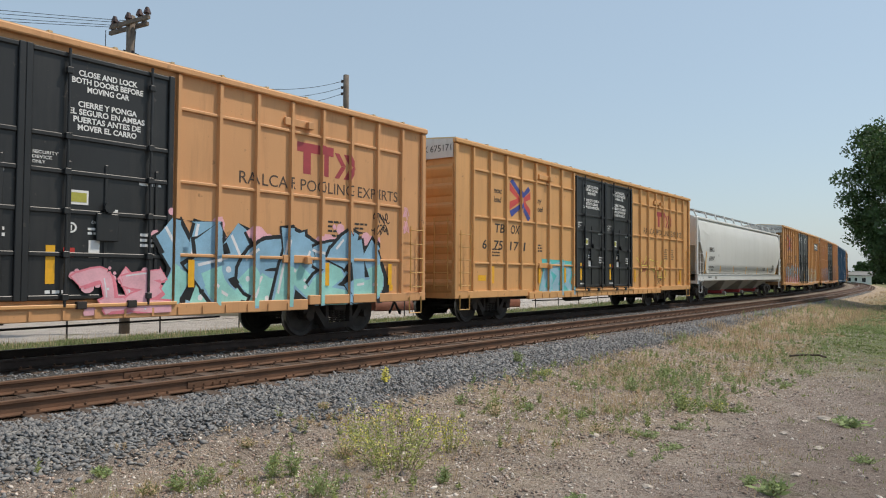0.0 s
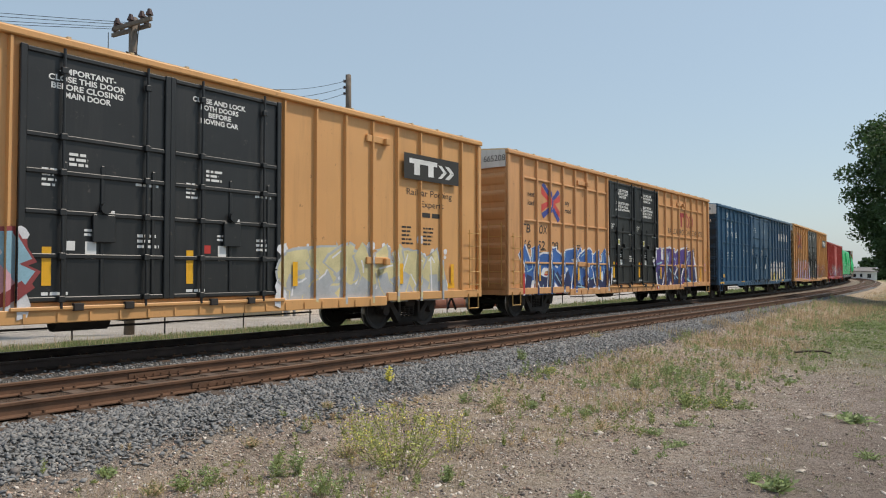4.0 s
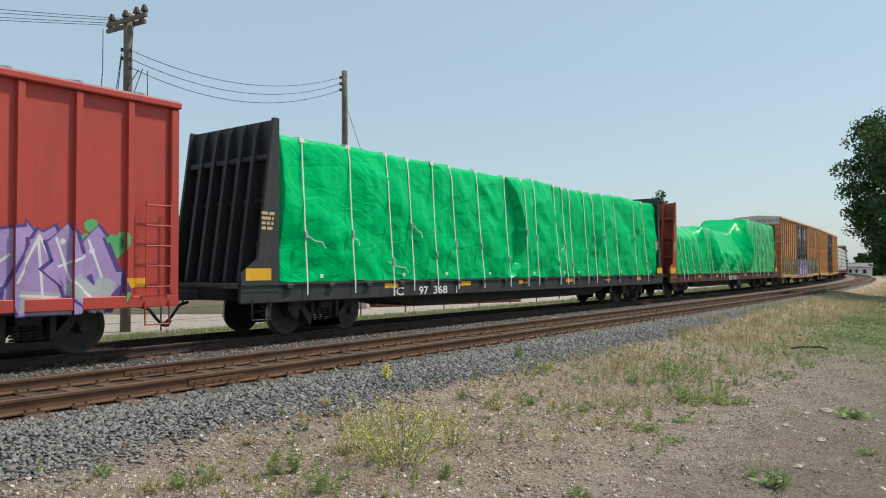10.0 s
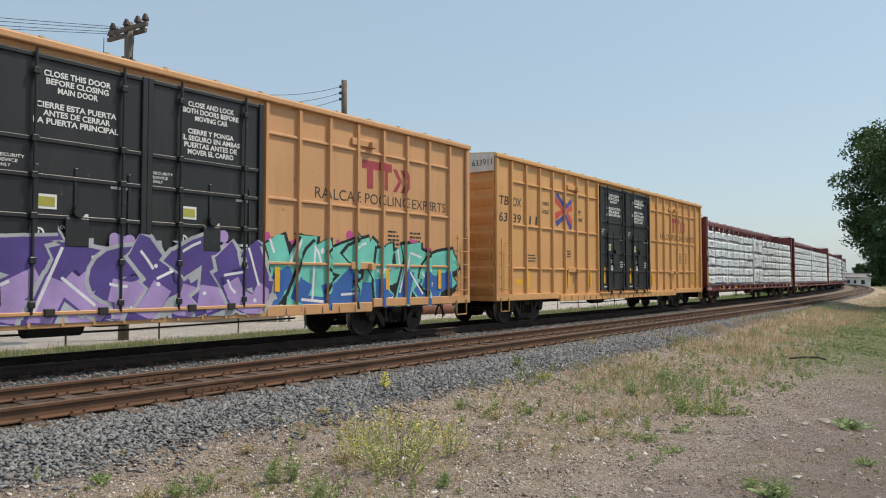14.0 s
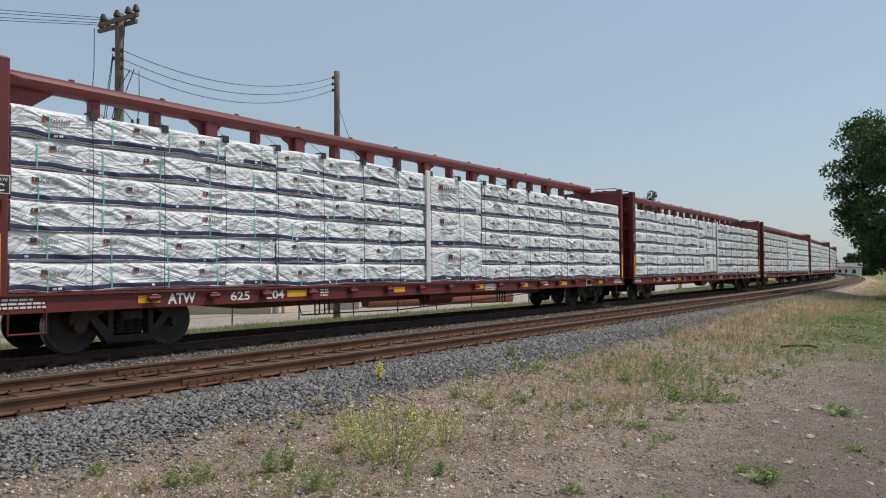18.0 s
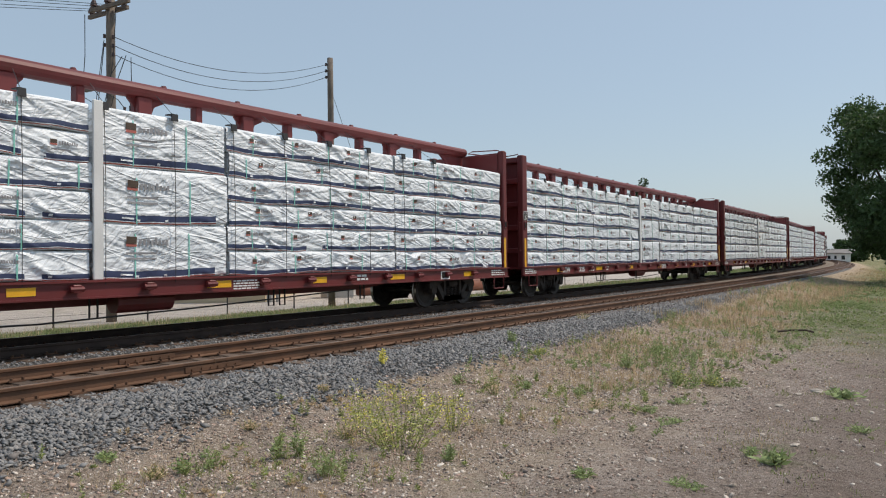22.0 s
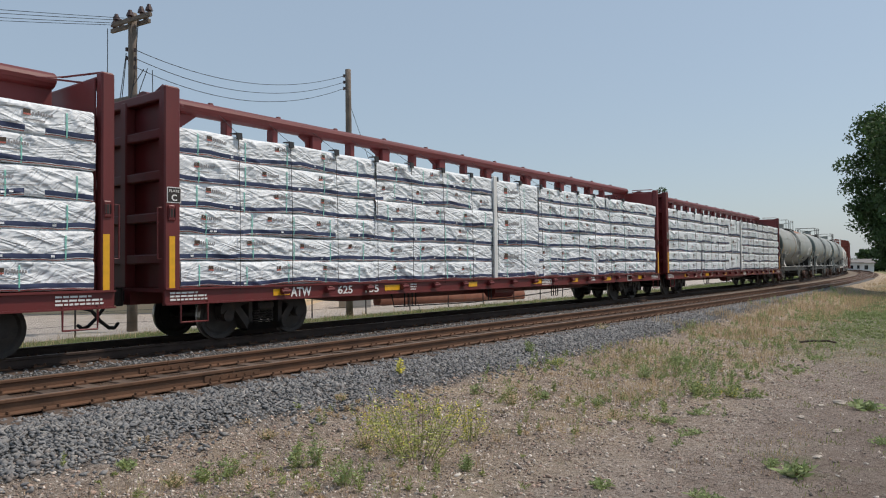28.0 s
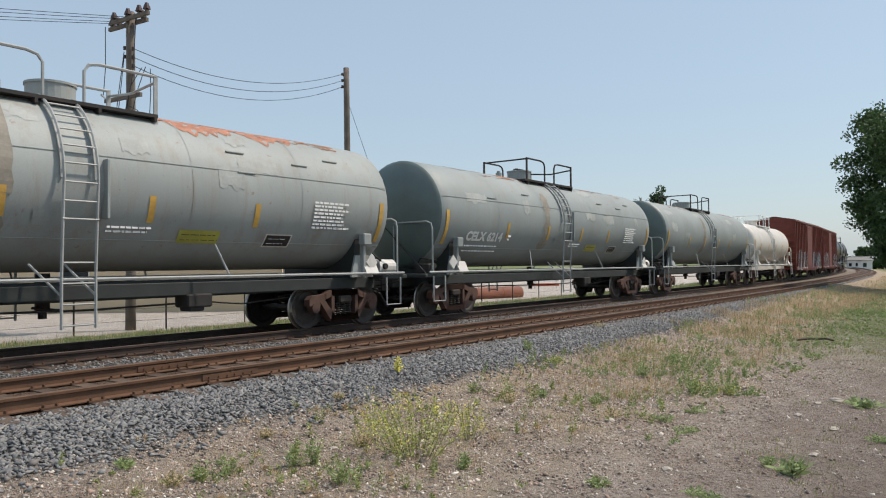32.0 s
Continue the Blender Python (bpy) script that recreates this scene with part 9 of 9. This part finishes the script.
for k, (x, y, h, sp, kind) in enumerate(WEEDS):
    if kind == "g":
        weed("green_weed", x, y, h, sp, 14, "low green weed growing in the gravel", M["weed2"], 0, 50 + k, 0.055, 0.007, 12)
    elif kind == "y":
        weed("green_weed", x, y, h, sp, 24, "yellow-green weed growing in the gravel", M["weed"], 0.35, 50 + k, 0.05, 0.008, 14)
    elif kind == "b":
        weed("grey_weed", x, y, h, sp, 26, "thin grey-green weed at the ballast's edge", M["weed2"], 0, 50 + k, 0.05, 0.006, 12)
    elif kind == "s":
        weed("dry_weed", x, y, h, sp, 30, "dry straw-coloured weed tuft", M["straw"], 0, 50 + k, 0.05, 0.005, 7)
    else:
        weed("broadleaf_weed", x, y, h, sp, 34, "low rosette of green weed leaves", M["weed2"], 0, 50 + k, 0.12, 0.02, 3)


def stone(x, y, r, seed, name="stone", label="pale stone lying on the soil", material=None, squash=0.5):
    rs = random.Random(seed)
    bm = bmesh.new()
    bmesh.ops.create_icosphere(bm, subdivisions=2, radius=1)
    for v in bm.verts:
        v.co *= 1 + 0.45 * noise.noise(v.co * 1.4 + Vector((seed * 3.1, 0, 0)))
        v.co = Vector((v.co.x * r * 1.35, v.co.y * r, v.co.z * r * squash))
    me = bpy.data.meshes.new(name)
    bm.to_mesh(me)
    bm.free()
    me.materials.append(material or M["stone"])
    ob = new(name, me)
    ob.matrix_basis = pose(x, y, local_z(x, y) + 0.01 + r * squash * 0.35, 0, 0, rs.uniform(0, 360))
    return tagged(ob, label, "stone", "stones on the soil")


M["stone"] = mat("stone_pale", (0.46, 0.40, 0.34), 0.9, vary=0.2, scale=9, bump=0.5)
for k, (x, y, r) in enumerate([(5.46, 10.14, 0.09), (2.01, 8.89, 0.07), (2.08, 6.86, 0.05), (3.68, 23.18, 0.1), (1.42, 8.46, 0.05), (5.07, 9.91, 0.06), (4.40, 9.09, 0.05), (9.96, 17.96, 0.05), (6.09, 14.04, 0.04), (-0.50, 7.25, 0.05), (-1.16, 7.55, 0.04), (0.27, 8.23, 0.04), (4.17, 10.49, 0.045), (3.58, 7.81, 0.04), (3.70, 7.33, 0.05), (2.75, 7.37, 0.035), (1.50, 11.15, 0.04), (4.50, 8.45, 0.06)]):
    stone(x, y, r * 0.8, k)
mb = MB().tube([(8.25, 17.0, -0.47), (8.5, 16.95, -0.44), (8.8, 16.75, -0.42), (9.0, 16.8, -0.47)], 0.025, 6)
tagged(part("stick", mb, M["bark"]), "short dark stick lying on the grass", "stick")


# ---- poles and wires beyond the train ----
def pole(x, y, z0, z1, r, label):
    p = empty("utility_pole", label, "utility pole", "utility poles", m=pose(x, y, z0))
    rings = []
    for k in range(9):
        u = k / 8
        rr = r * (1.12 - 0.22 * u)
        rings.append([(rr * math.cos(a) + 0.02 * math.sin(u * 3), rr * math.sin(a), (z1 - z0) * u) for a in np.linspace(0, 2 * math.pi, 14, endpoint=False)])
    part("shaft", MB().loft(rings), M["pole"], p, smooth=True)
    return p


def sag(a, b, drop, n=22):
    a, b = Vector(a), Vector(b)
    return [a.lerp(b, u) - Vector((0, 0, drop * 4 * u * (1 - u))) for u in np.linspace(0, 1, n)]


PX, PY, PZ = -10.75, 24.95, -0.72
pole_1 = pole(PX, PY, PZ, 10.28, 0.155, "grey wooden utility pole with crossarms and transformers")
ax = Vector((0.857, -0.515, 0))
ay = Vector((0.515, 0.857, 0))


def at_pole(u, v, z):
    return tuple(ax * u + ay * v + Vector((0, 0, z - PZ)))


for v, u0, u1 in ((-0.2, -0.75, 1.25), (0.2, -1.45, 0.65)):
    mb = MB()
    c = [at_pole(u, v + w, z) for u in (u0, u1) for w, z in ((-0.05, 9.9), (0.05, 9.9), (0.05, 10.03), (-0.05, 10.03))]
    mb.add(c, [(0, 1, 2, 3), (7, 6, 5, 4), (0, 4, 5, 1), (1, 5, 6, 2), (2, 6, 7, 3), (3, 7, 4, 0)])
    part("crossarm", mb, M["pole"], pole_1)
ins = []
for u, v in ((-1.3, 0.2), (-0.95, 0.2), (-0.45, 0.2), (-0.1, 0.2), (0.4, 0.2), (-0.6, -0.2), (0.15, -0.2), (0.75, -0.2), (1.15, -0.2)):
    b = Vector(at_pole(u, v, 10.03))
    part("insulator", MB().cyl(b, b + Vector((0, 0, 0.12)), 0.06, 8).cyl(b + Vector((0, 0, 0.07)), b + Vector((0, 0, 0.18)), 0.13, 10, 0.10).cyl(b + Vector((0, 0, 0.18)), b + Vector((0, 0, 0.28)), 0.09, 10, 0.06), M["ceramic"], pole_1)
    ins.append(b + Vector((PX, PY, PZ + 0.14)))
mb = MB()
c = [at_pole(u, -0.2 + w, z) for u in (-1.1, 0.85) for w, z in ((-0.05, 7.2), (0.05, 7.2), (0.05, 7.33), (-0.05, 7.33))]
mb.add(c, [(0, 1, 2, 3), (7, 6, 5, 4), (0, 4, 5, 1), (1, 5, 6, 2), (2, 6, 7, 3), (3, 7, 4, 0)])
part("crossarm", mb, M["pole"], pole_1)
part("fuse_holder", MB().cyl(at_pole(-1.15, -0.25, 7.1), at_pole(-1.25, -0.3, 6.75), 0.06, 8).cyl(at_pole(-1.05, -0.2, 7.35), at_pole(-1.2, -0.3, 7.5), 0.04, 6), M["transf"], pole_1)
for u, v in ((-0.62, -0.15), (0.28, -0.5), (0.95, -0.05)):
    can = MB().cyl(at_pole(u, v, 5.0), at_pole(u, v, 6.2), 0.36, 20).cyl(at_pole(u, v, 6.2), at_pole(u, v, 6.28), 0.38, 20)
    for a in range(14):
        d = 2 * math.pi * a / 14
        can.box(*[f(at_pole(u, v, 0)[0] + 0.38 * math.cos(d), s) for f, s in ((lambda q, s: q - s, 0.02), (lambda q, s: q + s, 0.02))], *[f(at_pole(u, v, 0)[1] + 0.38 * math.sin(d), s) for f, s in ((lambda q, s: q - s, 0.02), (lambda q, s: q + s, 0.02))], 5.1 - PZ, 6.1 - PZ)
    tr = part("transformer", can, M["transf"], pole_1, "ribbed grey steel transformer")
    for k in (-0.15, 0.15):
        part("bushing", MB().cyl(at_pole(u + k, v, 6.26), at_pole(u + k, v, 6.5), 0.05, 8), M["ceramic"], tr)
for k, (u, v, z) in enumerate(((0.22, -0.05, 8.95), (0.22, -0.05, 8.65), (0.22, -0.05, 8.35), (-0.24, -0.05, 9.05), (-0.24, -0.05, 8.75))):
    b = Vector(at_pole(u, v, z))
    part("spool_insulator", MB().cyl(b - Vector((0, 0, 0.06)), b + Vector((0, 0, 0.06)), 0.05, 10), M["ceramic"], pole_1)
for a, b, c in (((-1.1, -0.2, 9.9), (-0.95, -0.3, 8.4), (-1.15, -0.25, 7.4)), ((0.45, -0.1, 9.9), (0.4, -0.2, 8.0), (0.3, -0.4, 6.5)), ((1.2, -0.1, 8.1), (1.35, -0.2, 7.3), (1.15, -0.1, 6.4)), ((0.75, -0.1, 8.2), (0.45, -0.3, 7.6), (0.35, -0.5, 6.5)),
                ((0.95, -0.1, 8.2), (0.8, -0.3, 7.4), (0.6, -0.4, 6.5)), ((-0.2, -0.1, 8.9), (-0.45, -0.15, 7.4), (-0.62, -0.15, 6.5)), ((-0.2, -0.1, 8.7), (-0.35, -0.15, 7.4), (-0.5, -0.15, 6.5)), ((-1.1, -0.2, 7.0), (-0.6, -0.2, 6.75), (-0.2, -0.3, 6.4)), ((0.1, -0.2, 7.0), (0.8, -0.3, 6.7), (1.0, -0.2, 6.4))):
    part("drop_wire", MB().tube([at_pole(*a), at_pole(*b), at_pole(*c)], 0.014, 4), M["wire"], pole_1)
QX, QY = -4.22, 32.1
pole_2 = pole(QX, QY, -0.75, 10.22, 0.14, "bare grey wooden utility pole")
for k in range(3):
    part("spool_insulator", MB().cyl((-0.17, -0.03, 10.62 - 0.28 * k), (-0.17, -0.03, 10.74 - 0.28 * k), 0.05, 8).box(-0.2, 0, -0.05, 0.0, 10.66 - 0.28 * k, 10.70 - 0.28 * k), M["ceramic"], pole_2)
guy = tagged(part("guy_wire", MB().tube(sag((QX + 0.1, QY, 8.6), (QX + 3.1, QY + 1.9, -0.75), 0.0, 6), 0.012, 4), M["wire"]), "thin steel guy wire beside the bare pole", "guy wire")
for k in range(3):
    a = Vector(at_pole(0.25, -0.05, 8.95 - 0.3 * k)) + Vector((PX, PY, PZ))
    tagged(part("overhead_wire", MB().tube(sag(a, (QX - 0.17, QY - 0.03, 9.93 - 0.28 * k), 0.75 + 0.06 * k), 0.013, 4), M["wire"]), "black overhead wire sagging between two poles", "wire", "overhead wires")
for k, b in enumerate(ins[:4]):
    tagged(part("overhead_wire", MB().tube(sag(b, (b.x - 46 + k, b.y - 16.5 - 1.2 * k, b.z + 0.3), 0.9), 0.010, 4), M["wire"]), "black overhead wire leading away from the pole", "wire", "overhead wires")

# ---- fence, pipe, lot and buildings beyond ----
fence = empty("wire_fence", "low wire fence on thin steel posts beside the lot", "fence")
for k in range(-8, 14):
    p, h = line(-6.03 + 3.3 * k + 0.1 * math.sin(k * 5), -10.0)
    part("fence_post", MB().cyl((p.x, p.y, -0.75), (p.x, p.y, 0.55), 0.03, 6), M["under"], fence)
for z in (-0.35, 0.05, 0.45):
    part("fence_wire", MB().tube([line(-6.03 + 3.3 * k, -10.03, z - (0.03 if k % 2 else 0))[0] for k in range(-8, 14)], 0.006, 4), M["wire"], fence)

a, b = Vector((-3.85, 41.2, -0.44)), Vector((4.95, 47.5, -0.44))
pipe = empty("steel_pipe", "large rusty red steel pipe lying in the grass", "pipe")
d = (b - a).normalized()
n_ = Vector((-d.y, d.x, 0))
rings = []
for r_, off in ((0.44, 0), (0.44, 1)):
    c_ = a.lerp(b, off)
    rings.append([c_ + (n_ * math.cos(t) + Vector((0, 0, 1)) * math.sin(t)) * r_ for t in np.linspace(0, 2 * math.pi, 28, endpoint=False)])
for off in (1, 0):
    c_ = a.lerp(b, off)
    rings.append([c_ + (n_ * math.cos(t) + Vector((0, 0, 1)) * math.sin(t)) * 0.41 for t in np.linspace(0, 2 * math.pi, 28, endpoint=False)])
rings.append(rings[0])
part("pipe_wall", MB().loft(rings, caps=False), M["pipe"], pipe, smooth=True)
for u in (0.2, 0.55, 0.85):
    c_ = a.lerp(b, u)
    part("weld_seam", MB().loft([[c_ + d * e + (n_ * math.cos(t) + Vector((0, 0, 1)) * math.sin(t)) * 0.445 for t in np.linspace(0, 2 * math.pi, 28, endpoint=False)] for e in (-0.02, 0.02)], caps=False), M["rust"], pipe)
tagged(part("concrete_block", MB().cbox(-0.75, 0.75, -0.6, 0.6, -0.8, 0.45, 0.06).cbox(-0.5, 0.5, -0.4, 0.4, 0.45, 0.62, 0.04), M["concrete"], at=pose(-4.9, 39.6, 0, 0, 0, 25)), "weathered grey concrete block beside the pipe", "concrete block")
bx = empty("blue_bin", "faded blue steel bin behind the pipe", "bin", m=pose(-3.9, 57.5, -0.8))
part("bin_body", MB().prism([(-0.9, 0), (0.9, 0), (1.05, 1.25), (-1.05, 1.25)], "y", -0.8, 0.8), paint("bin_blue", (0.05, 0.16, 0.32)), bx)
part("bin_lid", MB().cbox(-1.1, 1.1, -0.85, 0.85, 1.25, 1.32, 0.02), paint("bin_blue", (0.05, 0.16, 0.32)), bx)
bar = empty("road_barrier", "orange and white road barrier on the lot", "barrier", m=pose(9.2, 65.5, -0.8, 0, 0, 10))
for k in range(3):
    part("board", MB().cbox(-1.3, 1.3, -0.03, 0.03, 0.25 + 0.42 * k, 0.50 + 0.42 * k, 0.01), M["orange"] if k != 1 else M["white"], bar)
for x in (-1.0, 1.0):
    part("leg", MB().box(x - 0.04, x + 0.04, -0.3, 0.3, 0, 0.06).box(x - 0.03, x + 0.03, -0.06, -0.03, 0, 1.4), M["galv"], bar)


def building(x0, x1, y0, y1, z0, z1, rot, wall, label, windows, door=None, gable=0.0, at=(0, 0)):
    bd = empty("building", label, "building", m=pose(at[0], at[1], 0, 0, 0, rot))
    t = 0.25
    # front wall in pieces round its openings
    cuts = sorted(windows)
    x = x0
    for a_, b_, zl, zh in cuts:
        part("wall", MB().box(x, a_, y0, y0 + t, z0, z1), wall, bd)
        part("wall", MB().box(a_, b_, y0, y0 + t, z0, zl), wall, bd)
        part("wall", MB().box(a_, b_, y0, y0 + t, zh, z1), wall, bd)
        w = part("window", MB().box(a_ - 0.05, b_ + 0.05, y0 - 0.03, y0 + 0.05, zl - 0.06, zl).box(a_ - 0.05, b_ + 0.05, y0 - 0.03, y0 + 0.05, zh, zh + 0.06).box(a_ - 0.05, a_, y0 - 0.03, y0 + 0.05, zl, zh).box(b_, b_ + 0.05, y0 - 0.03, y0 + 0.05, zl, zh), M["whitewall"], bd)
        part("pane", MB().box(a_, b_, y0 + 0.1, y0 + 0.12, zl, zh), M["glass"], w)
        x = b_
    part("wall", MB().box(x, x1, y0, y0 + t, z0, z1), wall, bd)
    part("wall", MB().box(x0, x0 + t, y0 + t, y1, z0, z1), wall, bd)
    part("wall", MB().box(x1 - t, x1, y0 + t, y1, z0, z1), wall, bd)
    part("wall", MB().box(x0, x1, y1, y1 + t, z0, z1), wall, bd)
    if gable:
        my = (y0 + y1) / 2
        part("roof", MB().prism([(y0 - 0.3, z1 - 0.05), (my, z1 + gable), (y1 + 0.5, z1 - 0.05), (y1 + 0.5, z1 + 0.1), (my, z1 + gable + 0.15), (y0 - 0.3, z1 + 0.1)], "x", x0 - 0.3, x1 + 0.3), M["roofgrey"], bd)
    else:
        part("roof", MB().box(x0 - 0.1, x1 + 0.1, y0 - 0.1, y1 + 0.35, z1, z1 + 0.15), M["roofgrey"], bd)
    return bd


building(-48, -8.0, 36, 52, -0.9, 3.9, 0, M["beige"], "long low beige building beyond the bare lot", [(-26.5, -24.5, 0.6, 2.4), (-19.0, -17.6, 0.6, 2.4)])
tagged(part("drain_pipe", MB().cyl((-7.75, 35.9, -0.9), (-7.75, 35.9, 1.6), 0.16, 10).cyl((-7.4, 36.0, -0.9), (-7.4, 36.0, 1.6), 0.08, 8), M["concrete"]), "grey pipes standing at the building's corner", "pipe")
building(-1.5, 1.5, 0, 4, -0.9, 1.6, -30, M["whitewall"], "small white house with a grey roof far down the line", [(-1.0, -0.4, 0.2, 1.0), (0.4, 1.0, 0.2, 1.0)], gable=0.7, at=(98.4, 174))
building(-1.5, 1.5, 0, 4, -0.9, 1.5, -20, M["whitewall"], "small white shed far down the line", [(-0.5, 0.3, 0.0, 1.0)], gable=0.9, at=(100.6, 173))


# ---- trees ----
def leaves(pts, size, seed, material, name, parent):
    rs = np.random.RandomState(seed)
    n = len(pts)
    u = rs.normal(0, 1, (n, 3))
    u /= np.linalg.norm(u, axis=1, keepdims=True)
    w = np.cross(u, rs.normal(0, 1, (n, 3)))
    w /= np.linalg.norm(w, axis=1, keepdims=True)
    s = size * rs.uniform(0.5, 1.3, n)[:, None]
    p = np.asarray(pts)
    v = np.stack([p - u * s * 0.5, p + w * s * 0.28, p + u * s * 0.5, p - w * s * 0.28], 1)
    me = bpy.data.meshes.new(name)
    me.vertices.add(n * 4)
    me.vertices.foreach_set("co", v.reshape(-1))
    me.loops.add(n * 4)
    me.loops.foreach_set("vertex_index", np.arange(n * 4))
    me.polygons.add(n)
    me.polygons.foreach_set("loop_start", np.arange(0, n * 4, 4))
    me.update(calc_edges=True)
    me.materials.append(material)
    ob = new(name, me)
    ob.parent = parent
    return tagged(ob, kind="stuff")


def tree(x, y, z0, trunk_h, trunk_r, centre, radii, clumps, per, size, seed, label, material, clump_r=0.9, boxy=1.0):
    rs = np.random.RandomState(seed)
    tr = empty("tree", label, "tree", "trees", m=pose(x, y, z0))
    cz = centre
    part("trunk", MB().tube([(0, 0, 0), (0.1, 0.05, trunk_h * 0.4), (-0.05, 0.1, trunk_h * 0.8), (0.1, 0, cz)], trunk_r, 9), M["bark"], tr, smooth=True)
    cs = []
    while len(cs) < clumps:
        d = rs.normal(0, 1, 3)
        d /= np.linalg.norm(d)
        r = rs.uniform(0.45, 1.0) ** 0.6
        lump = 0.82 + 0.28 * noise.noise((d[0] * 1.8 + seed, d[1] * 1.8, d[2] * 1.8))
        d = np.sign(d) * np.abs(d) ** boxy
        cs.append(d * r * lump * np.array(radii) + [0, 0, cz])
    cs = np.array(cs)
    for k in range(9):
        c = Vector(cs[rs.randint(len(cs))])
        part("limb", MB().cyl((0, 0, trunk_h * rs.uniform(0.6, 1.0)), c, trunk_r * 0.4, 6, 0.03), M["bark"], tr)
    ball = rs.normal(0, 1, (clumps * per, 3))
    ball *= (rs.rand(clumps * per) ** 0.4 / np.linalg.norm(ball, axis=1))[:, None]
    pts = np.repeat(cs, per, 0) + ball * clump_r * np.array([0.85, 0.85, 0.55])
    leaves(pts, size, seed, material, "crown", tr)
    return tr


tree(30.6, 45.0, -0.6, 3.0, 0.35, 6.9, (5.2, 5.2, 6.3), 520, 150, 0.24, 7, "large dark green leafy tree beside the track", M["leaf"], 1.1, 0.7)
tree(33.5, 112.0, -0.9, 4, 0.25, 8.5, (1.7, 1.7, 6.0), 90, 60, 0.5, 8, "dark conifer standing beyond the train", M["conifer"], 1.0)
tree(-36, 62, -0.9, 3, 0.25, 5.3, (5.0, 4.0, 3.0), 120, 60, 0.5, 9, "green tree behind the long beige building", M["leaf"], 1.1)
for k, (x, y, h) in enumerate(((88, 178, 5), (97, 184, 6.5), (107, 180, 6), (116, 176, 7), (82, 190, 6), (126, 172, 7.5))):
    tree(x, y, -0.9, 2, 0.25, h * 0.55, (5.5, 5.0, h * 0.6), 70, 50, 0.9, 20 + k, "green tree in the far distance", M["leaf"], 1.6)
dead = empty("bare_tree", "bare grey tree beside the conifer", "tree", "trees", m=pose(30.6, 112, -0.9))
rs_d = random.Random(3)
part("trunk", MB().tube([(0, 0, 0), (0.1, 0, 5), (-0.1, 0, 9), (0.1, 0, 12.5)], 0.12, 6), M["pole"], dead)
for k in range(14):
    z = rs_d.uniform(7, 12)
    q = Vector((rs_d.uniform(-1.6, 1.6), rs_d.uniform(-1.2, 1.2), z + rs_d.uniform(0.6, 1.8)))
    part("branch", MB().tube([(0, 0, z), q * 0.55 + Vector((0, 0, z * 0.45 + 0.3)), q], 0.04, 4), M["pole"], dead)


# ---- what moves: the whole train along its line, and every wheelset round its axle ----
def motions():
    for ob, s in RUNNERS:
        walk(ob, [(t, along(s - run(t))) for t in RUN_TIMES])
    for sd, sets in WHEELS.items():
        rows = [(k / 30, pose(sd * 0.9, 0, 0.457, 0, -math.degrees((run(k / 30) - run(0)) / 0.457), 0)) for k in range(0, 961)]
        walk(sets[0], rows)
        act = sets[0].animation_data.action
        for w in sets[1:]:
            w.rotation_mode = "QUATERNION"
            w.animation_data_create().action = act
            w.animation_data.action_slot = act.slots[0]


motions()
